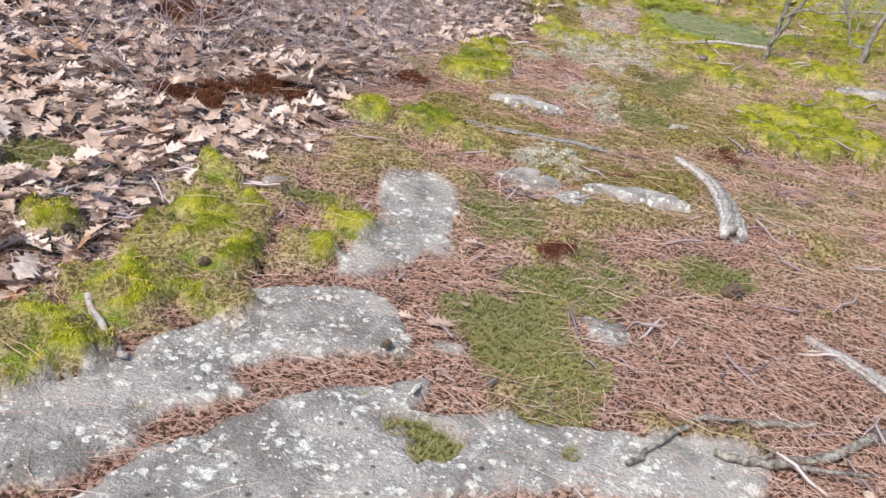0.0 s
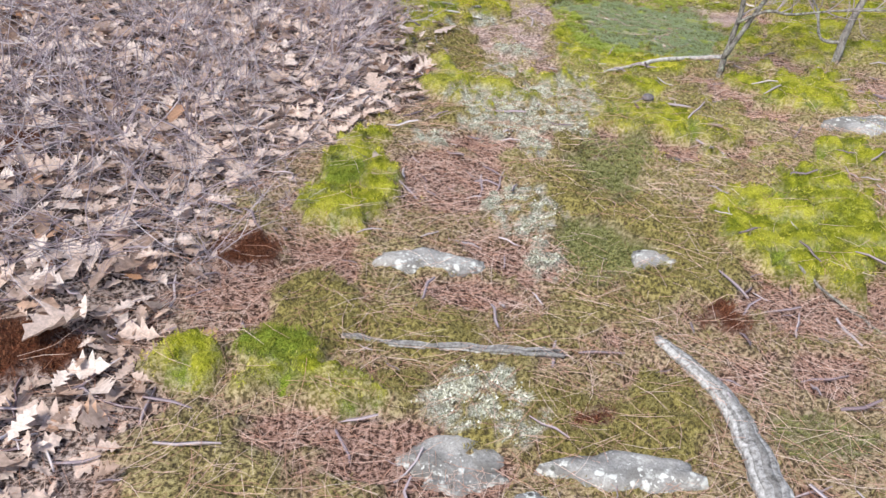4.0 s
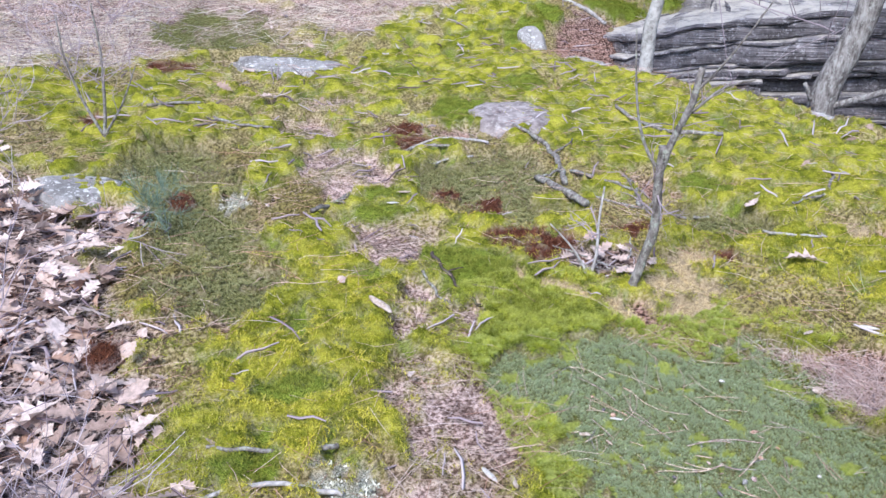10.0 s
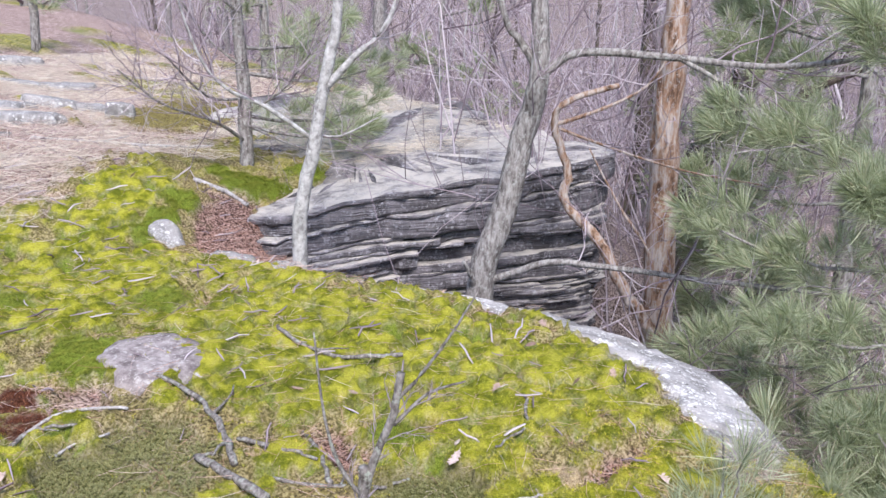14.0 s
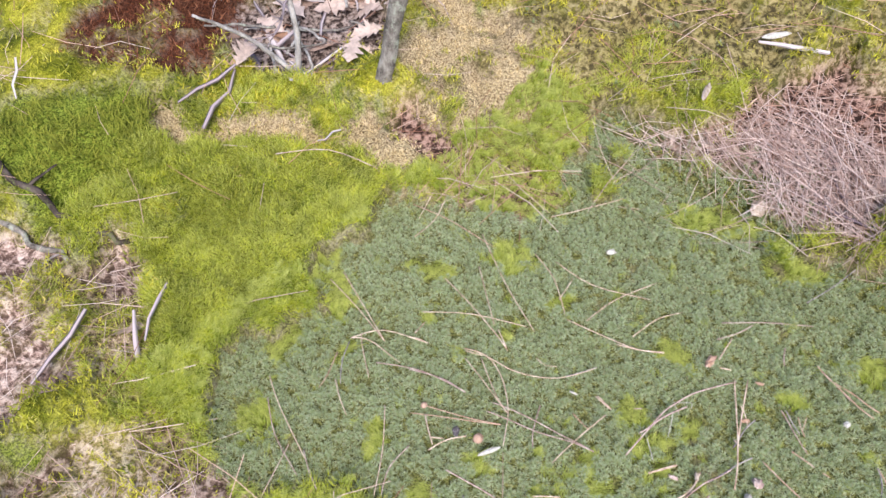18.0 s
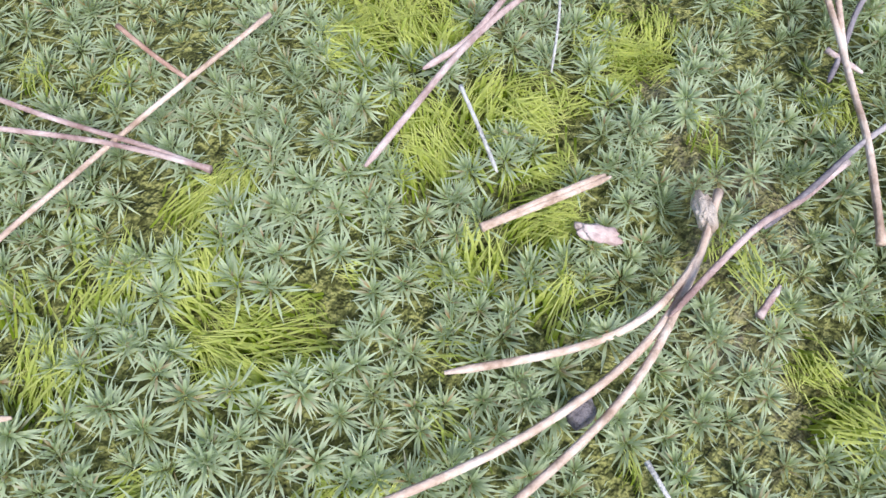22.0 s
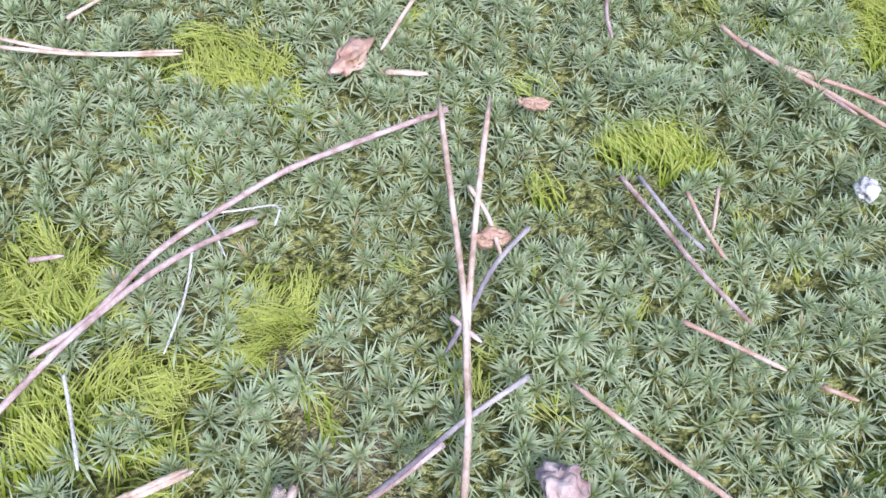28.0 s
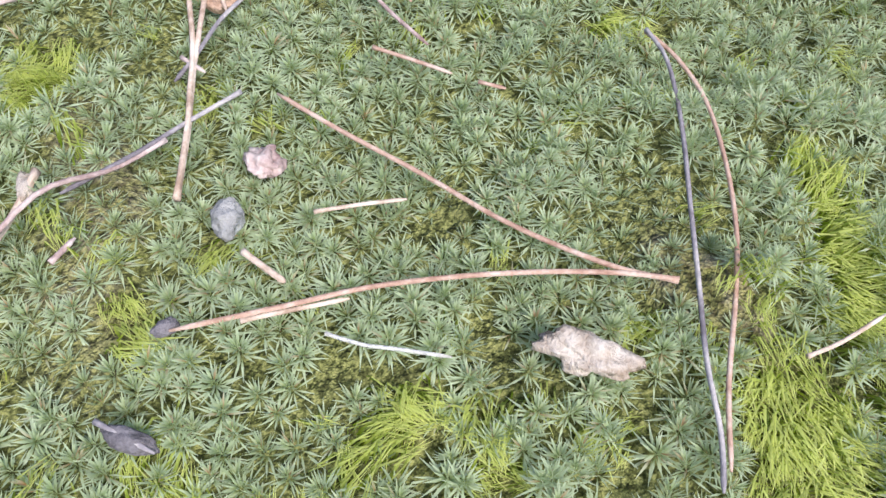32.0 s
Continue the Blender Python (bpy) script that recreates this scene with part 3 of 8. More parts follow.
def ground_material():
    m, nodes, links, b = material("ground_cover", 0.95, 0.15)
    cov = {}
    for name, keys in (("cover_a", COVER[0:3]), ("cover_b", COVER[3:6]), ("cover_c", COVER[6:9]), ("cover_d", COVER[9:10])):
        a = nodes.new("ShaderNodeAttribute")
        a.attribute_name = name
        s = nodes.new("ShaderNodeSeparateColor")
        links.new(a.outputs["Color"], s.inputs[0])
        for k, out in zip(keys, s.outputs):
            cov[k] = out
    n1 = tex(nodes, links, "ShaderNodeTexNoise", 11, Detail=5, Roughness=0.65)
    n2 = tex(nodes, links, "ShaderNodeTexNoise", 90, Detail=4, Roughness=0.7)
    n3 = tex(nodes, links, "ShaderNodeTexNoise", 380, Detail=2, Roughness=0.7)
    col = tight(nodes, links, n2, [(0.34, (0.14, 0.09, 0.075)), (0.5, (0.44, 0.32, 0.28)), (0.66, (0.73, 0.6, 0.55))])
    col = mixer(nodes, links, 0.8, col, tight(nodes, links, n1, [(0.32, (0.5, 0.46, 0.42)), (0.5, (0.95, 0.93, 0.9)), (0.7, (1.2, 1.18, 1.15))]), "MULTIPLY")
    looks = {
        "duff": tight(nodes, links, n2, [(0.36, (0.05, 0.028, 0.023)), (0.5, (0.24, 0.14, 0.108)), (0.64, (0.52, 0.35, 0.29))]),
        "litter": tight(nodes, links, n2, [(0.34, (0.04, 0.028, 0.025)), (0.5, (0.26, 0.2, 0.175)), (0.66, (0.52, 0.43, 0.39))]),
        "bright": mixer(nodes, links, 0.6, tight(nodes, links, n1, [(0.3, (0.15, 0.175, 0.014)), (0.5, (0.33, 0.345, 0.026)), (0.68, (0.49, 0.475, 0.06))]),
                        tight(nodes, links, n3, [(0.3, (0.35, 0.35, 0.3)), (0.66, (1.25, 1.25, 1.2))]), "MULTIPLY"),
        "haircap": tight(nodes, links, n3, [(0.3, (0.06, 0.065, 0.02)), (0.52, (0.17, 0.18, 0.06)), (0.7, (0.28, 0.28, 0.1))]),
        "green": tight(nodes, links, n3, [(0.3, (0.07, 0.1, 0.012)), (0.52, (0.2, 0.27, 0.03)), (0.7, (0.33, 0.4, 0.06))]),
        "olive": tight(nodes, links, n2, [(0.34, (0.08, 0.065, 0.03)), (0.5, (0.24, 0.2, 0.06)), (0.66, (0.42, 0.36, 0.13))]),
        "lichen": tight(nodes, links, n3, [(0.3, (0.1, 0.1, 0.06)), (0.5, (0.34, 0.35, 0.26)), (0.68, (0.62, 0.64, 0.56))]),
        "tan": tight(nodes, links, n3, [(0.3, (0.2, 0.13, 0.06)), (0.65, (0.68, 0.56, 0.34))]),
        "rust": tight(nodes, links, n3, [(0.3, (0.035, 0.014, 0.01)), (0.65, (0.17, 0.055, 0.025))]),
        "rock": rock_colour(nodes, links),
    }
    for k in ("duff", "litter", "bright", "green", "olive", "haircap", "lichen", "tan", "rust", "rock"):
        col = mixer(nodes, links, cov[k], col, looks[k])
    links.new(col, b.inputs["Base Color"])
    bump(nodes, links, b, n2, 0.9, 0.016)
    return m


def island_material(name, stops, rough=0.75, spec=0.2, tip=None, through_light=0.0, grain=0.0, patch=None, clump=None):
    """Each loose piece takes its own tone of the ramp; tip: the tone towards which the attribute u leads."""
    m, nodes, links, b = material(name, rough, spec)
    g = nodes.new("ShaderNodeNewGeometry")
    col = ramp(nodes, links, g.outputs["Random Per Island"], stops)
    if grain:
        n = tex(nodes, links, "ShaderNodeTexNoise", grain, Detail=4, Roughness=0.7)
        col = mixer(nodes, links, 0.75, col, ramp(nodes, links, n, [(0.4, (0.68, 0.65, 0.62)), (0.6, (1.15, 1.13, 1.12))]), "MULTIPLY")
    if patch:
        n = tex(nodes, links, "ShaderNodeTexNoise", 3.5, Detail=4, Roughness=0.6)
        col = mixer(nodes, links, 1.0, col, ramp(nodes, links, n, [(0.38, patch[0]), (0.62, patch[1])]), "MULTIPLY")
    if clump:
        n = tex(nodes, links, "ShaderNodeTexNoise", 34, Detail=3, Roughness=0.6)
        col = mixer(nodes, links, 1.0, col, ramp(nodes, links, n, [(0.36, clump[0]), (0.5, (1, 1, 1)), (0.62, clump[1])]), "MULTIPLY")
    if tip:
        a = nodes.new("ShaderNodeAttribute")
        a.attribute_name = "u"
        f = ramp(nodes, links, a.outputs["Fac"], [(0.15, (0, 0, 0)), (1.0, (1, 1, 1))])
        col = mixer(nodes, links, f, col, tip)
    links.new(col, b.inputs["Base Color"])
    if through_light:
        t = nodes.new("ShaderNodeBsdfTranslucent")
        links.new(col, t.inputs["Color"])
        mx = nodes.new("ShaderNodeMixShader")
        mx.inputs[0].default_value = through_light
        links.new(b.outputs[0], mx.inputs[1])
        links.new(t.outputs[0], mx.inputs[2])
        links.new(mx.outputs[0], nodes["Material Output"].inputs[0])
    return m


def bark_material(name, stops, scale=30, stretch=0.25, crust=None, relief=0.6, own=False):
    m, nodes, links, b = material(name, 0.9, 0.15)
    tc = nodes.new("ShaderNodeNewGeometry").outputs["Position"]
    mp = nodes.new("ShaderNodeMapping")
    mp.inputs["Scale"].default_value = (1, 1, stretch)
    links.new(tc, mp.inputs[0])
    n = tex(nodes, links, "ShaderNodeTexNoise", scale, coord=mp.outputs[0], Detail=6, Roughness=0.7)
    col = tight(nodes, links, n, stops, 0.7)
    if crust:
        n2 = tex(nodes, links, "ShaderNodeTexNoise", 45, Detail=5, Roughness=0.75)
        col = mixer(nodes, links, ramp(nodes, links, n2, [(0.54, (0, 0, 0)), (0.62, (0.8, 0.8, 0.8))]), col, crust)
    if own:
        o = nodes.new("ShaderNodeObjectInfo")
        col = mixer(nodes, links, 1.0, col, ramp(nodes, links, o.outputs["Random"], [(0.0, (0.5, 0.49, 0.48)), (1.0, (1.12, 1.12, 1.12))]), "MULTIPLY")
    links.new(col, b.inputs["Base Color"])
    bump(nodes, links, b, n, relief, 0.01)
    return m


def stone_material(name, tone=1.0, bands=0.0):
    m, nodes, links, b = material(name, 0.92, 0.2)
    col = rock_colour(nodes, links)
    if bands:
        tc = nodes.new("ShaderNodeNewGeometry").outputs["Position"]
        mp = nodes.new("ShaderNodeMapping")
        mp.inputs["Scale"].default_value = (1.2, 1.2, 26)
        links.new(tc, mp.inputs[0])
        n = tex(nodes, links, "ShaderNodeTexNoise", 2.2, coord=mp.outputs[0], Detail=6, Roughness=0.7)
        col = mixer(nodes, links, bands, col, ramp(nodes, links, n, [(0.32, (0.5, 0.5, 0.52)), (0.5, (0.84, 0.84, 0.85)), (0.68, (1.2, 1.2, 1.2))]), "MULTIPLY")
        mq = nodes.new("ShaderNodeMapping")
        mq.inputs["Scale"].default_value = (1.0, 1.0, 38)
        links.new(tc, mq.inputs[0])
        n = tex(nodes, links, "ShaderNodeTexNoise", 3.0, coord=mq.outputs[0], Detail=3, Roughness=0.6)
        col = mixer(nodes, links, 0.85, col, ramp(nodes, links, n, [(0.36, (0.4, 0.4, 0.43)), (0.45, (1.0, 0.99, 1.03))]), "MULTIPLY")
    if tone != 1:
        col = mixer(nodes, links, 1.0, col, (tone * 1.0, tone * 0.985, tone * 1.04) if bands else (tone, tone, tone), "MULTIPLY")
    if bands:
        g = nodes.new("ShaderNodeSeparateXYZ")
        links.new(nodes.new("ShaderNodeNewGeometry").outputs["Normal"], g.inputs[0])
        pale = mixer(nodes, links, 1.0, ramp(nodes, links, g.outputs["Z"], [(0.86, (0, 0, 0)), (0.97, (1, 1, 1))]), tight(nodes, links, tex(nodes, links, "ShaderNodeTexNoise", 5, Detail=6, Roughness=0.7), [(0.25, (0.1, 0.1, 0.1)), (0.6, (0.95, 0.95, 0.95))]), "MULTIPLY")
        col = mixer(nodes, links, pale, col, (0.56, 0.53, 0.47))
    links.new(col, b.inputs["Base Color"])
    bump(nodes, links, b, tex(nodes, links, "ShaderNodeTexNoise", 60, Detail=6, Roughness=0.7) if not bands else n, 0.6 if not bands else 1.0, 0.012 if not bands else 0.03)
    return m


M_GROUND = ground_material()
M_STONE = stone_material("lichened_sandstone", 0.85)
M_RIM = stone_material("pale_rim_sandstone", 1.12)
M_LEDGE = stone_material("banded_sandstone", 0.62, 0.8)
M_HAIR = island_material("haircap_leaf", [(0.0, (0.22, 0.29, 0.1)), (0.5, (0.33, 0.42, 0.18)), (0.93, (0.45, 0.49, 0.24)), (0.94, (0.4, 0.22, 0.09)), (1.0, (0.42, 0.24, 0.1))], 0.45, 0.35, (0.68, 0.77, 0.55), 0.5)
M_HAIR_FAR = island_material("haircap_tuft", [(0.0, (0.11, 0.115, 0.035)), (0.5, (0.25, 0.265, 0.085)), (0.85, (0.38, 0.38, 0.15)), (1.0, (0.42, 0.25, 0.11))], 0.7, 0.2, (0.46, 0.47, 0.24), 0.2, 0.0, ((0.8, 0.82, 0.85), (1.18, 1.12, 1.0)))
M_BLADE = island_material("moss_blade", [(0.0, (0.16, 0.24, 0.016)), (0.5, (0.3, 0.41, 0.03)), (1.0, (0.42, 0.5, 0.06))], 0.45, 0.3, (0.93, 0.95, 0.36), 0.6)
M_TUFT = island_material("moss_tuft", [(0.0, (0.24, 0.23, 0.02)), (0.45, (0.48, 0.475, 0.045)), (0.9, (0.6, 0.575, 0.09)), (1.0, (0.66, 0.56, 0.24))], 0.8, 0.15, None, 0.12, 0.0, ((0.72, 0.8, 0.85), (1.1, 1.05, 1.0)), ((0.32, 0.4, 0.4), (1.24, 1.18, 1.05)))
M_FRINGE = island_material("fringe_moss_blade", [(0.0, (0.16, 0.22, 0.016)), (0.5, (0.42, 0.5, 0.035)), (1.0, (0.62, 0.66, 0.08))], 0.6, 0.2, (0.9, 0.92, 0.28), 0.55, 0.0, None, ((0.42, 0.5, 0.5), (1.3, 1.22, 1.1)))
M_GREEN = island_material("green_broom_moss", [(0.0, (0.07, 0.1, 0.012)), (0.5, (0.18, 0.23, 0.025)), (1.0, (0.34, 0.36, 0.05))], 0.7, 0.2, (0.42, 0.44, 0.07), 0.35)
M_OLIVE = island_material("olive_moss", [(0.0, (0.12, 0.09, 0.035)), (0.5, (0.28, 0.245, 0.085)), (1.0, (0.46, 0.4, 0.17))], 0.8, 0.15, None, 0.25)
M_RUST = island_material("rust_moss", [(0.0, (0.05, 0.02, 0.013)), (0.7, (0.16, 0.065, 0.036)), (1.0, (0.3, 0.13, 0.07))], 0.85, 0.1)
M_TANM = island_material("dead_tan_moss", [(0.0, (0.46, 0.33, 0.14)), (0.75, (0.78, 0.64, 0.38)), (0.9, (0.84, 0.74, 0.5)), (1.0, (0.2, 0.17, 0.05))], 0.85, 0.1)
M_LICHEN = island_material("reindeer_lichen", [(0.0, (0.32, 0.32, 0.23)), (0.6, (0.6, 0.6, 0.48)), (1.0, (0.82, 0.82, 0.72))], 0.9, 0.1)
M_NEEDLE = island_material("dry_needle", [(0.0, (0.3, 0.14, 0.09)), (0.35, (0.62, 0.35, 0.25)), (0.65, (0.76, 0.53, 0.43)), (1.0, (0.86, 0.7, 0.61))], 0.55, 0.35)
M_STRAW = island_material("bleached_needle", [(0.0, (0.4, 0.26, 0.21)), (0.5, (0.68, 0.51, 0.45)), (1.0, (0.87, 0.75, 0.7))], 0.6, 0.3)
M_GRASS = island_material("dry_grass_blade", [(0.0, (0.48, 0.4, 0.31)), (0.5, (0.78, 0.7, 0.57)), (1.0, (0.93, 0.88, 0.76))], 0.6, 0.3)
M_LEAF = island_material("dry_oak_leaf", [(0.0, (0.2, 0.13, 0.1)), (0.14, (0.45, 0.33, 0.27)), (0.5, (0.68, 0.54, 0.47)), (0.9, (0.85, 0.74, 0.68)), (1.0, (0.46, 0.25, 0.14))], 0.55, 0.3, None, 0.18, 60)
M_TWIG = island_material("grey_twig", [(0.0, (0.2, 0.15, 0.17)), (0.6, (0.43, 0.36, 0.39)), (1.0, (0.66, 0.6, 0.62))], 0.8, 0.2)
M_CRUST = bark_material("purplish_rock_crust", [(0.3, (0.16, 0.135, 0.13)), (0.5, (0.29, 0.255, 0.245)), (0.7, (0.42, 0.38, 0.36))], 22, 1.0, (0.55, 0.53, 0.5), 0.5)
M_WOOD = bark_material("weathered_wood", [(0.3, (0.24, 0.22, 0.2)), (0.5, (0.45, 0.43, 0.41)), (0.7, (0.62, 0.6, 0.58))], 60, 0.6)
M_FIBRE = bark_material("silver_wood_fibre", [(0.3, (0.2, 0.19, 0.185)), (0.5, (0.46, 0.45, 0.44)), (0.7, (0.66, 0.65, 0.65))], 90, 0.6, None, 0.6, True)
M_STICK = bark_material("grey_stick_bark", [(0.3, (0.08, 0.07, 0.062)), (0.5, (0.22, 0.2, 0.18)), (0.7, (0.38, 0.36, 0.33))], 70, 0.6, (0.42, 0.46, 0.38))
M_BARK = bark_material("grey_tree_bark", [(0.3, (0.09, 0.078, 0.07)), (0.5, (0.26, 0.24, 0.22)), (0.7, (0.44, 0.42, 0.39))], 48, 0.3, (0.45, 0.46, 0.42), 1.0)
M_PALE = bark_material("pale_tree_bark", [(0.3, (0.22, 0.21, 0.2)), (0.5, (0.42, 0.41, 0.39)), (0.7, (0.56, 0.55, 0.53))], 30, 0.8, (0.6, 0.61, 0.58))
M_SNAG = bark_material("peeling_snag_bark", [(0.3, (0.1, 0.06, 0.04)), (0.45, (0.32, 0.2, 0.13)), (0.55, (0.42, 0.34, 0.28)), (0.7, (0.56, 0.5, 0.45))], 26, 0.2, (0.42, 0.4, 0.38), 1.0)
M_DARK = bark_material("dark_bark", [(0.3, (0.045, 0.035, 0.03)), (0.6, (0.13, 0.105, 0.09)), (0.75, (0.22, 0.19, 0.17))], 24, 0.25, (0.15, 0.17, 0.07))
M_PINE = island_material("pine_foliage", [(0.0, (0.21, 0.26, 0.13)), (0.6, (0.5, 0.56, 0.35)), (0.92, (0.66, 0.7, 0.48)), (1.0, (0.6, 0.5, 0.34))], 0.5, 0.35, None, 0.42)
M_BLUEPINE = island_material("seedling_foliage", [(0.0, (0.12, 0.2, 0.14)), (1.0, (0.32, 0.44, 0.35))], 0.6, 0.3, None, 0.2)
M_PEBBLE = bark_material("tan_pebble", [(0.3, (0.42, 0.26, 0.18)), (0.6, (0.6, 0.41, 0.31))], 120, 1.0)
M_DARKSTONE = bark_material("dark_pebble", [(0.3, (0.09, 0.08, 0.085)), (0.6, (0.22, 0.2, 0.21))], 120, 1.0)
M_CHIP = bark_material("bark_chip_wood", [(0.3, (0.35, 0.26, 0.19)), (0.5, (0.52, 0.43, 0.35)), (0.7, (0.68, 0.6, 0.52))], 120, 0.4)
M_WHITE = bark_material("bleached_chip", [(0.3, (0.5, 0.47, 0.42)), (0.6, (0.72, 0.7, 0.65))], 140, 0.5)
M_CONE = bark_material("pine_cone_scale", [(0.3, (0.07, 0.05, 0.04)), (0.6, (0.2, 0.15, 0.12))], 160, 0.7)


# ---- mesh builders ----
def mesh_object(name, v, f, mat, parent=None, smooth=True, u=None, label=""):
    """One mesh object from arrays of places and equal-sided faces."""
    v, f = np.asarray(v, np.float32), np.asarray(f, np.int32)
    me = bpy.data.meshes.new(name)
    me.vertices.add(len(v))
    me.vertices.foreach_set("co", v.ravel())
    me.loops.add(f.size)
    me.loops.foreach_set("vertex_index", f.ravel())
    me.polygons.add(len(f))
    me.polygons.foreach_set("loop_start", np.arange(len(f), dtype=np.int32) * f.shape[1])
    me.update(calc_edges=True)
    me.polygons.foreach_set("use_smooth", np.full(len(f), smooth, bool))
    if u is not None:
        me.attributes.new("u", "FLOAT", "POINT").data.foreach_set("value", np.asarray(u, np.float32))
    me.materials.append(mat)
    ob = new(name, me)
    if parent is not None:
        ob.parent = parent
    if label:
        ob["label"] = label
    return ob


def empty(name, place=(0, 0, 0)):
    ob = new(name)
    ob.location = place
    ob.empty_display_size = 0.05
    return ob


def turns(yaw, tilt, lean):
    """Rotation matrices: lean about the own length, tilt of the length, then yaw."""
    cy, sy, ct, st, cl, sl = np.cos(yaw), np.sin(yaw), np.cos(tilt), np.sin(tilt), np.cos(lean), np.sin(lean)
    o, i = np.zeros_like(yaw), np.ones_like(yaw)
    rz = np.stack([cy, -sy, o, sy, cy, o, o, o, i], -1).reshape(-1, 3, 3)
    rx = np.stack([i, o, o, o, ct, -st, o, st, ct], -1).reshape(-1, 3, 3)
    ry = np.stack([cl, o, sl, o, i, o, -sl, o, cl], -1).reshape(-1, 3, 3)
    return rz @ rx @ ry


def many(templates, pick, rot, scale, place):
    """Copies of small templates (v, f, u), joined into one set of arrays."""
    vs, fs, us, base = [], [], [], 0
    for k, (tv, tf, tu) in enumerate(templates):
        m = pick == k
        n = int(m.sum())
        if not n:
            continue
        v = np.einsum("nij,kj->nki", rot[m], tv) * scale[m][:, None, None] + place[m][:, None, :]
        f = tf[None] + (np.arange(n) * len(tv))[:, None, None] + base
        vs.append(v.reshape(-1, 3)), fs.append(f.reshape(-1, tf.shape[1])), us.append(np.tile(tu, n))
        base += n * len(tv)
    return np.concatenate(vs), np.concatenate(fs), np.concatenate(us)


def tube(pts, radii, sides=6):
    """A bent, tapered stem: rings of quads round a line, closed to a point at both ends."""
    pts, radii = np.asarray(pts, float), np.asarray(radii, float)
    d = np.gradient(pts, axis=0)
    d /= np.linalg.norm(d, axis=1)[:, None] + 1e-9
    ref = np.where(np.abs(d[:, 2:3]) > 0.8, np.array([[1.0, 0.2, 0]]), np.array([[0, 0, 1.0]]))
    s = np.cross(d, ref)
    s /= np.linalg.norm(s, axis=1)[:, None] + 1e-9
    t = np.cross(d, s)
    a = np.arange(sides) * 2 * np.pi / sides
    ring = np.cos(a)[None, :, None] * s[:, None] + np.sin(a)[None, :, None] * t[:, None]
    v = (pts[:, None] + radii[:, None, None] * ring).reshape(-1, 3)
    n, k = len(pts), np.arange(sides)
    f = [np.stack([i * sides + k, i * sides + (k + 1) % sides, (i + 1) * sides + (k + 1) % sides, (i + 1) * sides + k], 1) for i in range(n - 1)]
    f = np.concatenate(f)
    v = np.concatenate([v, pts[:1], pts[-1:]])
    end = [np.stack([np.full(sides // 2, n * sides), 2 * np.arange(sides // 2) + 2 - sides * (np.arange(sides // 2) == sides // 2 - 1), 2 * np.arange(sides // 2) + 1, 2 * np.arange(sides // 2)], 1)]
    off = (n - 1) * sides
    h = np.arange(sides // 2)
    end.append(np.stack([np.full(sides // 2, n * sides + 1), off + 2 * h, off + 2 * h + 1, off + (2 * h + 2) % sides], 1))
    return v, np.concatenate([f, *end])


def strand(pts, radii):
    """A thin twig: a bent three-sided blade, open at its ends."""
    pts, radii = np.asarray(pts, float), np.asarray(radii, float)
    d = np.gradient(pts, axis=0)
    s = np.cross(d, np.array([0.31, 0.17, 0.93]))
    s /= np.linalg.norm(s, axis=1)[:, None] + 1e-9
    t = np.cross(d, s)
    t /= np.linalg.norm(t, axis=1)[:, None] + 1e-9
    a = np.arange(3) * 2 * np.pi / 3
    v = (pts[:, None] + radii[:, None, None] * (np.cos(a)[None, :, None] * s[:, None] + np.sin(a)[None, :, None] * t[:, None])).reshape(-1, 3)
    k = np.arange(3)
    return v, np.concatenate([np.stack([i * 3 + k, i * 3 + (k + 1) % 3, i * 3 + 3 + (k + 1) % 3, i * 3 + 3 + k], 1) for i in range(len(pts) - 1)])


def join(pieces):
    vs, fs, base = [], [], 0
    for v, f in pieces:
        vs.append(v), fs.append(f + base)
        base += len(v)
    return np.concatenate(vs), np.concatenate(fs)


def smooth_line(pts, n=4, wobble=0.0, rng=RNG):
    """A finer line through the given points, with a little wander."""
    pts = np.asarray(pts, float)
    t = np.linspace(0, len(pts) - 1, (len(pts) - 1) * n + 1)
    i = np.clip(t.astype(int), 0, len(pts) - 2)
    f = (t - i)[:, None]
    p0, p1, p2, p3 = pts[np.maximum(i - 1, 0)], pts[i], pts[i + 1], pts[np.minimum(i + 2, len(pts) - 1)]
    out = 0.5 * (2 * p1 + (p2 - p0) * f + (2 * p0 - 5 * p1 + 4 * p2 - p3) * f * f + (3 * p1 - p0 - 3 * p2 + p3) * f**3)
    w = rng.normal(0, 1, out.shape) * wobble
    w[0] = 0
    return out + w


def grow(rng, start, way, length, radius, depth, kids=4, spread=0.7, rise=0.15, bend=0.18, thin=0.55, shrink=0.6, out=None):
    """Limbs of a leafless plant: a list of (points, radii), each limb with smaller ones along it."""
    out = [] if out is None else out
    n = (2, 3, 4, 6)[min(depth, 3)]
    p, d = np.array(start, float), np.array(way, float)
    d /= np.linalg.norm(d)
    pts = [p.copy()]
    for _ in range(n):
        d = d + rng.normal(0, bend, 3) + np.array([0, 0, rise * 0.3])
        d /= np.linalg.norm(d)
        p = p + d * length / n
        pts.append(p.copy())
    pts = np.array(pts)
    out.append((pts, np.linspace(radius, radius * (0.35 if depth else 0.2), n + 1)))
    if depth:
        for k in range(kids):
            f = rng.uniform(0.25, 1.0) * n
            i = min(int(f), n - 1)
            q = pts[i] + (pts[i + 1] - pts[i]) * (f - i)
            w = pts[i + 1] - pts[i]
            w = w / np.linalg.norm(w) + rng.normal(0, spread, 3)
            grow(rng, q, w, length * shrink * rng.uniform(0.7, 1.2), radius * thin, depth - 1, kids, spread, rise, bend, thin, shrink, out)
    return out


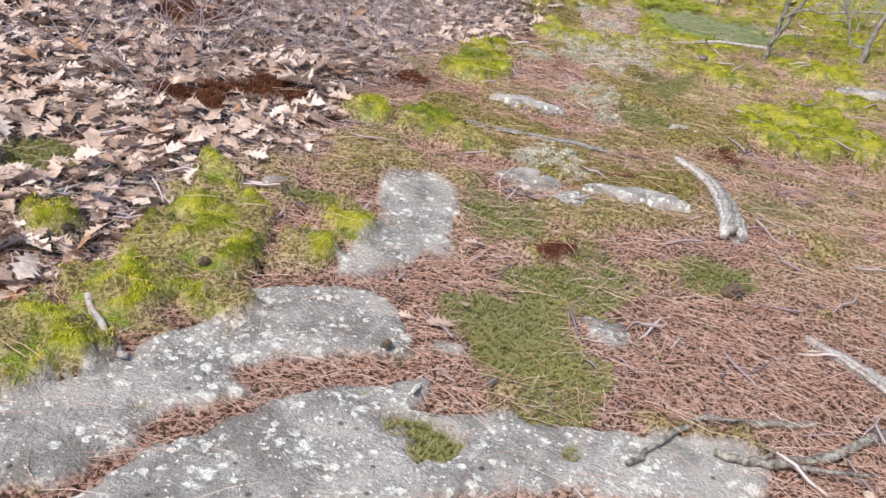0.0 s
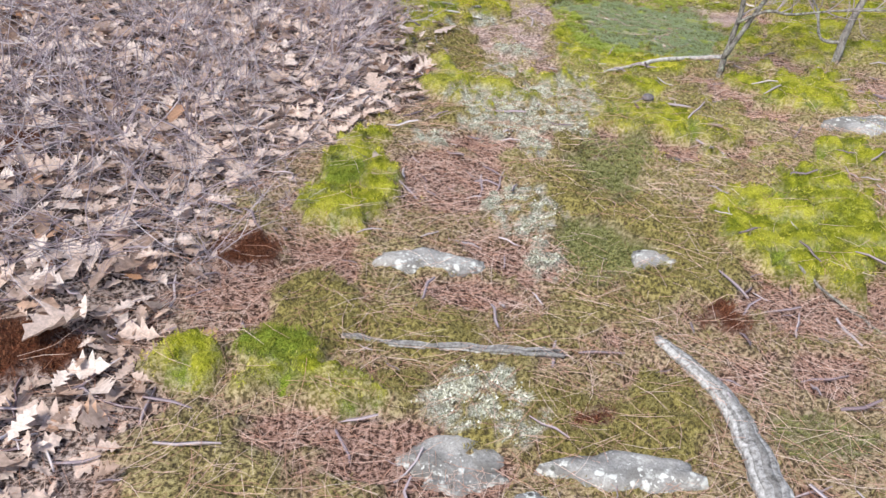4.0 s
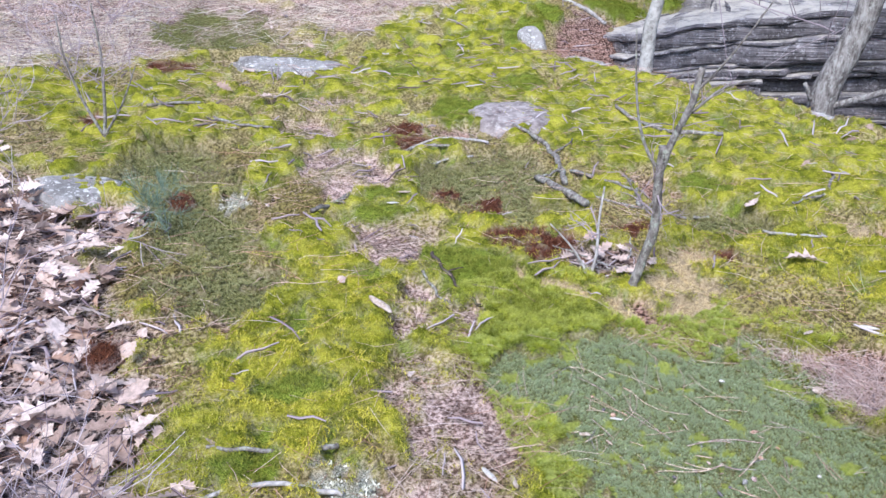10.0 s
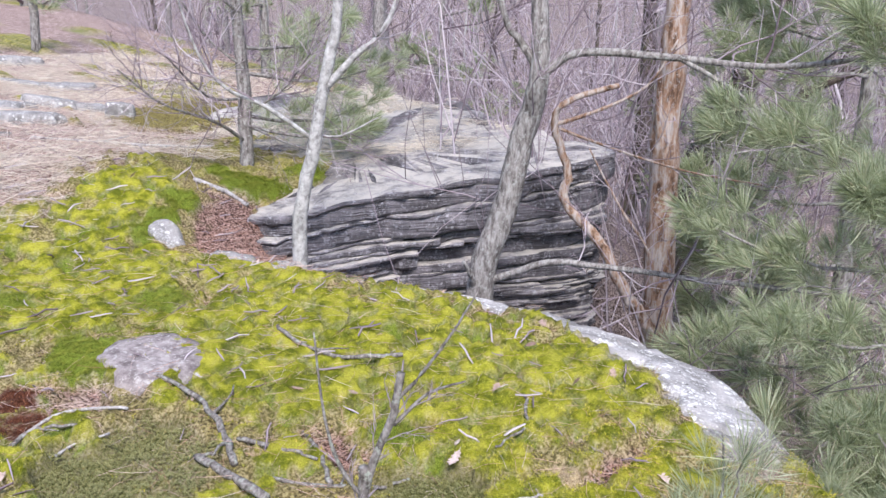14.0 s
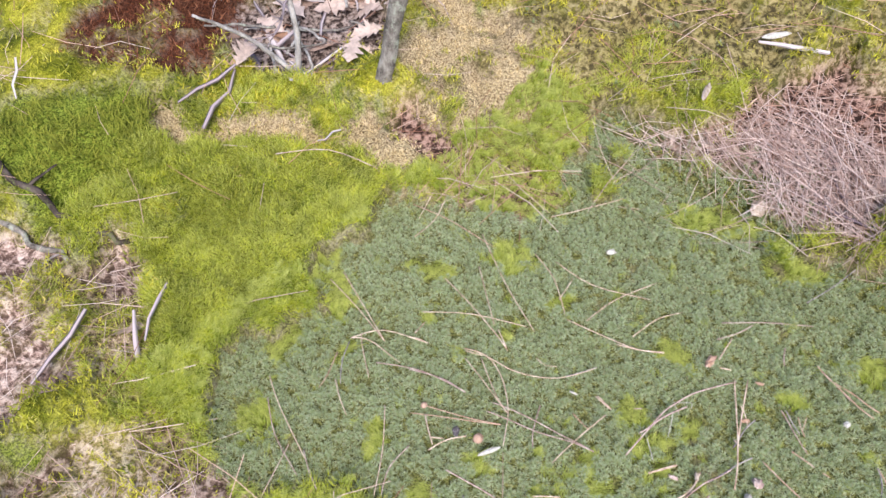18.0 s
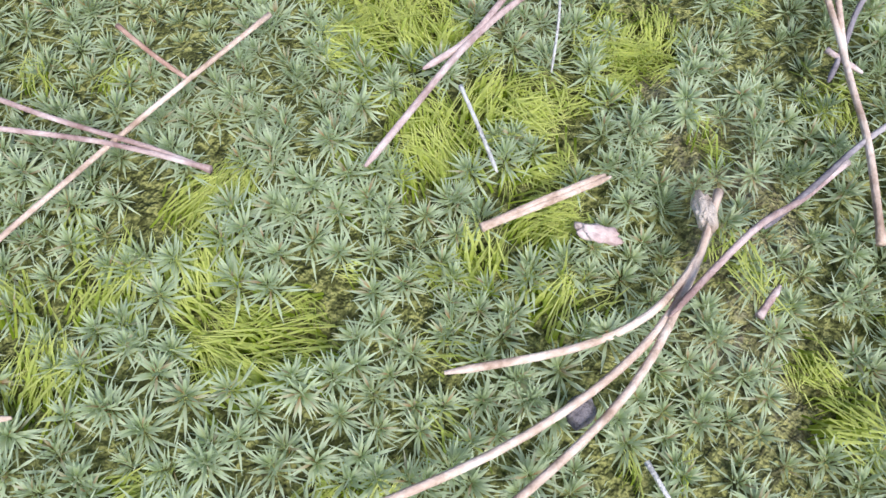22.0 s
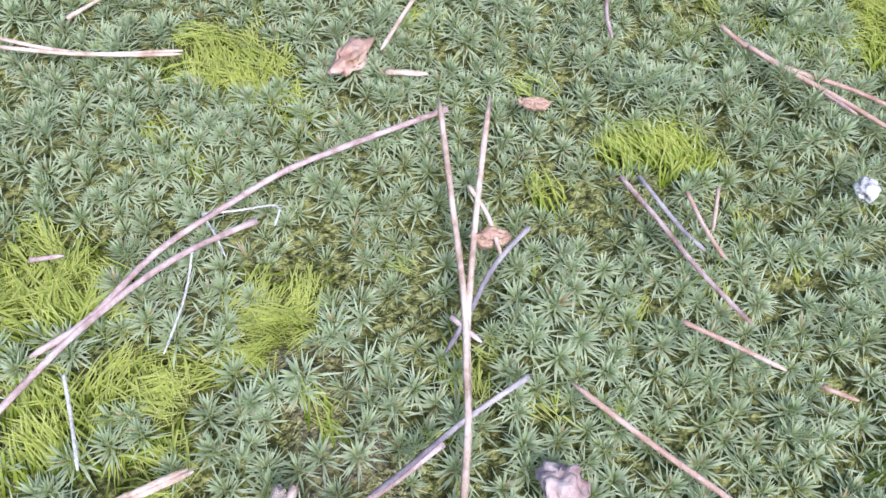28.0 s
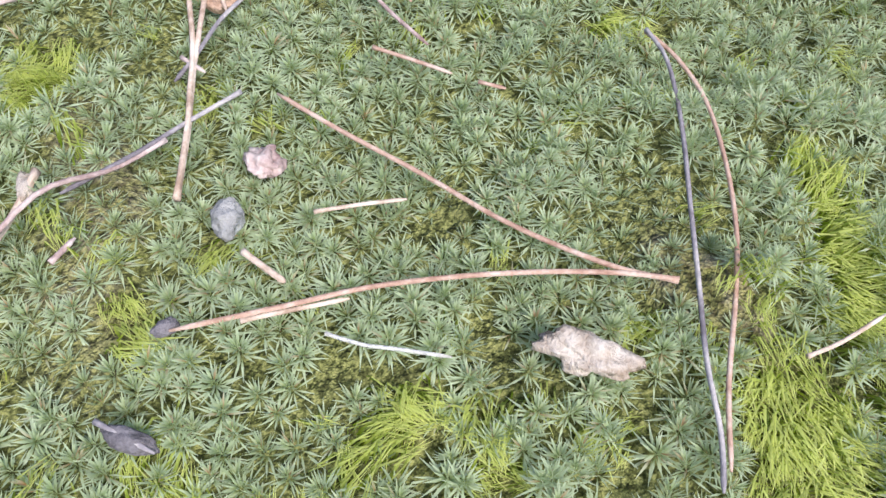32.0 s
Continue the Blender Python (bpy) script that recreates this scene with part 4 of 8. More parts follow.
# ---- the ground, one sheet out to the horizon ----
def axis(lo, hi, step, far, growth=1.13):
    mid = np.arange(lo, hi + step / 2, step)
    tail, s, out = [], step, 0.0
    while out < far:
        s *= growth
        out += s
        tail.append(out)
    tail = np.array(tail)
    return np.concatenate([(lo - tail)[::-1], mid, hi + tail])


gx, gy = axis(-2.2, 4.2, 0.018, 90), axis(-0.6, 9.6, 0.018, 110)
GX, GY = (a.ravel() for a in np.meshgrid(gx, gy))
GW = cover(GX, GY)
gv = np.stack([GX, GY, height(GX, GY, GW)], 1)
k = np.arange(len(gx) - 1)
gf = np.concatenate([np.stack([k + r * len(gx), k + 1 + r * len(gx), k + 1 + (r + 1) * len(gx), k + (r + 1) * len(gx)], 1) for r in range(len(gy) - 1)])
ground = tagged(mesh_object("ground", gv, gf, M_GROUND), "mossy sandstone hilltop with needle litter and oak leaves", "ground", kind="structure")
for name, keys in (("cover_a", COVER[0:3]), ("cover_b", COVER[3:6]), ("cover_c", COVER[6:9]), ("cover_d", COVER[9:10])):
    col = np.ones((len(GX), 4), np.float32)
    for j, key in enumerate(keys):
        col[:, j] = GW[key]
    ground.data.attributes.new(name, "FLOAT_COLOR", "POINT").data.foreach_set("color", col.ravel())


def at_ground(x, y, lift=0.0):
    x, y = np.atleast_1d(np.asarray(x, float)), np.atleast_1d(np.asarray(y, float))
    return np.stack([x, y, height(x, y) + lift], 1)


def strewn(n, box, weight, seed):
    """Random places in box (x0, x1, y0, y1) kept by weight(cover, x, y), with their heights."""
    r = np.random.default_rng(seed)
    x, y = r.uniform(box[0], box[1], n), r.uniform(box[2], box[3], n)
    w = cover(x, y)
    keep = r.uniform(0, 1, n) < weight(w, x, y)
    w = {k: a[keep] for k, a in w.items()}
    return np.stack([x[keep], y[keep], height(x[keep], y[keep], w)], 1), r


def strewn_in(table, density, weight, seed):
    """Random places in and round the given ovals, kept by weight(cover, x, y)."""
    r = np.random.default_rng(seed)
    xs, ys = [], []
    for cx, cy, rx, ry, turn in table:
        m = 1.35 * max(rx, ry) if abs(turn) > 12 else 0
        ax, ay = max(1.35 * rx, m), max(1.35 * ry, m)
        n = int(4 * ax * ay * density)
        xs.append(r.uniform(cx - ax, cx + ax, n)), ys.append(r.uniform(cy - ay, cy + ay, n))
    x, y = np.concatenate(xs), np.concatenate(ys)
    w = cover(x, y)
    keep = r.uniform(0, 1, len(x)) < weight(w, x, y)
    w = {k: a[keep] for k, a in w.items()}
    return np.stack([x[keep], y[keep], height(x[keep], y[keep], w)], 1), r


# ---- flat stones set in the ground ----
def flat_stone(x, y, rx, ry, turn, proud, seed, label, mat=None, corners=7):
    r = np.random.default_rng(seed)
    m, rings = 44, 7
    a = np.arange(m) * 2 * np.pi / m
    cut = np.full(m, 1.2)
    for k in range(corners):
        cut = np.minimum(cut, r.uniform(0.72, 1.05) / np.maximum(np.cos(a - (k + r.uniform(0, 0.8)) * 2 * np.pi / 7), 0.05))
    edge = cut + 0.05 * np.sin(2 * a + r.uniform(0, 6)) + 0.04 * np.sin(3 * a + r.uniform(0, 6)) + 0.04 * np.sin(7 * a + r.uniform(0, 6)) + r.normal(0, 0.025, m)
    z0 = float(height(np.array([x]), np.array([y]))[0])
    v = []
    for q, drop in zip((0.0, 0.3, 0.55, 0.78, 0.93, 1.0, 1.03), (0, 0, 0, 0.003, 0.012, 0.05, 0.14)):
        px, py = q * edge * np.cos(a) * rx, q * edge * np.sin(a) * ry
        c, s = math.cos(radians(turn)), math.sin(radians(turn))
        wx, wy = x + px * c - py * s, y + px * s + py * c
        lay = base_height(wx, wy) - base_height(np.array([x]), np.array([y]))
        v.append(np.stack([wx, wy, z0 + proud + lay - drop + 0.012 * (fbm(wx * 14, wy * 14, seed) - 0.5) * (1 + q)], 1))
    k = np.arange(m)
    f = np.concatenate([np.stack([i * m + k, (i + 1) * m + k, (i + 1) * m + (k + 1) % m, i * m + (k + 1) % m], 1) for i in range(rings - 1)])
    return tagged(mesh_object("flat_stone", np.concatenate(v), f, mat or M_STONE), label, "rock", "stones in the ground")


PALE_ROCK = "flat grey sandstone with white lichen set in moss"
for i, (x, y, rx, ry, turn, up) in enumerate([
        (0.34, 1.98, 0.13, 0.06, 12, 0.018), (0.7, 1.9, 0.17, 0.05, -12, 0.03), (0.47, 1.8, 0.08, 0.05, 20, 0.012), (1.06, 2.72, 0.1, 0.1, 0, 0.03), (0.35, 2.7, 0.15, 0.06, -5, 0.012),
        (0.22, 6.52, 0.15, 0.15, 0, 0.006), (1.13, 8.13, 0.3, 0.19, -8, 0.02), (2.15, 3.58, 0.15, 0.1, 0, 0.015), (0.35, 1.92, 0.11, 0.05, 0, 0.01),
        (3.21, 12.68, 0.25, 0.12, -35, 0.040), (3.53, 12.44, 0.3, 0.14, -28, 0.055), (2.66, 10.54, 0.28, 0.1, -21, 0.070), (2.24, 10.22, 0.2, 0.06, -14, 0.03), (3.29, 11.19, 0.2, 0.1, -7, 0.040), (3.02, 11.29, 0.22, 0.1, -35, 0.055), (2.32, 10.81, 0.25, 0.1, -28, 0.070), (3.37, 10.8, 0.12, 0.08, -21, 0.085), (2.61, 11.16, 0.3, 0.12, -14, 0.040), (3.6, 14.44, 0.3, 0.15, -28, 0.085),
        (2.98, 7.75, 0.11, 0.08, 30, 0.03), (2.84, 8.0, 0.12, 0.06, -40, 0.02), (2.62, 8.3, 0.1, 0.06, -30, 0.02)]):
    flat_stone(x, y, rx, ry, turn, up, 100 + i, PALE_ROCK)
flat_stone(2.02, 7.06, 0.165, 0.175, -15, 0.02, 141, "round flat weathered rock ringed by moss and needles", M_CRUST, 0)
for i, (x, y, rx, ry, turn) in enumerate([(3.3, 7.2, 0.24, 0.12, -52), (3.45, 6.9, 0.26, 0.13, -64), (3.55, 6.58, 0.26, 0.13, -72), (3.6, 6.3, 0.25, 0.15, -78), (3.61, 6.02, 0.27, 0.17, -85), (3.55, 5.74, 0.25, 0.18, 70), (3.42, 5.55, 0.2, 0.15, 45)]):
    flat_stone(x, y, rx, ry, turn, 0.022, 160 + i, "whitish lichened sandstone slab along the rim", M_RIM)
tagged(flat_stone(-0.46, 1.54, 0.045, 0.03, 25, 0.012, 140, "x"), "small pale knobbly stone among needles", "rock")


# ---- the layered boulder across the gully ----
def boulder_top(x, y):
    back = np.maximum(y - (8.6 - 0.5 * (x - 3.1)), 0)
    return 0.68 + 0.14 * np.clip(x - 3.1, 0, 2) + 0.07 * back + 0.1 * (fbm(x * 2.2, y * 2.2, 37) - 0.5) + 0.05 * np.floor(4 * fbm(x * 1.3, y * 1.3, 47)) * ss(0.1, 0.3, back) - 0.1 * ss(0.1, 0.3, back)


def boulder():
    """Beds of sandstone one upon another, each with its own worn outline."""
    ob = tagged(empty("boulder", (4.2, 8.6, -0.4)), "large grey sandstone boulder of worn horizontal layers", "boulder")
    foot = np.array([(3.12, 8.55), (3.36, 8.16), (3.9, 7.95), (4.5, 7.74), (5.0, 7.55), (5.3, 7.62), (5.42, 8.0), (5.45, 8.9), (5.2, 10.0), (4.2, 10.6), (3.3, 10.2), (2.95, 9.4)])
    m = 170
    t = np.linspace(0, len(foot), m, endpoint=False)
    i, f = t.astype(int), (t % 1)[:, None]
    p0, p1, p2, p3 = (foot[(i + o) % len(foot)] for o in (-1, 0, 1, 2))
    line = 0.5 * (2 * p1 + (p2 - p0) * f + (2 * p0 - 5 * p1 + 4 * p2 - p3) * f * f + (3 * p1 - p0 - 3 * p2 + p3) * f**3)
    mid = np.array([4.2, 8.9])
    out = line - mid
    out /= np.linalg.norm(out, axis=1)[:, None]
    r = np.random.default_rng(5)
    z, beds = -1.5, []
    thick = [0.5, 0.4, 0.3]
    while sum(thick) < 2.02:
        thick.append(float(r.choice([0.012, 0.016, 0.02, 0.026, 0.035, 0.05, 0.075])))
    thick += [0.07, 0.04]
    total = sum(thick)
    for b, h in enumerate(thick):
        lo, hi = z, z + h
        z = hi
        part = (hi + 1.5) / total
        shift = -0.05 + 0.07 * part + r.normal(0, 0.01) - (0.12 if b in (len(thick) - 9, len(thick) - 8, len(thick) - 14) else 0) * (line[:, 0] > 4.0) - 0.1 * ss(0.9, 0.2, part)
        rows = []
        insets = [1.0, 0.2, 0, 0.15, 1.001] + ([2.04, 2.12, 2.25, 2.4, 2.6, 2.8, 3.0] if b == len(thick) - 1 else [2.12])
        for q, inset in zip([0, 0.15, 0.5, 0.85] + [1.0] * 8, insets):
            wob = 0.2 * (fbm(line[:, 0] * 1.6 + b * 0.06, line[:, 1] * 1.6, 7, 3) - 0.5) + 0.1 * np.clip(fbm(line[:, 0] * 2.4 + b * 3.1, line[:, 1] * 2.4, 17, 3) - 0.55, -0.1, 0.3)
            wob = wob + 0.06 * (fbm(line[:, 0] * 18 + b * 3, line[:, 1] * 18, 27, 3) - 0.5)
            block = np.floor(np.arange(m) / (7.0 + 9.0 * rnd(b // 2, 3, 5)) + 9.7 * rnd(b // 2, 1, 5))
            wob = wob + 0.07 * (rnd(block, b // 2, 9) - 0.5)
            groove = min(inset, 1) * (0.013 + 0.25 * np.clip(fbm(line[:, 0] * 3 + b * 1.7, line[:, 1] * 3, 87, 2) - 0.52, 0, 1))
            xy = line + out * (shift + wob - groove)[:, None]
            xy = xy + (mid[None] - xy) * max(inset - 2, 0)
            tip = boulder_top(xy[:, 0], xy[:, 1])
            flat = lo + h * q
            zz = flat + (tip - (total - 1.5)) * ss(-0.1, total - 1.5, flat) ** 3 + 0.012 * (fbm(xy[:, 0] * 4 + b, xy[:, 1] * 4, 39) - 0.5) * (q < 1)
            rows.append(np.stack([xy[:, 0], xy[:, 1], zz], 1))
        k = np.arange(m)
        f4 = np.concatenate([np.stack([j * m + k, j * m + (k + 1) % m, (j + 1) * m + (k + 1) % m, (j + 1) * m + k], 1) for j in range(len(rows) - 1)])
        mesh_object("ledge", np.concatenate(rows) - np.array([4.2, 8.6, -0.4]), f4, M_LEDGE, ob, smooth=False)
    return ob


boulder()


# ---- wood lying about ----
def stick(name, pts, r0, r1, label, mat=None, lift=0.35, knots=(), category="stick", wob=0.004, sides=8):
    """A bare stick on the ground along (x, y) points, with side stubs (at, turn, length)."""
    rng = np.random.default_rng(int(abs(pts[0][0] * 991 + pts[0][1] * 373)))
    flat = smooth_line([(x, y, 0) for x, y in pts], 5, wob, rng)
    z = height(flat[:, 0], flat[:, 1])
    z = np.convolve(np.pad(z, 3, "edge"), np.ones(7) / 7, "valid")
    rr = np.linspace(r0, r1, len(flat)) * (1 + rng.normal(0, 0.06, len(flat)))
    flat[:, 2] = z + rr * lift + 0.004
    ob = tagged(empty(name, flat[0]), label, category)
    mesh_object("shaft", *(lambda a: (a[0] - flat[0], a[1]))(tube(flat, rr, sides)), mat or M_STICK, ob)
    for at, turn, length in knots:
        i = min(int(at * (len(flat) - 1)), len(flat) - 2)
        d = flat[i + 1] - flat[i]
        a = math.atan2(d[1], d[0]) + radians(turn)
        q = flat[i] + np.array([[0, 0, 0], [0.5 * length * math.cos(a), 0.5 * length * math.sin(a), 0.3 * r0 + 0.01], [length * math.cos(a + 0.2), length * math.sin(a + 0.2), 0.012]])
        v, f = tube(smooth_line(q, 3, 0.001, rng), np.linspace(rr[i] * 0.6, rr[i] * 0.25, 7), 6)
        mesh_object("side_twig", v - flat[0], f, mat or M_STICK, ob)
    return ob


def fibrous(name, pts, r0, r1, label, category, strands=13):
    """Weathered wood split into fibres that wind along it."""
    rng = np.random.default_rng(int(abs(pts[0][0] * 991 + pts[0][1] * 373)))
    flat = smooth_line([(x, y, 0) for x, y in pts], 6, 0.003, rng)
    z = height(flat[:, 0], flat[:, 1])
    rr = np.linspace(r0, r1, len(flat))
    flat[:, 2] = np.convolve(np.pad(z, 3, "edge"), np.ones(7) / 7, "valid") + rr * 0.35
    base = flat[0]
    ob = tagged(empty(name, base), label, category)
    t = np.linspace(0, 1, len(flat))
    d = np.gradient(flat, axis=0)
    side = np.stack([-d[:, 1], d[:, 0], 0 * t], 1)
    side /= np.linalg.norm(side, axis=1)[:, None]
    for k in range(strands):
        a = 2 * np.pi * (k + 0.4 * rng.uniform()) / strands + 0.7 * t + 0.2 * np.sin(5 * t + k)
        off = rr[:, None] * 0.62 * (np.cos(a)[:, None] * side * 1.15 + np.sin(a)[:, None] * np.array([[0, 0, 0.75]]))
        cut = int(rng.uniform(0.86, 1.0) * len(flat))
        fr = rr * rng.uniform(0.26, 0.46) * (1 + rng.normal(0, 0.07, len(flat)))
        v, f = tube((flat + off)[:cut], fr[:cut], 8)
        mesh_object("fibre", v - base, f, M_FIBRE, ob)
    return ob


fibrous("driftwood_root", [(0.92, 2.36), (0.97, 2.24), (1.015, 2.11), (1.02, 1.96), (1.0, 1.8), (0.985, 1.71)], 0.012, 0.047, "silver weathered root curving over the mossy ground", "root", 19)
fibrous("fallen_branch", [(0.1, 2.375), (0.26, 2.33), (0.415, 2.315), (0.555, 2.3), (0.69, 2.295)], 0.009, 0.018, "silver weathered branch half sunk in moss", "branch", 6)
fibrous("fallen_branch", [(1.06, 1.19), (1.12, 1.12), (1.175, 1.04), (1.24, 0.92)], 0.014, 0.028, "weathered grey branch among pine needles", "branch", 8)
stick("fallen_branch", [(1.24, 4.15), (1.39, 4.2), (1.61, 4.27), (1.86, 4.33)], 0.0055, 0.013, "grey green lichened branch lying against a sapling", M_WOOD, 1.0, (), "branch", 0.003, 8)
stick("stick", [(-0.71, 0.77), (-0.66, 0.71), (-0.57, 0.61)], 0.009, 0.008, "short pale bare stick leaning on a slab", M_WOOD)
stick("stick", [(0.48, 0.56), (0.56, 0.64), (0.67, 0.75), (0.8, 0.77), (0.97, 0.8)], 0.006, 0.009, "thin crooked grey stick on the rock", M_STICK, 0.6, ((0.6, -30, 0.08),))
stick("stick", [(0.68, 0.64), (0.76, 0.62), (0.84, 0.64), (0.98, 0.7), (1.15, 0.82)], 0.009, 0.012, "grey fallen stick with a broken end", M_STICK, 0.8, ((0.45, -35, 0.2), (0.3, 40, 0.05)))
stick("stick", [(-0.98, 1.12), (-0.92, 1.26), (-0.78, 1.36)], 0.009, 0.005, "bent grey stick among needles", M_STICK, 0.8, ((0.5, 25, 0.15),))
stick("log_piece", [(1.86, 6.38), (1.875, 6.21), (1.897, 6.02)], 0.012, 0.015, "short pale barked log piece on haircap moss", M_STICK, 1.0, ((0.1, 40, 0.05),), "log", 0.003, 10)
stick("stick", [(1.95, 6.86), (2.0, 6.66), (1.985, 6.46), (1.92, 6.25)], 0.007, 0.013, "grey fallen stick forked on the moss", M_STICK, 1.0, ((0.55, 120, 0.2), (0.8, -40, 0.1)))
stick("stick", [(2.5, 6.98), (2.5, 6.8), (2.56, 6.62), (2.74, 6.48)], 0.008, 0.009, "crooked grey stick on bright moss", M_STICK, 1.0, ((0.5, 30, 0.12),))
stick("stick", [(0.98, 6.22), (1.06, 6.3), (1.15, 6.4)], 0.006, 0.005, "small grey stick by the path")
stick("stick", [(0.72, 7.2), (0.82, 7.1), (0.94, 7.02)], 0.006, 0.005, "small grey stick on moss")
stick("stick", [(0.45, 7.43), (0.55, 7.4), (0.68, 7.37)], 0.008, 0.006, "grey stick at the edge of the leaves")
stick("stick", [(1.27, 5.79), (1.28, 5.7), (1.3, 5.6), (1.34, 5.53)], 0.006, 0.004, "crooked dark twig on needles", M_DARK, 1.0, ((0.4, 50, 0.05),))
stick("stick", [(1.45, 6.75), (1.62, 6.82), (1.8, 6.75)], 0.005, 0.006, "thin bleached stick on moss", M_WOOD)
stick("stick", [(1.98, 6.13), (2.09, 6.0), (2.23, 5.94), (2.34, 5.94)], 0.007, 0.005, "thin grey stick beside a sapling", M_STICK, 1.0, ((0.4, 60, 0.1),))
stick("stick", [(2.1, 6.0), (2.16, 6.16), (2.2, 6.32)], 0.008, 0.005, "grey stick crossing the leaves", M_STICK)
stick("stick", [(0.56, 4.66), (0.55, 4.52), (0.58, 4.36)], 0.005, 0.003, "bent bare twig beneath a bleached leaf", M_STICK)
stick("stick", [(0.3, 4.75), (0.45, 4.86), (0.66, 4.88), (0.8, 4.84)], 0.004, 0.006, "thin bleached stick across the moss", M_WOOD)
stick("stick", [(0.55, 5.02), (0.66, 4.98), (0.82, 4.96)], 0.004, 0.006, "thin grey stick across the moss", M_STICK)
stick("stick", [(1.42, 2.62), (1.5, 2.5), (1.56, 2.36)], 0.005, 0.004, "thin twig among needles", M_STICK)
stick("stick", [(2.5, 10.0), (3.1, 9.6), (3.6, 9.55)], 0.012, 0.007, "long bleached stick on dry needles", M_WOOD, 1.0, ((0.3, 30, 0.2),))
stick("stick", [(3.0, 8.75), (3.12, 8.6), (3.2, 8.5)], 0.014, 0.012, "pale broken stick at the gully head", M_WOOD)
stick("stick", [(1.13, 6.37), (1.05, 6.25), (0.965, 6.16)], 0.006, 0.008, "grey stick with a broken end on bright moss", M_STICK, 1.0, ((0.4, 40, 0.06),))
stick("stick", [(1.22, 5.72), (1.235, 5.65), (1.27, 5.57)], 0.005, 0.004, "thin dark twig on the needle path", M_STICK)
stick("stick", [(2.36, 5.66), (2.46, 5.58), (2.52, 5.56)], 0.005, 0.004, "pale thin stick on moss", M_WOOD)
stick("stick", [(1.5, 6.62), (1.58, 6.68), (1.7, 6.66)], 0.006, 0.004, "bleached bent stick on moss", M_WOOD)
stick("stick", [(1.42, 6.72), (1.52, 6.78), (1.62, 6.72)], 0.007, 0.005, "grey stick crossing others on moss", M_STICK, 1.0, ((0.5, -40, 0.09),))
stick("stick", [(2.0, 6.38), (2.08, 6.22), (2.12, 6.12)], 0.008, 0.005, "short grey stick beside the log piece", M_STICK)
stick("stick", [(2.9, 6.0), (2.75, 5.85), (2.6, 5.83)], 0.006, 0.004, "dark thin stick on bright moss", M_STICK)


# ---- leafless saplings and shrubs ----
def plant(name, stems, label, category, mat, twigs=(), seed=1, base=None, sides=6):
    """A leafless plant from main stems ((points), radius, end radius) and its random twigs (stem, number, length, radius)."""
    r = np.random.default_rng(seed)
    base = np.array(base if base is not None else stems[0][0][0], float)
    ob = tagged(empty(name, base), label, category)
    lines = []
    for pts, r0, r1 in stems:
        line = smooth_line(pts, 5, r0 * 0.07, r)
        rr = np.linspace(r0, r1, len(line)) * (1 + r.normal(0, 0.03, len(line)))
        lines.append((line, rr))
        v, f = tube(line, rr, sides if r0 < 0.03 else 12)
        mesh_object("trunk" if len(lines) == 1 else "limb", v - base, f, mat, ob)
    fine = []
    for s, n, length, rad in twigs:
        line, rr = lines[s]
        for _ in range(n):
            i = int(r.uniform(0.3, 1) * (len(line) - 2))
            w = line[i + 1] - line[i]
            w = w / np.linalg.norm(w) + r.normal(0, 0.75, 3)
            limbs = [strand(p, q) for p, q in grow(r, line[i], w, length * r.uniform(0.5, 1.2), min(rad, rr[i] * 0.7), 2, 3, 0.6, 0.25, 0.2)]
            if name in ("sapling", "dead_shoot"):
                top = mesh_object("twig", limbs[0][0] - base, limbs[0][1], M_TWIG, ob)
                for v, f in limbs[1:]:
                    mesh_object("side_twig", v - base, f, M_TWIG, top)
            else:
                fine += limbs
    if fine:
        v, f = join(fine)
        tagged(mesh_object("brush", v - base, f, M_TWIG, ob), kind="stuff")
    return ob


g1 = at_ground(1.78, 4.2)[0]
plant("sapling", [
    ([g1 - (0, 0, 0.03), (1.81, 4.19, 0.59), (1.82, 4.17, 0.72), (1.81, 4.17, 0.99), (1.77, 4.21, 1.2), (1.72, 4.25, 1.45)], 0.014, 0.005),
    ([(1.79, 4.19, 0.5), (1.87, 4.14, 0.71), (1.93, 4.08, 0.88), (1.99, 4.04, 1.0), (2.03, 4.01, 1.2), (2.05, 4.0, 1.5)], 0.012, 0.004),
    ([(1.81, 4.17, 0.66), (1.9, 4.1, 0.73), (1.98, 4.05, 0.73), (2.12, 3.95, 0.77), (2.3, 3.85, 0.8)], 0.008, 0.004),
    ([(1.82, 4.17, 0.85), (1.89, 4.12, 0.93), (1.94, 4.12, 1.1), (1.93, 4.16, 1.4)], 0.008, 0.003)],
    "bare grey sapling with several stems on the moss", "sapling", M_STICK, ((0, 12, 0.28, 0.004), (1, 12, 0.28, 0.004), (2, 8, 0.2, 0.003)), 11)
g2 = at_ground(2.36, 4.27)[0]
plant("sapling", [([g2 - (0, 0, 0.03), (2.38, 4.26, 0.62), (2.45, 4.26, 0.85), (2.52, 4.22, 1.2), (2.55, 4.2, 1.6)], 0.02, 0.007), ([(2.37, 4.26, 0.55), (2.28, 4.3, 0.56), (2.24, 4.33, 0.7), (2.1, 4.32, 0.8)], 0.009, 0.003)],
      "thin bare grey sapling beside pine needles", "sapling", M_BARK, ((0, 12, 0.3, 0.004), (1, 6, 0.2, 0.003)), 12)
g3 = at_ground(1.79, 5.49)[0]
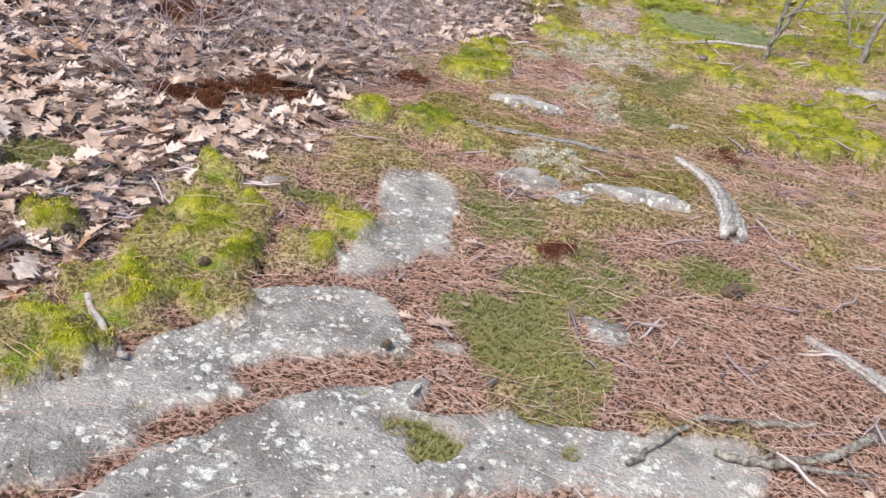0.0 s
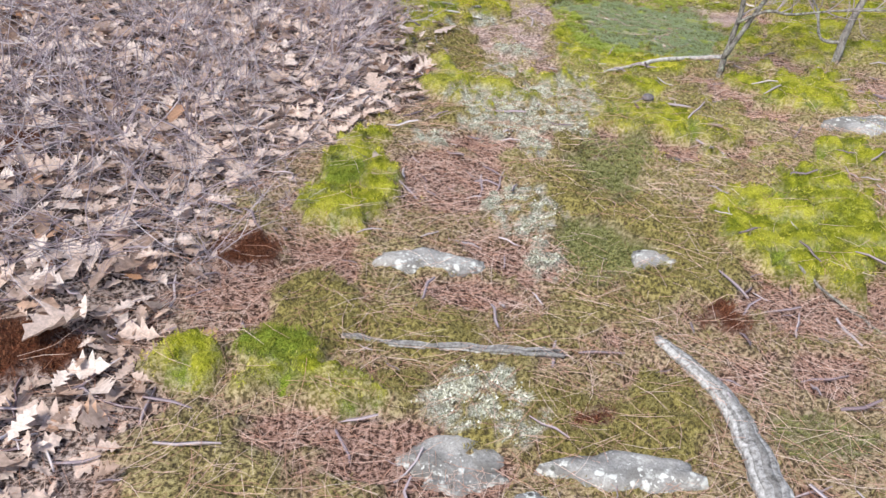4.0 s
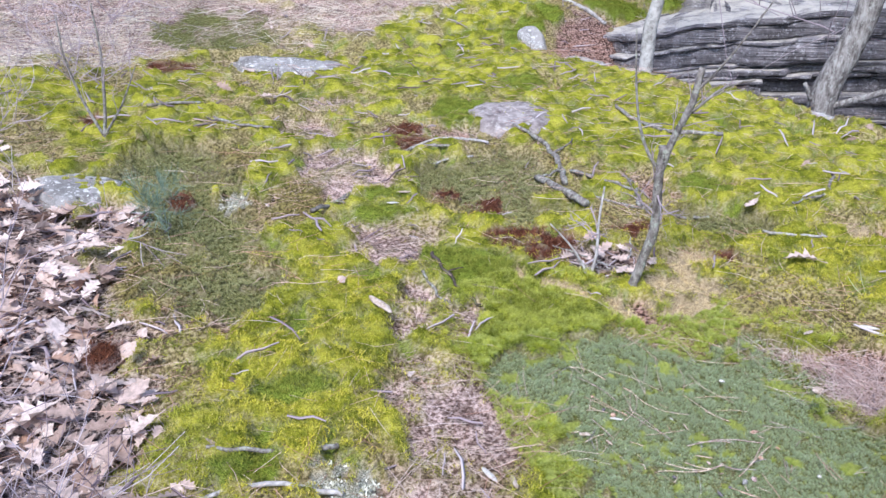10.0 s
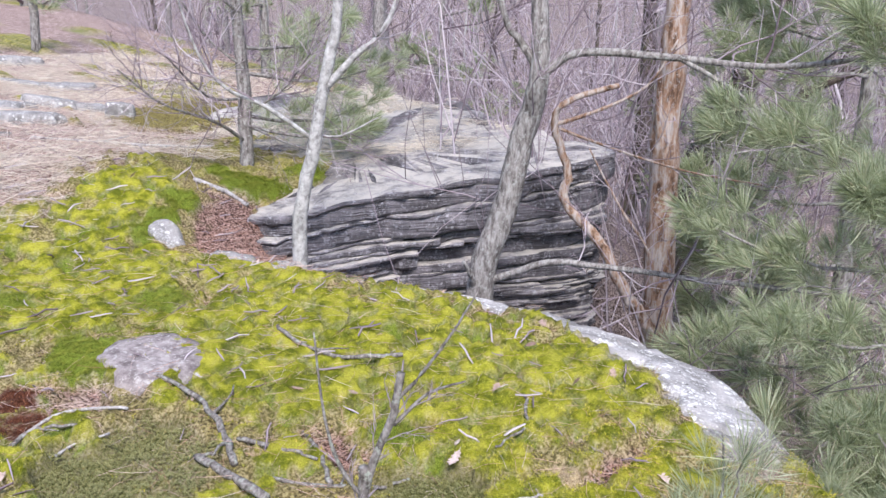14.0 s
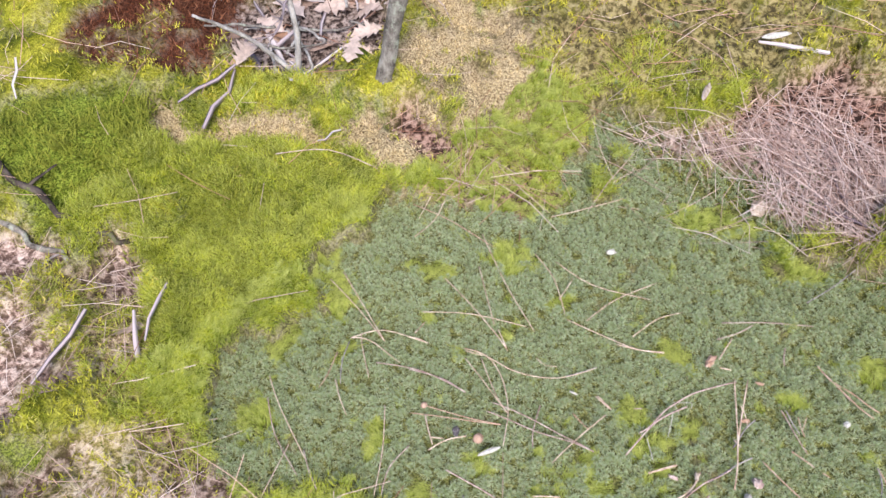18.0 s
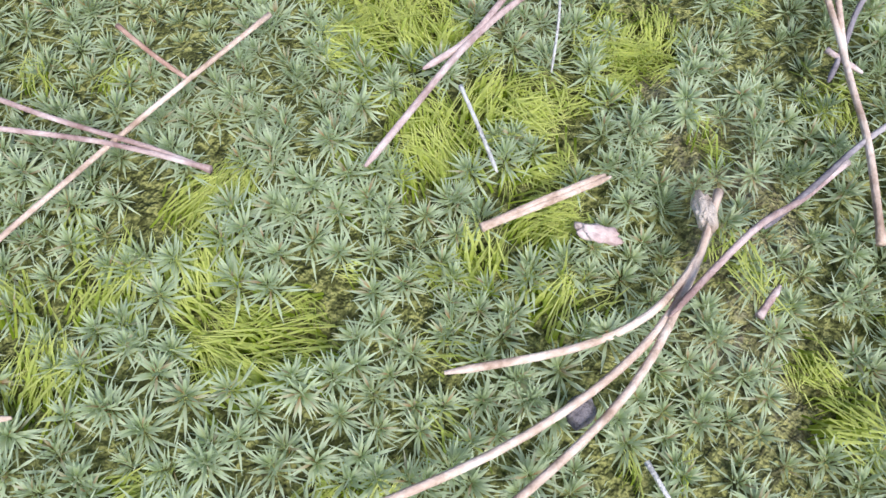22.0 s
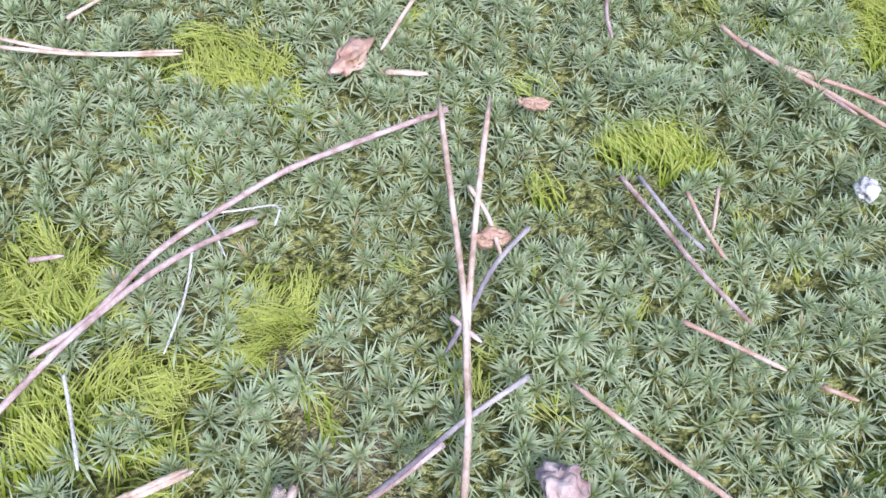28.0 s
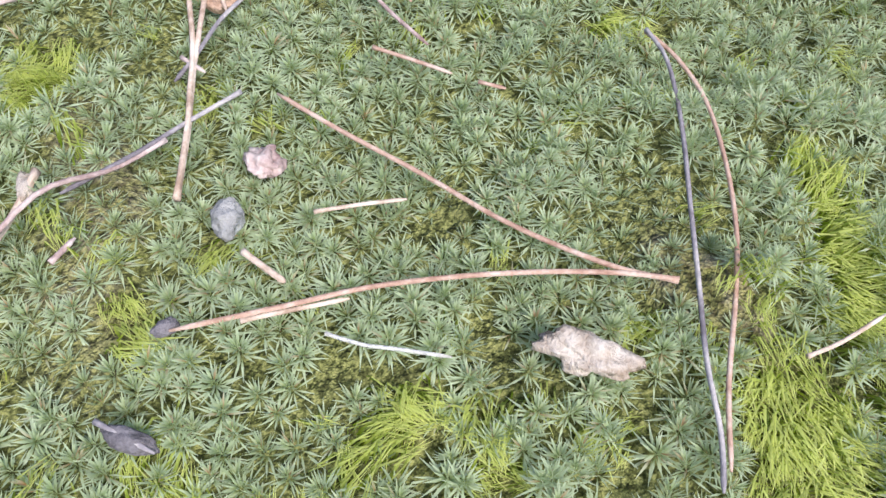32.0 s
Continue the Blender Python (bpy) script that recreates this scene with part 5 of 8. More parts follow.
plant("sapling", [
    ([g3 - (0, 0, 0.03), (1.8, 5.48, 0.55), (1.83, 5.46, 0.71), (1.828, 5.46, 0.84), (1.83, 5.46, 0.95)], 0.016, 0.012),
    ([(1.83, 5.46, 0.88), (1.85, 5.45, 0.96), (1.88, 5.42, 1.08), (1.89, 5.41, 1.17)], 0.011, 0.009),
    ([(1.88, 5.42, 1.1), (1.92, 5.38, 1.17), (1.96, 5.33, 1.27), (2.0, 5.3, 1.36)], 0.005, 0.002),
    ([(1.825, 5.46, 0.88), (1.79, 5.49, 0.95), (1.765, 5.51, 1.07), (1.75, 5.52, 1.26)], 0.006, 0.002),
    ([(1.88, 5.42, 1.05), (1.94, 5.38, 1.12), (2.0, 5.33, 1.15)], 0.005, 0.002)],
    "cut-back bare grey sapling amid dead leaves", "sapling", M_STICK, ((0, 6, 0.14, 0.003), (4, 3, 0.08, 0.002), (1, 5, 0.08, 0.002)), 13)
g4 = at_ground(1.72, 5.62)[0]
plant("dead_shoot", [([g4, g4 + (0.02, 0.0, 0.1), g4 + (0.03, 0.02, 0.2), g4 + (0.05, 0.04, 0.3)], 0.006, 0.003), ([g4 + (0, 0, 0.03), g4 + (-0.05, 0.03, 0.12), g4 + (-0.12, 0.04, 0.2)], 0.005, 0.002)],
      "small silvery dead shoot in a leaf nest", "shrub", M_WOOD, ((0, 5, 0.12, 0.003),), 14)

g5 = at_ground(0.29, 7.00)[0]
plant("sapling", [([g5 - (0, 0, 0.02), g5 + (0.02, 0.0, 0.15), g5 + (0.03, 0.01, 0.32), g5 + (0.02, 0.02, 0.5)], 0.008, 0.003), ([g5, g5 + (-0.06, 0.02, 0.14), g5 + (-0.1, 0.03, 0.3), g5 + (-0.11, 0.05, 0.46)], 0.007, 0.003), ([g5, g5 + (0.08, -0.02, 0.12), g5 + (0.15, -0.02, 0.27)], 0.006, 0.002)],
      "small clump of thin bare stems in moss", "sapling", M_STICK, ((0, 4, 0.12, 0.002), (1, 4, 0.12, 0.002), (2, 3, 0.1, 0.002)), 15)

rn = np.random.default_rng(77)
for _ in range(10):
    nx, ny, na, nl = rn.normal(1.78, 0.055), rn.normal(5.67, 0.045), rn.uniform(0, 6.3), rn.uniform(0.05, 0.13)
    stick("stick", [(nx, ny), (nx + 0.5 * nl * math.cos(na), ny + 0.5 * nl * math.sin(na)), (nx + nl * math.cos(na + 0.15), ny + nl * math.sin(na + 0.15))], 0.0028, 0.0016, "thin dry stick in a nest of dead leaves", M_WOOD if rn.uniform() < 0.4 else M_STICK, 4 + 8 * rn.uniform(), (), "stick", 0.001, 6)

SHRUBS = [(-0.55, 2.75, 0.36), (-0.95, 2.5, 0.45), (-0.75, 3.15, 0.42), (-0.35, 3.45, 0.4), (-1.25, 3.1, 0.5), (-0.85, 3.7, 0.46), (-0.3, 3.95, 0.4), (0.05, 4.35, 0.42), (-0.55, 4.4, 0.5), (0.1, 4.85, 0.42),
          (-0.3, 5.0, 0.45), (-0.95, 4.7, 0.5), (-0.65, 5.5, 0.55), (-0.15, 5.6, 0.4), (-1.35, 4.1, 0.5), (-1.2, 5.6, 0.55), (-0.5, 6.3, 0.5), (-1.0, 6.8, 0.55), (-0.2, 7.0, 0.35), (-1.3, 2.2, 0.4),
          (-0.95, 1.95, 0.3), (0.15, 7.7, 0.4), (-0.7, 7.7, 0.5), (-1.5, 7.6, 0.6), (0.25, 8.9, 0.5), (-1.7, 3.3, 0.5), (-1.75, 5.0, 0.6), (-0.1, 4.0, 0.4), (-0.6, 3.4, 0.45), (-1.05, 3.5, 0.5), (-0.2, 4.6, 0.45), (0.22, 5.2, 0.35), (-0.7, 4.9, 0.5), (-0.4, 2.95, 0.35), (0.2, 4.55, 0.35), (-0.05, 5.3, 0.45), (-1.1, 2.85, 0.45), (-0.45, 5.9, 0.5), (0.05, 3.75, 0.3),
          (-0.2, 3.2, 0.34), (-0.45, 3.7, 0.4), (0.12, 4.15, 0.34), (-0.75, 2.65, 0.34), (-0.25, 2.7, 0.26), (0.25, 7.75, 0.3)]


def shrub(seed):
    """A low shrub: an Empty with its stems, each a fan of fine twigs."""
    r = np.random.default_rng(seed)
    ob = tagged(empty("leafless_shrub"), "leafless low shrub of fine purplish twigs among oak leaves", "shrub", "low shrubs in the leaves")
    fine = []
    for _ in range(6):
        a = r.uniform(0, 2 * np.pi)
        w = np.array([math.cos(a) * 0.8, math.sin(a) * 0.8, r.uniform(0.25, 1.0)])
        limbs = grow(r, (r.normal(0, 0.04), r.normal(0, 0.04), -0.02), w, 0.75, 0.0055, 3, 3, 0.55, 0.25, 0.2, 0.62, 0.62)
        mesh_object("stem", *strand(*limbs[0]), M_TWIG, ob)
        fine += [strand(p, np.maximum(q, 0.0013)) for p, q in limbs[1:]]
    tagged(mesh_object("brush", *join(fine), M_TWIG, ob), kind="stuff")
    return ob


shrub_kinds = [shrub(40 + s) for s in range(4)]
for i, (x, y, h) in enumerate(SHRUBS[:4] + [q for k, q in enumerate(SHRUBS[4:]) if k % 3 or q[1] < 4.7]):
    m = Matrix.LocRotScale(at_ground(x, y)[0].tolist(), Euler((0, 0, i * 2.3)), None)
    k = shrub_kinds[i % 4] if i < 4 else copy_thing(shrub_kinds[i % 4], m)
    k.matrix_basis = m
    k.scale = Vector((1, 1, 1)) * (h / 0.75)


# ---- trees beyond the gully ----
plant("tree", [
    ([(3.12, 7.72, -0.5), (3.08, 7.75, 0.68), (3.15, 7.71, 1.2), (3.21, 7.67, 1.57), (3.26, 7.64, 1.9), (3.32, 7.6, 2.8), (3.3, 7.62, 4.2)], 0.043, 0.014),
    ([(3.19, 7.68, 1.46), (3.32, 7.59, 1.62), (3.44, 7.5, 1.78), (3.6, 7.4, 2.3)], 0.022, 0.008),
    ([(3.14, 7.72, 1.22), (2.96, 7.82, 1.37), (2.8, 7.91, 1.46), (2.69, 7.96, 1.62), (2.6, 8.0, 1.95)], 0.014, 0.004),
    ([(3.14, 7.71, 1.24), (3.3, 7.7, 1.22), (3.5, 7.66, 1.3)], 0.008, 0.003)],
    "slender pale grey tree rooted in the gully", "tree", M_PALE, ((2, 9, 0.4, 0.005), (1, 6, 0.4, 0.005), (3, 5, 0.2, 0.003)), 21)
plant("tree", [
    ([(3.9, 7.37, -0.9), (3.93, 7.34, 0.3), (4.01, 7.27, 0.81), (4.09, 7.19, 1.28), (4.12, 7.15, 1.56), (4.1, 7.2, 2.2), (4.05, 7.3, 4.0)], 0.085, 0.03),
    ([(4.11, 7.16, 1.5), (4.25, 7.01, 1.64), (4.54, 6.63, 1.63), (4.74, 6.31, 1.61), (4.95, 5.95, 1.66), (5.2, 5.5, 1.75)], 0.026, 0.01),
    ([(4.12, 7.15, 1.54), (4.05, 7.23, 1.69), (3.98, 7.29, 1.85), (3.9, 7.4, 2.6)], 0.028, 0.01),
    ([(3.95, 7.32, 0.42), (4.11, 7.02, 0.58), (4.29, 6.8, 0.58), (4.57, 6.4, 0.56), (4.88, 5.8, 0.57), (5.1, 5.4, 0.5)], 0.022, 0.007),
    ([(4.54, 6.63, 1.63), (4.65, 6.4, 1.5), (4.75, 6.1, 1.3), (4.85, 5.8, 1.2)], 0.014, 0.005),
    ([(3.92, 7.34, 0.35), (3.84, 7.3, 0.48), (3.78, 7.3, 0.58)], 0.016, 0.012)],
    "crooked grey tree with long level limbs", "tree", M_BARK, ((1, 14, 0.5, 0.006), (3, 16, 0.45, 0.005), (4, 9, 0.4, 0.004), (0, 8, 0.5, 0.006)), 22)
plant("dead_tree", [
    ([(5.05, 6.95, -0.6), (5.04, 6.96, 0.0), (5.02, 6.98, 0.73), (5.0, 7.0, 1.45), (5.02, 7.0, 2.0), (5.05, 7.02, 3.6)], 0.1, 0.06),
    ([(5.02, 6.98, 0.95), (4.92, 6.98, 1.2), (4.88, 6.98, 1.5)], 0.03, 0.012)],
    "standing dead trunk with peeling orange brown bark", "tree", M_SNAG, ((0, 8, 0.5, 0.008),), 23)
plant("dead_limb", [
    ([(4.89, 6.82, -0.05), (4.84, 6.9, 0.11), (4.75, 7.03, 0.33), (4.66, 7.14, 0.58), (4.53, 7.3, 0.8), (4.54, 7.29, 0.96), (4.48, 7.36, 1.22), (4.5, 7.3, 1.35), (4.7, 7.1, 1.45)], 0.042, 0.014),
    ([(4.48, 7.36, 1.22), (4.62, 7.2, 1.3), (4.8, 7.0, 1.45), (4.9, 6.9, 1.7)], 0.014, 0.005),
    ([(4.5, 7.34, 1.2), (4.7, 7.1, 1.1), (4.95, 6.8, 1.0), (5.2, 6.4, 0.95)], 0.01, 0.004),
    ([(4.86, 6.85, 0.3), (4.8, 6.9, 0.55), (4.7, 7.05, 0.8), (4.6, 7.2, 1.1)], 0.011, 0.005)],
    "bare reddish dead limb twisting up from the snag", "branch", M_SNAG, ((1, 10, 0.4, 0.004), (2, 14, 0.4, 0.004), (3, 8, 0.3, 0.003)), 24)
plant("tree", [
    ([(6.6, 8.0, -1.6), (6.66, 7.96, 0.3), (6.83, 7.68, 1.19), (6.95, 7.49, 1.75), (7.05, 7.3, 2.6), (7.3, 7.0, 4.5)], 0.13, 0.05),
    ([(6.75, 7.8, 0.75), (6.9, 7.5, 0.95), (7.1, 7.2, 1.3), (7.4, 6.8, 1.5)], 0.06, 0.02),
    ([(6.85, 7.65, 1.25), (6.7, 7.7, 1.6), (6.6, 7.8, 2.2)], 0.05, 0.02)],
    "dark leaning tree with moss on its trunk", "tree", M_DARK, ((0, 8, 0.8, 0.01), (1, 10, 0.7, 0.008), (2, 8, 0.6, 0.008)), 25)


def needles(n, length, r, cone=0.75, width=0.0011, droop=0.1):
    """A brush of n long needles round +y, as thin three-sided blades."""
    a, e = r.uniform(0, 2 * np.pi, n), np.abs(r.normal(0, cone, n))
    d = np.stack([np.sin(e) * np.cos(a), np.cos(e), np.sin(e) * np.sin(a)], 1)
    ln = length * r.uniform(0.75, 1.1, n)
    s = np.cross(d, r.normal(0, 1, (n, 3)))
    s = s / np.linalg.norm(s, axis=1)[:, None] * width
    root = np.stack([np.zeros(n), r.uniform(-0.12, 0.0, n) * length, np.zeros(n)], 1)
    midp = root + d * (ln * 0.55)[:, None]
    tip = root + d * ln[:, None] - np.array([0, 0, droop])[None] * ln[:, None]
    v = np.stack([root, midp + s, tip, midp - s], 1).reshape(-1, 3)
    return v, np.arange(4 * n).reshape(-1, 4), np.zeros(4 * n)


def pine(name, base, height_m, radius, boughs, label, seed, mat=M_PINE, length=0.13, brush=75, width=0.0017, trunk_mat=None):
    """A pine: a trunk, and boughs ((start), (end)) set with brushes of needles."""
    r = np.random.default_rng(seed)
    base = np.array(base, float)
    ob = tagged(empty(name, base), label, "pine")
    line = smooth_line([base, base + (0.02, 0.02, height_m * 0.14), base + (-0.01, 0.03, height_m * 0.4), base + (0.03, 0.05, height_m * 0.7), base + (0.0, 0.05, height_m)], 4, 0.12 * radius, r)
    v, f = tube(line, np.linspace(radius, radius * 0.35, len(line)) * (1 + r.normal(0, 0.05, len(line))), 12)
    mesh_object("trunk", v - base, f, trunk_mat or M_BARK, ob)
    kinds = [needles(brush, length, r, 0.8, width) for _ in range(4)]
    for a, b, n in boughs:
        a, b = np.array(a, float), np.array(b, float)
        bend = smooth_line([a, (a + b) / 2 - (0, 0, 0.08 * np.linalg.norm(b - a)), b], 5, 0.006, r)
        v, f = tube(bend, np.linspace(min(0.014, radius * 0.6), min(0.004, radius * 0.25), len(bend)), 6)
        limb = mesh_object("bough", v - base, f, trunk_mat or M_BARK, ob)
        place, way = [], []
        for _ in range(n):
            t = r.uniform(0.2, 1) ** 0.6 * (len(bend) - 1)
            i = min(int(t), len(bend) - 2)
            d = (bend[i + 1] - bend[i]) / np.linalg.norm(bend[i + 1] - bend[i])
            off = r.normal(0, 0.11 * (1.2 - i / len(bend)), 3)
            place.append(bend[i] + off), way.append(d + off * 5 + (0, 0, 0.5))
        place, way = np.array(place), np.array(way)
        yaw = np.arctan2(-way[:, 0], way[:, 1])
        tilt = np.arctan2(way[:, 2], np.hypot(way[:, 0], way[:, 1]))
        v, f, u = many(kinds, r.integers(0, 4, n), turns(yaw, tilt, r.uniform(0, 6, n)), r.uniform(0.75, 1.2, n), place)
        tagged(mesh_object("needles", v - base, f, mat, ob, False), kind="stuff")
    return ob


pine("pine_tree", (5.35, 5.45, -1.7), 5.5, 0.07, [
    ((5.35, 5.45, 0.3), (4.2, 6.3, 0.35), 50), ((5.35, 5.45, 0.7), (4.25, 6.35, 0.95), 46), ((5.35, 5.45, 1.2), (4.35, 6.35, 1.45), 46), ((5.35, 5.45, 0.0), (4.25, 6.05, 0.0), 50),
    ((5.35, 5.45, 0.4), (4.15, 5.85, 0.6), 50), ((5.35, 5.45, -0.3), (4.1, 5.7, -0.1), 46), ((5.35, 5.45, 0.9), (4.6, 5.7, 1.15), 57), ((5.3, 5.4, 1.5), (4.7, 5.9, 1.9), 52),
    ((5.35, 5.45, 0.2), (4.1, 5.45, 0.3), 50), ((5.35, 5.45, -0.4), (3.95, 5.2, 0.0), 46), ((5.35, 5.45, -0.1), (4.0, 5.0, 0.25), 46), ((5.35, 5.45, -0.2), (3.75, 5.3, 0.15), 46), ((5.35, 5.45, 0.0), (3.7, 4.95, 0.3), 46), ((5.3, 5.3, 0.2), (3.8, 4.7, 0.45), 60)], "young green pine with long soft needles beyond the rim", 31, length=0.15)
q = at_ground(6.4, 6.5)[0]
pine("pine_tree", q - (0, 0, 0.1), 5.0, 0.08, [(q + (0, 0, z), q + (dx, dy, z + 0.2), 60) for z, dx, dy in ((0.9, -0.9, 0.6), (1.3, -1.0, 0.2), (1.7, -0.9, 0.7), (2.1, -0.9, 0.1), (2.5, -0.8, 0.6), (2.9, -0.7, 0.2), (3.3, -0.7, 0.6), (1.1, -0.4, 1.0), (1.9, -0.3, 1.0), (2.7, -0.3, 0.9))],
     "green pine behind the dead trunk", 37, length=0.15, brush=60, width=0.002)
pg = at_ground(3.42, 8.92)[0]
pine("pine_tree", pg - (0, 0, 0.05), 3.2, 0.048, [
    (pg + (0, 0, 0.25), pg + (0.75, -0.35, 0.2), 26), (pg + (0, 0, 0.3), pg + (0.9, -0.1, 0.32), 22), (pg + (0, 0, 1.0), pg + (0.8, -0.5, 1.25), 22), (pg + (0, 0, 1.3), pg + (0.5, 0.4, 1.7), 20), (pg + (0, 0, 0.7), pg + (1.0, 0.3, 0.85), 30), (pg + (0, 0, 0.55), pg + (1.1, -0.1, 0.6), 26)],
    "small rough-barked pine on the ledge top", 32, trunk_mat=M_BARK)
plant("dead_boughs", [([pg + (0, 0, 0.15), pg + (-0.25, -0.1, 0.3), pg + (-0.55, -0.1, 0.42), pg + (-0.8, -0.15, 0.62)], 0.012, 0.004), ([pg + (0, 0, 0.3), pg + (0.2, -0.2, 0.5), pg + (0.45, -0.3, 0.9)], 0.01, 0.004), ([pg + (0, 0, 0.6), pg + (-0.2, 0.1, 0.8), pg + (-0.5, 0.1, 1.3)], 0.01, 0.004)],
      "tangle of bare grey dead boughs round a pine", "branch", M_STICK, ((0, 26, 0.4, 0.004), (1, 22, 0.4, 0.004), (2, 22, 0.45, 0.004)), 38, base=pg + np.array([0, 0, 0.15]))
plant("dead_boughs", [([pg + (0, 0, 0.4), pg + (-0.3, -0.15, 0.45), pg + (-0.6, -0.3, 0.7)], 0.01, 0.004), ([pg + (0, 0, 0.25), pg + (0.3, -0.3, 0.1), pg + (0.7, -0.5, 0.12)], 0.009, 0.003), ([pg + (0, 0, 0.9), pg + (-0.4, -0.1, 1.2), pg + (-0.6, -0.2, 1.6)], 0.01, 0.004)],
      "bare dead lower boughs of a pine", "branch", M_BARK, ((0, 18, 0.4, 0.004), (1, 14, 0.35, 0.003), (2, 18, 0.45, 0.004)), 33, base=pg + np.array([0, 0, 0.25]))
for i, (x, y, h) in enumerate([(5.6, 12.5, 3.0), (7.2, 11.5, 3.5), (4.2, 15.5, 3.5), (8.5, 9.6, 3.0)]):
    b = at_ground(x, y)[0]
    pine("pine_tree", b - (0, 0, 0.1), h, 0.06, [(b + (0, 0, 0.25 * h), b + (-0.8, -0.6, 0.3 * h), 26), (b + (0, 0, 0.3 * h), b + (0.7, -0.6, 0.36 * h), 26), (b + (0, 0, 0.45 * h), b + (-0.7, -0.3, 0.52 * h), 24),
          (b + (0, 0, 0.4 * h), b + (0.8, 0.1, 0.45 * h), 24), (b + (0, 0, 0.6 * h), b + (0.2, -0.7, 0.68 * h), 24), (b + (0, 0, 0.15 * h), b + (0.1, -0.9, 0.2 * h), 26)],
         "green pine among bare trees", 60 + i, length=0.13, brush=40, width=0.003)
s1 = at_ground(0.49, 6.19)[0]
pine("pine_seedling", s1, 0.1, 0.004, [(s1 + (0, 0, 0.03), s1 + (0.01, 0.0, 0.1), 12)], "tiny blue green pine seedling in moss", 35, M_BLUEPINE, 0.1, 40, 0.0008)
s2 = at_ground(2.6, 5.02)[0]
pine("pine_seedling", s2, 0.42, 0.006, [(s2 + (0, 0, 0.15), s2 + (0.02, 0.0, 0.42), 14), (s2 + (0, 0, 0.12), s2 + (0.16, 0.03, 0.25), 8), (s2 + (0, 0, 0.1), s2 + (-0.12, 0.06, 0.22), 7)], "thin pine seedling with sparse needles", 36, M_PINE, 0.12, 34, 0.001)

# ---- bare woods behind ----
def bare_tree(seed, tall, rad, mat):
    r = np.random.default_rng(seed)
    ob = tagged(empty("bare_tree"), "bare grey forest tree without leaves", "tree", "bare trees of the wood")
    line = smooth_line([(0, 0, -0.4), (r.normal(0, 0.1), r.normal(0, 0.1), tall * 0.35), (r.normal(0, 0.3), r.normal(0, 0.3), tall * 0.7), (r.normal(0, 0.5), r.normal(0, 0.5), tall)], 5, 0.015, r)
    rr = np.linspace(rad, rad * 0.25, len(line))
    mesh_object("trunk", *tube(line, rr, 8), mat, ob)
    pieces = []
    for _ in range(13):
        i = int(r.uniform(0.1, 1) * (len(line) - 2))
        a = r.uniform(0, 2 * np.pi)
        for p, q in grow(r, line[i], (math.cos(a), math.sin(a), 0.35), tall * r.uniform(0.16, 0.34), rr[i] * 0.4, 2, 3, 0.55, 0.2, 0.16):
            pieces.append(strand(p, np.maximum(q, 0.004)))
    tagged(mesh_object("brush", *join(pieces), M_TWIG, ob), kind="stuff")
    return ob


kinds = [bare_tree(71, 5.0, 0.06, M_BARK), bare_tree(72, 6.5, 0.09, M_DARK), bare_tree(73, 4.0, 0.04, M_PALE), bare_tree(74, 7.5, 0.13, M_BARK), bare_tree(75, 3.0, 0.03, M_DARK)]
r = np.random.default_rng(8)
spots = []
while len(spots) < 90:
    d, a = r.uniform(5.5, 42), radians(r.uniform(-8, 92))
    x, y = 0.8 + d * math.sin(a), 4.1 + d * math.cos(a)
    rim = x - float(np.interp(y, RIM_Y, RIM_X))
    if (rim < 1.5 and d < 22) or (4.0 < x < 6.2 and y < 11) or r.uniform() > 0.4 + d / 40:
        continue
    spots.append((x, y))
zs = height(np.array([p[0] for p in spots]), np.array([p[1] for p in spots]))
for i, ((x, y), z) in enumerate(zip(spots, zs)):
    m = Matrix.LocRotScale((x, y, z), Euler((0, 0, i * 1.7)), None)
    src = kinds[i % 5]
    if i < 5:
        src.matrix_basis = m
    else:
        copy_thing(src, m)

r = np.random.default_rng(18)
pieces = []
for _ in range(850):
    d, a = r.uniform(5.2, 24), radians(r.uniform(0, 85))
    x, y = 0.8 + d * math.sin(a), 4.1 + d * math.cos(a)
    if x - np.interp(y, RIM_Y, RIM_X) < 0.9:
        continue
    z = float(base_height(np.array([x]), np.array([y]))[0])
    for p, q in grow(r, (x, y, z), (r.normal(0, 0.4), r.normal(0, 0.4), 1), r.uniform(0.8, 2.2), 0.01, 2, 4, 0.5, 0.2, 0.16):
        pieces.append(strand(p, np.maximum(q, 0.0022)))
tagged(mesh_object("underbrush", *join(pieces), M_TWIG), "grey leafless brush filling the wood", "brush", kind="stuff")


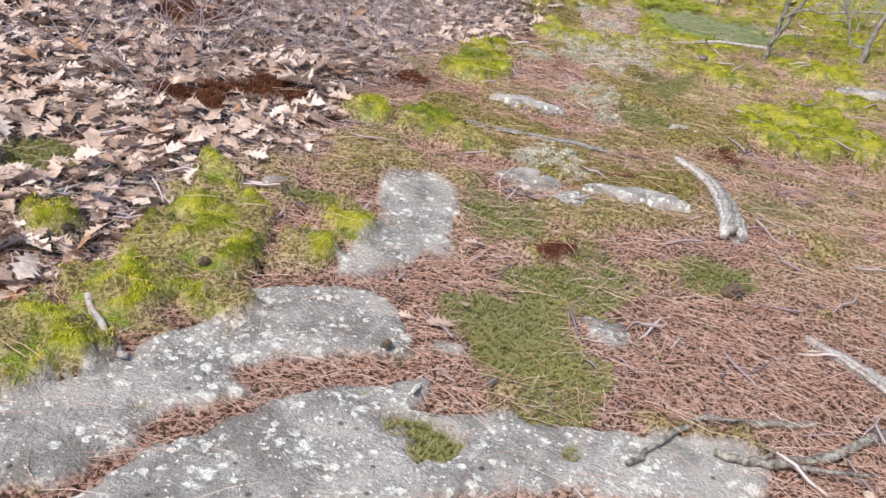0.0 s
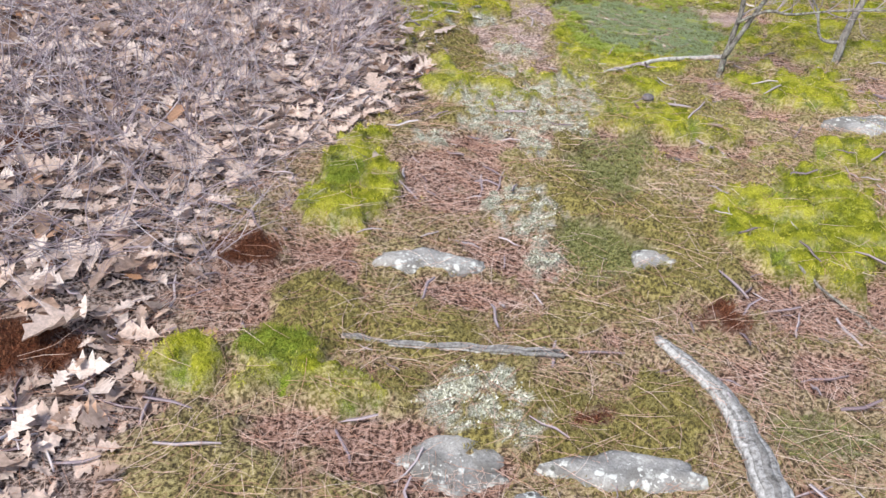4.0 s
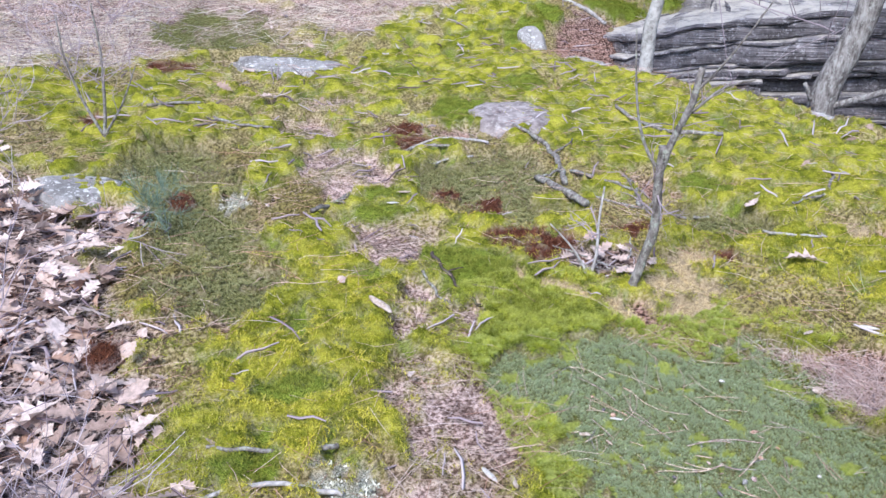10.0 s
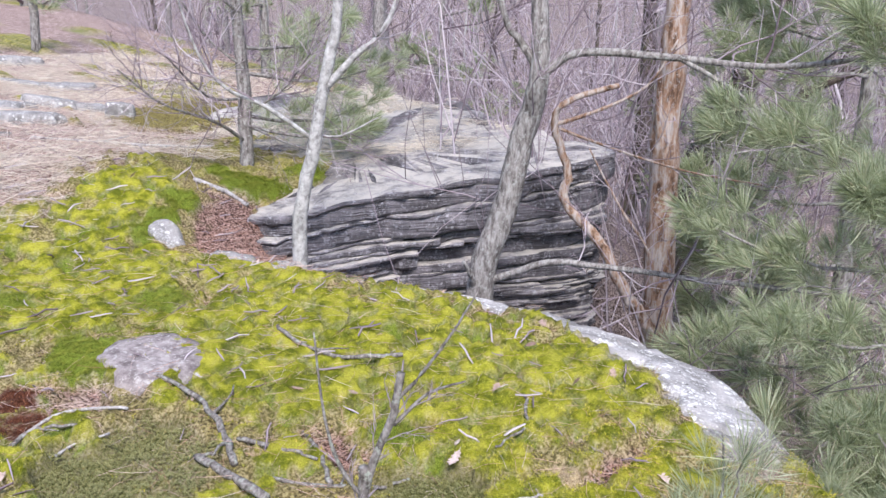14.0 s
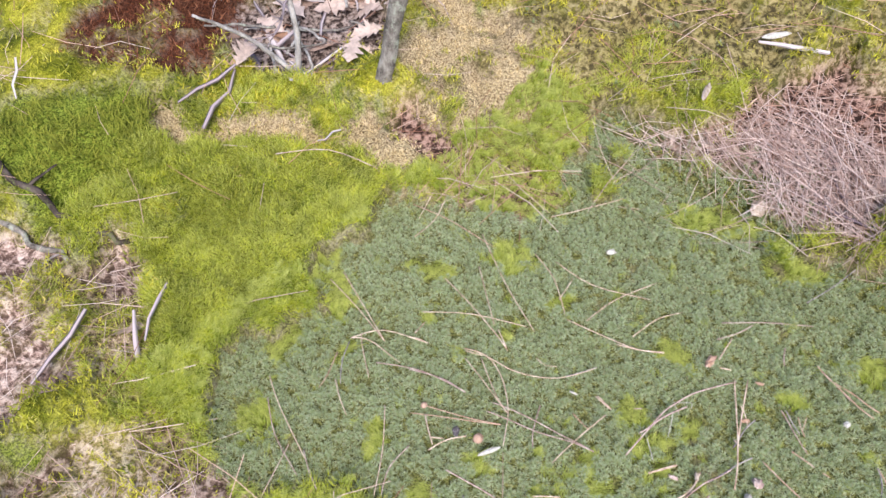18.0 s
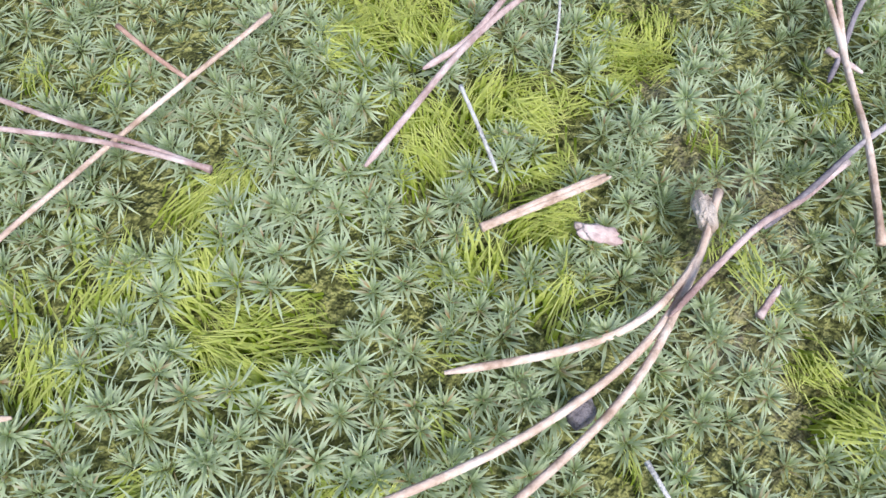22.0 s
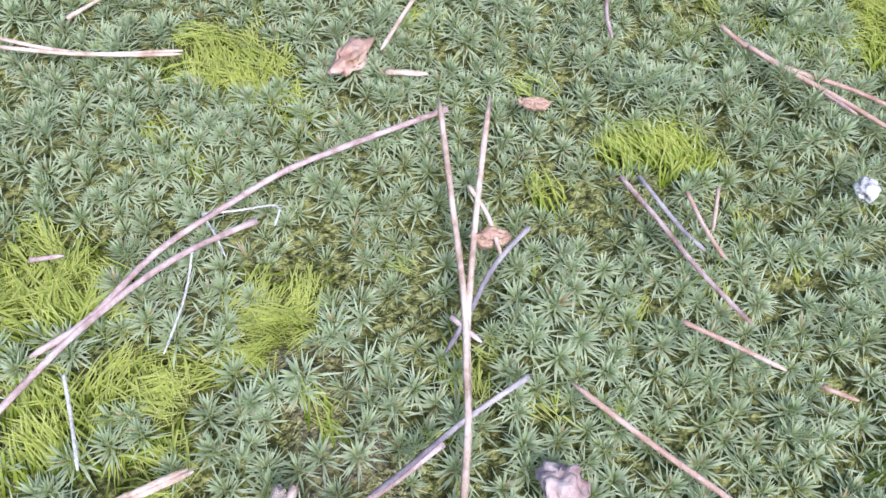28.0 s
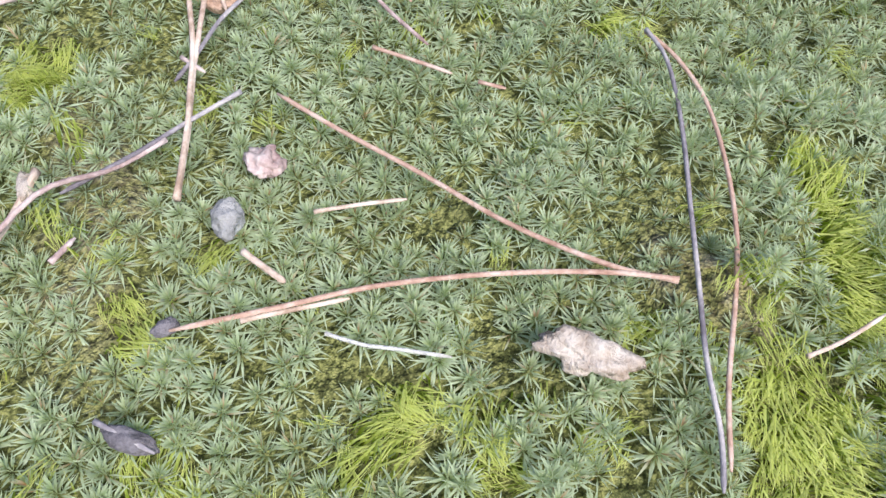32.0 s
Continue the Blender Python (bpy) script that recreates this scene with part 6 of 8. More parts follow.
# ---- fallen oak leaves ----
def oak_leaf(r):
    """A dry lobed leaf along +y, one unit long: a folded, curled blade and its stalk."""
    s = np.array([-0.18, 0.0, 0.1, 0.2, 0.27, 0.4, 0.47, 0.61, 0.68, 0.8, 0.86, 1.0])
    w = np.array([0.008, 0.016, 0.12, 0.3, 0.17, 0.42, 0.2, 0.47, 0.22, 0.33, 0.17, 0.012]) * r.uniform(0.5, 0.85)
    fwd = np.where(w > 0.24, r.uniform(0.02, 0.07), 0.0)
    rows = []
    curl, bend, twist, cup = r.normal(0.2, 0.45), r.normal(0.2, 0.5), r.normal(0, 0.5), r.uniform(-0.1, 0.4)
    for side in (-1, 0, 1):
        ww = w * (1 + r.normal(0, 0.15, len(w))) * abs(side) * np.sign(side)
        x, y = ww, s + fwd * abs(side)
        z = curl * np.abs(x) ** 1.4 + bend * 0.5 * (y - 0.5) ** 2 + twist * x * (y - 0.4) + cup * np.abs(x) * 0.5 + r.normal(0, 0.012, len(w))
        rows.append(np.stack([x, y, z], 1))
    v = np.concatenate(rows)
    n, k = len(s), np.arange(len(s) - 1)
    f = np.concatenate([np.stack([j * n + k, j * n + k + 1, (j + 1) * n + k + 1, (j + 1) * n + k], 1) for j in range(2)])
    v[:, 1] -= 0.4
    return v, f, np.zeros(len(v))


r = np.random.default_rng(91)
leaves = [oak_leaf(r) for _ in range(10)]
place, r = strewn(56000, (-2.6, 3.6, -0.2, 9.5), lambda w, x, y: 0.75 * w["litter"] * ss(-0.5, 1.2, y + 1.5 * (x < -1)) + 0.004 * (w["duff"] + w["bright"] * 0.6) + 0.006 * w["straw"], 92)
n = len(place)
place[:, 2] += np.abs(r.normal(0.012, 0.016, n))
rot = turns(r.uniform(0, 6.3, n), r.normal(0, 0.3, n), r.normal(0, 0.35, n))
size = 0.04 + 0.085 * r.uniform(0, 1, n) ** 1.6 * np.where(cover(place[:, 0], place[:, 1])["litter"] > 0.5, 1, 0.5) * np.where(place[:, 0] > 0.9, 0.45, 1)
pick = r.integers(0, 10, n)
own = np.argsort(np.hypot(place[:, 0] - 0.1, place[:, 1] - 3.4))[:240]
rest = np.setdiff1d(np.arange(n), own)
v, f, u = many(leaves, pick[rest], rot[rest], size[rest], place[rest])
tagged(mesh_object("oak_leaf_litter", v, f, M_LEAF, None, True), "dry curled tan oak leaves heaped under the shrubs", "leaves", kind="stuff")
leaf_data = []
for v, f, u in leaves:
    ob = mesh_object("oak_leaf", v, f, M_LEAF)
    leaf_data.append(ob.data)
    bpy.data.objects.remove(ob)
for i in own:
    ob = tagged(new("oak_leaf", leaf_data[pick[i]]), "dry curled tan oak leaf with pointed lobes", "leaf", "fallen oak leaves")
    ob.matrix_world = Matrix.LocRotScale(place[i].tolist(), Matrix(rot[i].tolist()).to_euler(), Vector((1, 1, 1)) * float(size[i]))
for i, (x, y, sz, yaw, lab) in enumerate([(0.61, 4.6, 0.13, 2.0, "bleached white oak leaf on dark moss"), (0.2, 4.5, 0.14, 0.8, "bleached oak leaf with pointed lobes"), (-0.55, 2.35, 0.2, 2.6, "large pale curled oak leaf"),
                                        (-0.62, 2.9, 0.18, 1.0, "large pale oak leaf with round holes"), (0.95, 8.0, 0.12, 0.4, "curled brown oak leaf on a rock"), (1.02, 7.55, 0.12, 1.6, "curled brown oak leaf on moss"), (2.45, 5.85, 0.08, 2.0, "curled pale leaf on moss"),
                                        (2.34, 5.42, 0.11, 1.1, "torn tan oak leaf on moss"), (0.15, 1.42, 0.06, 1.8, "small pink dry leaf on needles"), (1.72, 5.6, 0.065, 0.3, "brown oak leaf at the sapling's foot"),
                                        (1.8, 5.56, 0.065, 2.2, "tan oak leaf at the sapling's foot"), (1.86, 5.7, 0.065, 4.0, "pale oak leaf at the sapling's foot"), (1.66, 5.66, 0.065, 5.2, "pale oak leaf at the sapling's foot"), (1.76, 5.74, 0.065, 3.3, "pale oak leaf at the sapling's foot")]):
    ob = tagged(new("oak_leaf", leaf_data[i % 10]), lab, "leaf", "fallen oak leaves")
    ob.matrix_world = Matrix.LocRotScale(at_ground(x, y, 0.018)[0].tolist(), Euler((0.15 * (i % 3 - 1), 0.1, yaw)), Vector((1, 1, 1)) * sz)


place, r = strewn(17000, (-7, -2.3, -1.5, 13), lambda w, x, y: w["litter"] * 0.6 * ss(-7, -3, x), 94)
n = len(place)
v, f, u = many(leaves, r.integers(0, 10, n), turns(r.uniform(0, 6.3, n), r.normal(0, 0.15, n), r.normal(0, 0.2, n)), r.uniform(0.09, 0.17, n), place + np.array([0, 0, 0.012]))
tagged(mesh_object("oak_leaf_litter", v, f, M_LEAF, None, True), "dry tan oak leaves scattered under the far shrubs", "leaves", kind="stuff")


# ---- moss ----
def rosette(r, leaves=40, size=1.0):
    """A star of a haircap moss seen from above: narrow leaves in whorls, steeper towards the middle."""
    v, f, u = [], [], []
    for k in range(leaves):
        t = (k + 0.5) / leaves
        a = k * 2.399 + r.normal(0, 0.15)
        e = radians(-12 + 84 * t**0.75) + r.normal(0, 0.14)
        ln = size * (1.0 - 0.3 * t) * r.uniform(0.85, 1.12)
        d, s, up = np.array([math.cos(a), math.sin(a), 0]), np.array([-math.sin(a), math.cos(a), 0]), np.array([0, 0, 1.0])
        z0 = up * (0.7 * t - 0.5)
        w = 0.043 * size

        def on(q, h):
            return z0 + d * ln * q * math.cos(e) + up * (ln * (q * math.sin(e)) - h * q * q * 0.12)
        b = len(v)
        v += [on(0.06, 0), on(0.45, 1) + s * w, on(0.45, 1) - s * w, on(1.0, 1)]
        u += [0.0, 0.85 - 0.5 * t, 0.85 - 0.5 * t, 1.0 - 0.3 * t]
        f += [(b, b + 1, b + 2), (b + 2, b + 1, b + 3)]
    return np.array(v), np.array(f), np.array(u)


def star_far(r):
    """A plainer star of twelve single-blade leaves."""
    v, f, u = [], [], []
    for k in range(12):
        a, e = k * 2.399 + r.normal(0, 0.2), radians(10 + 60 * k / 12)
        d, s = np.array([math.cos(a) * math.cos(e), math.sin(a) * math.cos(e), math.sin(e)]), np.array([-math.sin(a), math.cos(a), 0])
        b = len(v)
        v += [d * 0.05 - s * 0.1, d * 0.05 + s * 0.1, d * r.uniform(0.8, 1.1)]
        u += [0.0, 0.0, 1.0]
        f.append((b, b + 1, b + 2))
    return np.array(v), np.array(f), np.array(u)


def tuft(r, blades, length, spread, width, bent=True):
    """A tuft of soft blades swept one way."""
    v, f, u = [], [], []
    sweep = 0.0
    for k in range(blades):
        a = sweep + r.normal(0, 0.35 if bent else 1.2)
        d, s = np.array([math.cos(a), math.sin(a), 0]), np.array([-math.sin(a), math.cos(a), 0])
        root = np.array([r.normal(0, spread), r.normal(0, spread), -0.1 * length])
        ln = length * r.uniform(0.7, 1.2)
        lean = r.uniform(0.25, 0.9)
        m, t = root + d * ln * 0.4 * lean + np.array([0, 0, ln * 0.6]), root + d * ln * (0.6 + 0.5 * lean) + np.array([0, 0, ln * (0.95 - 0.4 * lean)])
        if bent:
            m = root * 0.8 + np.array([0.3 * ln, 0, 0.5 * ln]) + r.normal(0, 0.06, 3)
            t = root * 0.3 + np.array([0.95 * ln, 0, 0.42 * ln]) + r.normal(0, 0.1, 3)
        b = len(v)
        if bent:
            v += [root - s * width, root + s * width, m + s * width * 0.8, m - s * width * 0.8, t]
            u += [0, 0, 0.5, 0.5, 1]
            f += [(b, b + 1, b + 2), (b, b + 2, b + 3), (b + 3, b + 2, b + 4)]
        else:
            v += [root - s * width, root + s * width, t]
            u += [0, 0, 1]
            f += [(b, b + 1, b + 2)]
    return np.array(v), np.array(f), np.array(u, float)


CLOSE = (1.22, 2.0, 4.38, 5.34)


def is_gap(x, y):
    """Where broom moss shows between the haircap stars."""
    out = fbm(x * 26, y * 26, 131, 3) + 0.3 * (fbm(x * 6, y * 6, 137, 2) - 0.5) > 0.8
    wob = 0.7 * (fbm(x * 60, y * 60, 141, 2) - 0.5) + 1.1 * (fbm(x * 140, y * 140, 143, 2) - 0.5)
    for cx, cy, rx, ry, turn in GAPS:
        c, s = math.cos(radians(turn)), math.sin(radians(turn))
        u, v = ((x - cx) * c + (y - cy) * s) / rx, ((y - cy) * c - (x - cx) * s) / ry
        out = out | (np.sqrt(u * u + v * v) + wob < (0.95 if max(rx, ry) > 0.018 else 0.74))
    return out


def close_up(x, y):
    return (x > CLOSE[0]) & (x < CLOSE[1]) & (y > CLOSE[2]) & (y < CLOSE[3])


r = np.random.default_rng(201)
step = 0.0083
hx, hy = (a.ravel() for a in np.meshgrid(np.arange(CLOSE[0], CLOSE[1], step), np.arange(CLOSE[2], CLOSE[3], step)))
hx, hy = hx + r.normal(0, step * 0.3, len(hx)), hy + r.normal(0, step * 0.3, len(hx))
w = cover(hx, hy)
keep = (r.uniform(0, 1, len(hx)) < w["haircap"] ** 1.5) & ~is_gap(hx, hy) & (r.uniform(0, 1, len(hx)) > 0.03)
hx, hy = hx[keep], hy[keep]
hz = height(hx, hy)
n = len(hx)
stars = [rosette(r) for _ in range(9)]
rot = turns(r.uniform(0, 6.3, n), r.normal(0, 0.22, n), r.normal(0, 0.22, n))
v, f, u = many(stars, r.integers(0, 9, n), rot, r.uniform(0.0072, 0.0102, n), np.stack([hx, hy, hz + 0.008 + 0.024 * (fbm(hx * 34, hy * 34, 91, 2) - 0.5)], 1))
tagged(mesh_object("haircap_moss", v, f, M_HAIR, None, False, u), "carpet of blue green star-shaped haircap moss", "moss", kind="stuff")

place, r = strewn(34000, (CLOSE[0], CLOSE[1], CLOSE[2], CLOSE[3]), lambda w, x, y: np.where(is_gap(x, y) & (w["haircap"] > 0.3), 1.0, np.where(w["haircap"] < 0.5, 0.5, 0.015)), 202)
n = len(place)
blades = [tuft(r, 18, 1.0, 0.34, 0.03) for _ in range(6)]
flow = 12 * fbm(place[:, 0] * 9, place[:, 1] * 9, 171, 2) + r.normal(0, 0.45, n)
v, f, u = many(blades, r.integers(0, 6, n), turns(flow, r.normal(0.1, 0.2, n), r.normal(0, 0.2, n)), r.uniform(0.008, 0.0155, n), place)
tagged(mesh_object("broom_moss", v, f, M_BLADE, None, False, u), "yellow green broom moss with swept fine blades", "moss", kind="stuff")

place, r = strewn_in([(1.45, 5.38, 0.2, 0.2, 0), (1.33, 5.15, 0.1, 0.25, 0), (1.98, 4.92, 0.16, 0.26, 0), (1.75, 5.25, 0.2, 0.1, 0)], 40000, lambda w, x, y: (w["green"] + w["bright"] + 0.4 * w["olive"] + 0.1 * w["haircap"]) * ~(close_up(x, y) & (w["haircap"] > 0.5)), 212)
n = len(place)
flow = 12 * fbm(place[:, 0] * 7, place[:, 1] * 7, 173, 2) + r.normal(0, 0.5, n)
short = [tuft(r, 12, 1.0, 0.5, 0.05, False) for _ in range(6)]
v, f, u = many(short, r.integers(0, 6, n), turns(flow, r.normal(0.1, 0.25, n), r.normal(0, 0.25, n)), r.uniform(0.007, 0.014, n), place)
tagged(mesh_object("broom_moss", v, f, M_FRINGE, None, False, u), "lush yellow green broom moss fringing the haircap carpet", "moss", kind="stuff")

place, r = strewn_in(HAIRCAP, 8500, lambda w, x, y: w["haircap"] * ~((x > 1.2) & (x < 2.15) & (y > 4.3) & (y < 5.6)), 203)
n = len(place)
stars = [tuple(a) for a in (star_far(r) for _ in range(6))]
v, f, u = many(stars, r.integers(0, 5, n), turns(r.uniform(0, 6.3, n), r.normal(0, 0.25, n), r.normal(0, 0.25, n)), r.uniform(0.0075, 0.0115, n), place + np.array([0, 0, 0.005]))
tagged(mesh_object("haircap_moss", v, f, M_HAIR_FAR, None, False, u), "dark green haircap moss cushions", "moss", kind="stuff")
place, r = strewn_in([(1.7, 4.97, 0.45, 0.55, 0)], 12000, lambda w, x, y: w["haircap"] * ~close_up(x, y), 213)
n = len(place)
v, f, u = many(stars, r.integers(0, 6, n), turns(r.uniform(0, 6.3, n), r.normal(0, 0.25, n), r.normal(0, 0.25, n)), r.uniform(0.007, 0.01, n), place + np.array([0, 0, 0.006]))
tagged(mesh_object("haircap_moss", v, f, M_HAIR, None, False, u), "blue green haircap moss round the carpet's edge", "moss", kind="stuff")

for name, key, mat, table, dense, size, seed, lab in (
        ("feather_moss", "bright", M_TUFT, None, 330000, (0.008, 0.014), 204, "bright yellow green moss in soft hummocks"), ("feather_moss", "bright", M_TUFT, [(1.5, 5.5, 0.8, 0.75, 0), (0.8, 5.6, 0.35, 0.6, 0), (2.3, 5.4, 0.5, 0.5, 0)], 9000, (0.006, 0.012), 214, "bright yellow green moss beside the path"),
        ("olive_moss", "olive", M_OLIVE, None, 90000, (0.009, 0.016), 205, "olive brown moss between stones"),
        # the first of these also fills the creases, deepening the shade painted there
        ("broom_moss", "green", M_GREEN, None, 90000, (0.009, 0.016), 215, "deep green broom moss, also painting the shade between bright hummocks"), ("broom_moss", "green", M_GREEN, GREEN, 12000, (0.009, 0.017), 216, "deep green broom moss cushions beside the path"),
        ("rust_moss", "rust", M_RUST, RUST, 9000, (0.01, 0.02), 206, "dark rust red dying moss"), ("tan_moss", "tan", M_TANM, TAN, 16000, (0.005, 0.009), 207, "dead straw coloured moss"),
        ("reindeer_lichen", "lichen", M_LICHEN, LICHEN, 4500, (0.007, 0.015), 208, "pale grey green reindeer lichen tufts"), ("olive_moss", "olive", M_OLIVE, OLIVE, 6000, (0.009, 0.015), 209, "olive brown moss cushions")):
    def share(w, x, y):
        return w[key] * ~close_up(x, y) * (1 - (0.8 * ss(5.5, 6.2, y) if key == "bright" else 0.6 * ss(6.8, 9, y) * (key != "green")))
    place, r = strewn_in(table, dense, share, seed) if table else strewn(dense, (-1.3, 3.7, 0.3, 9.2), share, seed)
    n = len(place)
    kinds = [tuft(r, 12, 0.5, 0.75, 0.22, False) if key == "lichen" else tuft(r, 6, 0.9, 0.5, 0.085, False) for _ in range(5)]
    v, f, u = many(kinds, r.integers(0, 5, n), turns(r.uniform(0, 6.3, n), r.normal(0, 0.2, n), r.normal(0, 0.2, n)), r.uniform(*size, n), place)
    tagged(mesh_object(name, v, f, mat, None, False, u), lab, "moss" if key != "lichen" else "lichen", kind="stuff")


# ---- fallen pine needles ----
def needle_template(r, bow):
    """A dry needle along y, one unit long."""
    t = np.linspace(-0.5, 0.5, 3)
    pts = np.stack([bow * (0.25 - t * t), t, 0.05 * np.sin(3 * t + r.uniform(0, 3))], 1)
    return (*strand(pts, np.array([0.0046, 0.0054, 0.0032])), np.zeros(9))


r = np.random.default_rng(301)
kinds = [needle_template(r, b) for b in (-0.35, -0.15, 0.0, 0.12, 0.25, 0.5)]
for name, mat, count, box, seed, weight, lab in (
        ("pine_needles", M_NEEDLE, 120000, (-1.3, 3.3, -0.2, 8.2), 302, lambda w, x, y: (0.95 * w["duff"] + (0.07 + 0.12 * ss(5.2, 6, y)) * w["bright"] + 0.3 * w["olive"] + 0.04 * w["green"] + 0.05 * w["haircap"] * ~close_up(x, y) + 0.22 * w["litter"] + 0.3 * w["lichen"] + 0.05 * w["rust"] + 0.05 * w["rock"] * (x < 1.5)) * (1 - 0.55 * ss(4, 6.5, y)), "fallen red brown pine needles"),
        ("bleached_needles", M_STRAW, 110000, (-1.0, 5.4, 2.5, 14), 303, lambda w, x, y: 0.85 * w["straw"] + (0.5 * w["duff"] + 0.05 * w["bright"] + 0.05 * w["haircap"] * ~close_up(x, y)) * ss(3, 5, y) + 0.02 * w["rock"] + 0.2 * (np.hypot(x - 1.42, y - 4.9) < 0.07) + 0.5 * (np.hypot(x - 2.05, y - 5.05) < 0.17), "bleached dry needles and grass on the path")):
    place, r = strewn(count, box, weight, seed)
    n = len(place)
    place[:, 2] += np.abs(r.normal(0.008, 0.007, n)) + 0.003
    yaw = 9 * fbm(place[:, 0] * 1.6, place[:, 1] * 1.6, 311, 2) + r.normal(0, 1.1, n)
    v, f, u = many(kinds, r.integers(0, 6, n), turns(yaw, r.normal(0, 0.09, n), r.uniform(0, 6, n)), r.uniform(0.06, 0.14, n), place)
    tagged(mesh_object(name, v, f, mat, None, True), lab, "pine needles", kind="stuff")
place, r = strewn_in(PILES, 6500, lambda w, x, y: w["straw"], 308)
n = len(place)
place[:, 2] += np.abs(r.normal(0.01, 0.008, n)) + 0.004
v, f, u = many(kinds, r.integers(0, 6, n), turns(r.normal(2.5, 0.7, n), r.normal(0, 0.09, n), r.uniform(0, 6, n)), r.uniform(0.08, 0.15, n), place)
tagged(mesh_object("bleached_needles", v, f, M_STRAW), "heap of dry pinkish needles on the moss", "pine needles", kind="stuff")
place, r = strewn(95000, (-1.5, 5.5, 7.8, 15), lambda w, x, y: w["straw"] * (x < np.interp(y, RIM_Y, RIM_X)) * (0.3 + 0.7 * ss(0.45, 0.55, fbm(x * 2, y * 2, 97))), 306)
n = len(place)
v, f, u = many(kinds, r.integers(0, 6, n), turns(r.uniform(0, 6.3, n), r.normal(0.1, 0.18, n), r.uniform(0, 6, n)), r.uniform(0.12, 0.26, n), place + np.array([0, 0, 0.012]))
tagged(mesh_object("dry_grass", v, f, M_GRASS), "bleached dry grass and needles on the slope", "dry grass", kind="stuff")
r = np.random.default_rng(307)
bx, by = r.uniform(3.2, 5.3, 12000), r.uniform(8.0, 10.2, 12000)
keep = (by > 9.0 - 0.36 * (bx - 3.0)) & (fbm(bx * 3, by * 3, 55) + r.normal(0, 0.07, 12000) > 0.46)
bx, by = bx[keep], by[keep]
n = len(bx)
v, f, u = many(kinds, r.integers(0, 6, n), turns(r.uniform(0, 6.3, n), r.normal(0, 0.1, n), r.uniform(0, 6, n)), r.uniform(0.08, 0.2, n), np.stack([bx, by, boulder_top(bx, by) + 0.012], 1))
tagged(mesh_object("bleached_needles", v, f, M_GRASS), "bleached needles on top of the boulder", "pine needles", kind="stuff")
place, r = strewn(2600, (2.6, 3.5, 7.6, 8.7), lambda w, x, y: (x > np.interp(y, RIM_Y, RIM_X) - 0.05) * 1.0, 304)
n = len(place)
v, f, u = many(kinds, r.integers(0, 6, n), turns(r.uniform(0, 6.3, n), r.normal(0, 0.15, n), r.uniform(0, 6, n)), r.uniform(0.06, 0.12, n), place + np.array([0, 0, 0.012]))
tagged(mesh_object("pine_needles", v, f, M_NEEDLE), "rusty pine needles heaped in the gully head", "pine needles", kind="stuff")


r = np.random.default_rng(401)
bits = []
for _ in range(8):
    t = np.linspace(-0.5, 0.5, 4)
    bits.append((*strand(np.stack([r.normal(0, 0.05, 4), t, r.normal(0, 0.03, 4)], 1), np.array([0.03, 0.04, 0.035, 0.02])), np.zeros(12)))
place, r = strewn(26000, (-1.6, 3.3, 0.2, 10), lambda w, x, y: (0.3 * w["litter"] + 0.12 * w["duff"] + (0.05 + 0.06 * ss(5.2, 6, y)) * w["bright"] + 0.1 * w["straw"] + 0.06 * w["lichen"]) * ~close_up(x, y), 402)
n = len(place)
v, f, u = many(bits, r.integers(0, 8, n), turns(r.uniform(0, 6.3, n), r.normal(0, 0.25, n), r.uniform(0, 6, n)), r.uniform(0.03, 0.14, n), place + np.array([0, 0, 0.014]))
tagged(mesh_object("twig_litter", v, f, M_TWIG), "broken grey twigs strewn on the ground", "twigs", kind="stuff")


# ---- single needles, chips and pebbles on the haircap carpet ----
def on_moss(pts, lift=0.018):
    p = np.array(pts, float)
    return np.stack([p[:, 0], p[:, 1], height(p[:, 0], p[:, 1]) + lift], 1)


def bundle(name, strands, label, mats, r0=0.0009):
    """Needles that hang together at one end, each a strand of (x, y) points."""
    base = on_moss(strands[0][:1])[0]
    ob = tagged(empty(name, base), label, "pine needle", "needles on the moss")
    for k, s in enumerate(strands):
        line = smooth_line(on_moss(s, 0.018 + 0.0008 * k), 4, 0.0)
        line[:, 2] = np.convolve(np.pad(line[:, 2], 2, "edge"), np.ones(5) / 5, "valid")
        rad = np.full(len(line), r0)
        rad[0], rad[-1] = r0 * 1.25, r0 * 0.45
        v, f = tube(line, rad, 6)
        mesh_object("needle", v - base, f, mats[k % len(mats)], ob)
    return ob


M_TANN = bark_material("tan_needle", [(0.3, (0.36, 0.25, 0.18)), (0.5, (0.6, 0.46, 0.36)), (0.7, (0.76, 0.64, 0.53))], 90, 1.0, None, 0.3)
M_REDN = bark_material("russet_needle", [(0.3, (0.36, 0.21, 0.15)), (0.5, (0.5, 0.33, 0.25)), (0.7, (0.63, 0.49, 0.4))], 120, 1.0, None, 0.3)
M_GREYN = bark_material("grey_needle", [(0.3, (0.14, 0.12, 0.13)), (0.5, (0.3, 0.27, 0.28)), (0.7, (0.52, 0.47, 0.44))], 60, 1.0, None, 0.3)
M_PINKN = bark_material("pinkish_needle", [(0.3, (0.26, 0.17, 0.15)), (0.5, (0.46, 0.34, 0.31)), (0.7, (0.64, 0.53, 0.48))], 90, 1.0, None, 0.3)
TANS, REDS, GREYS, PINKS = [M_TANN], [M_REDN], [M_GREYN, M_TANN], [M_PINKN]
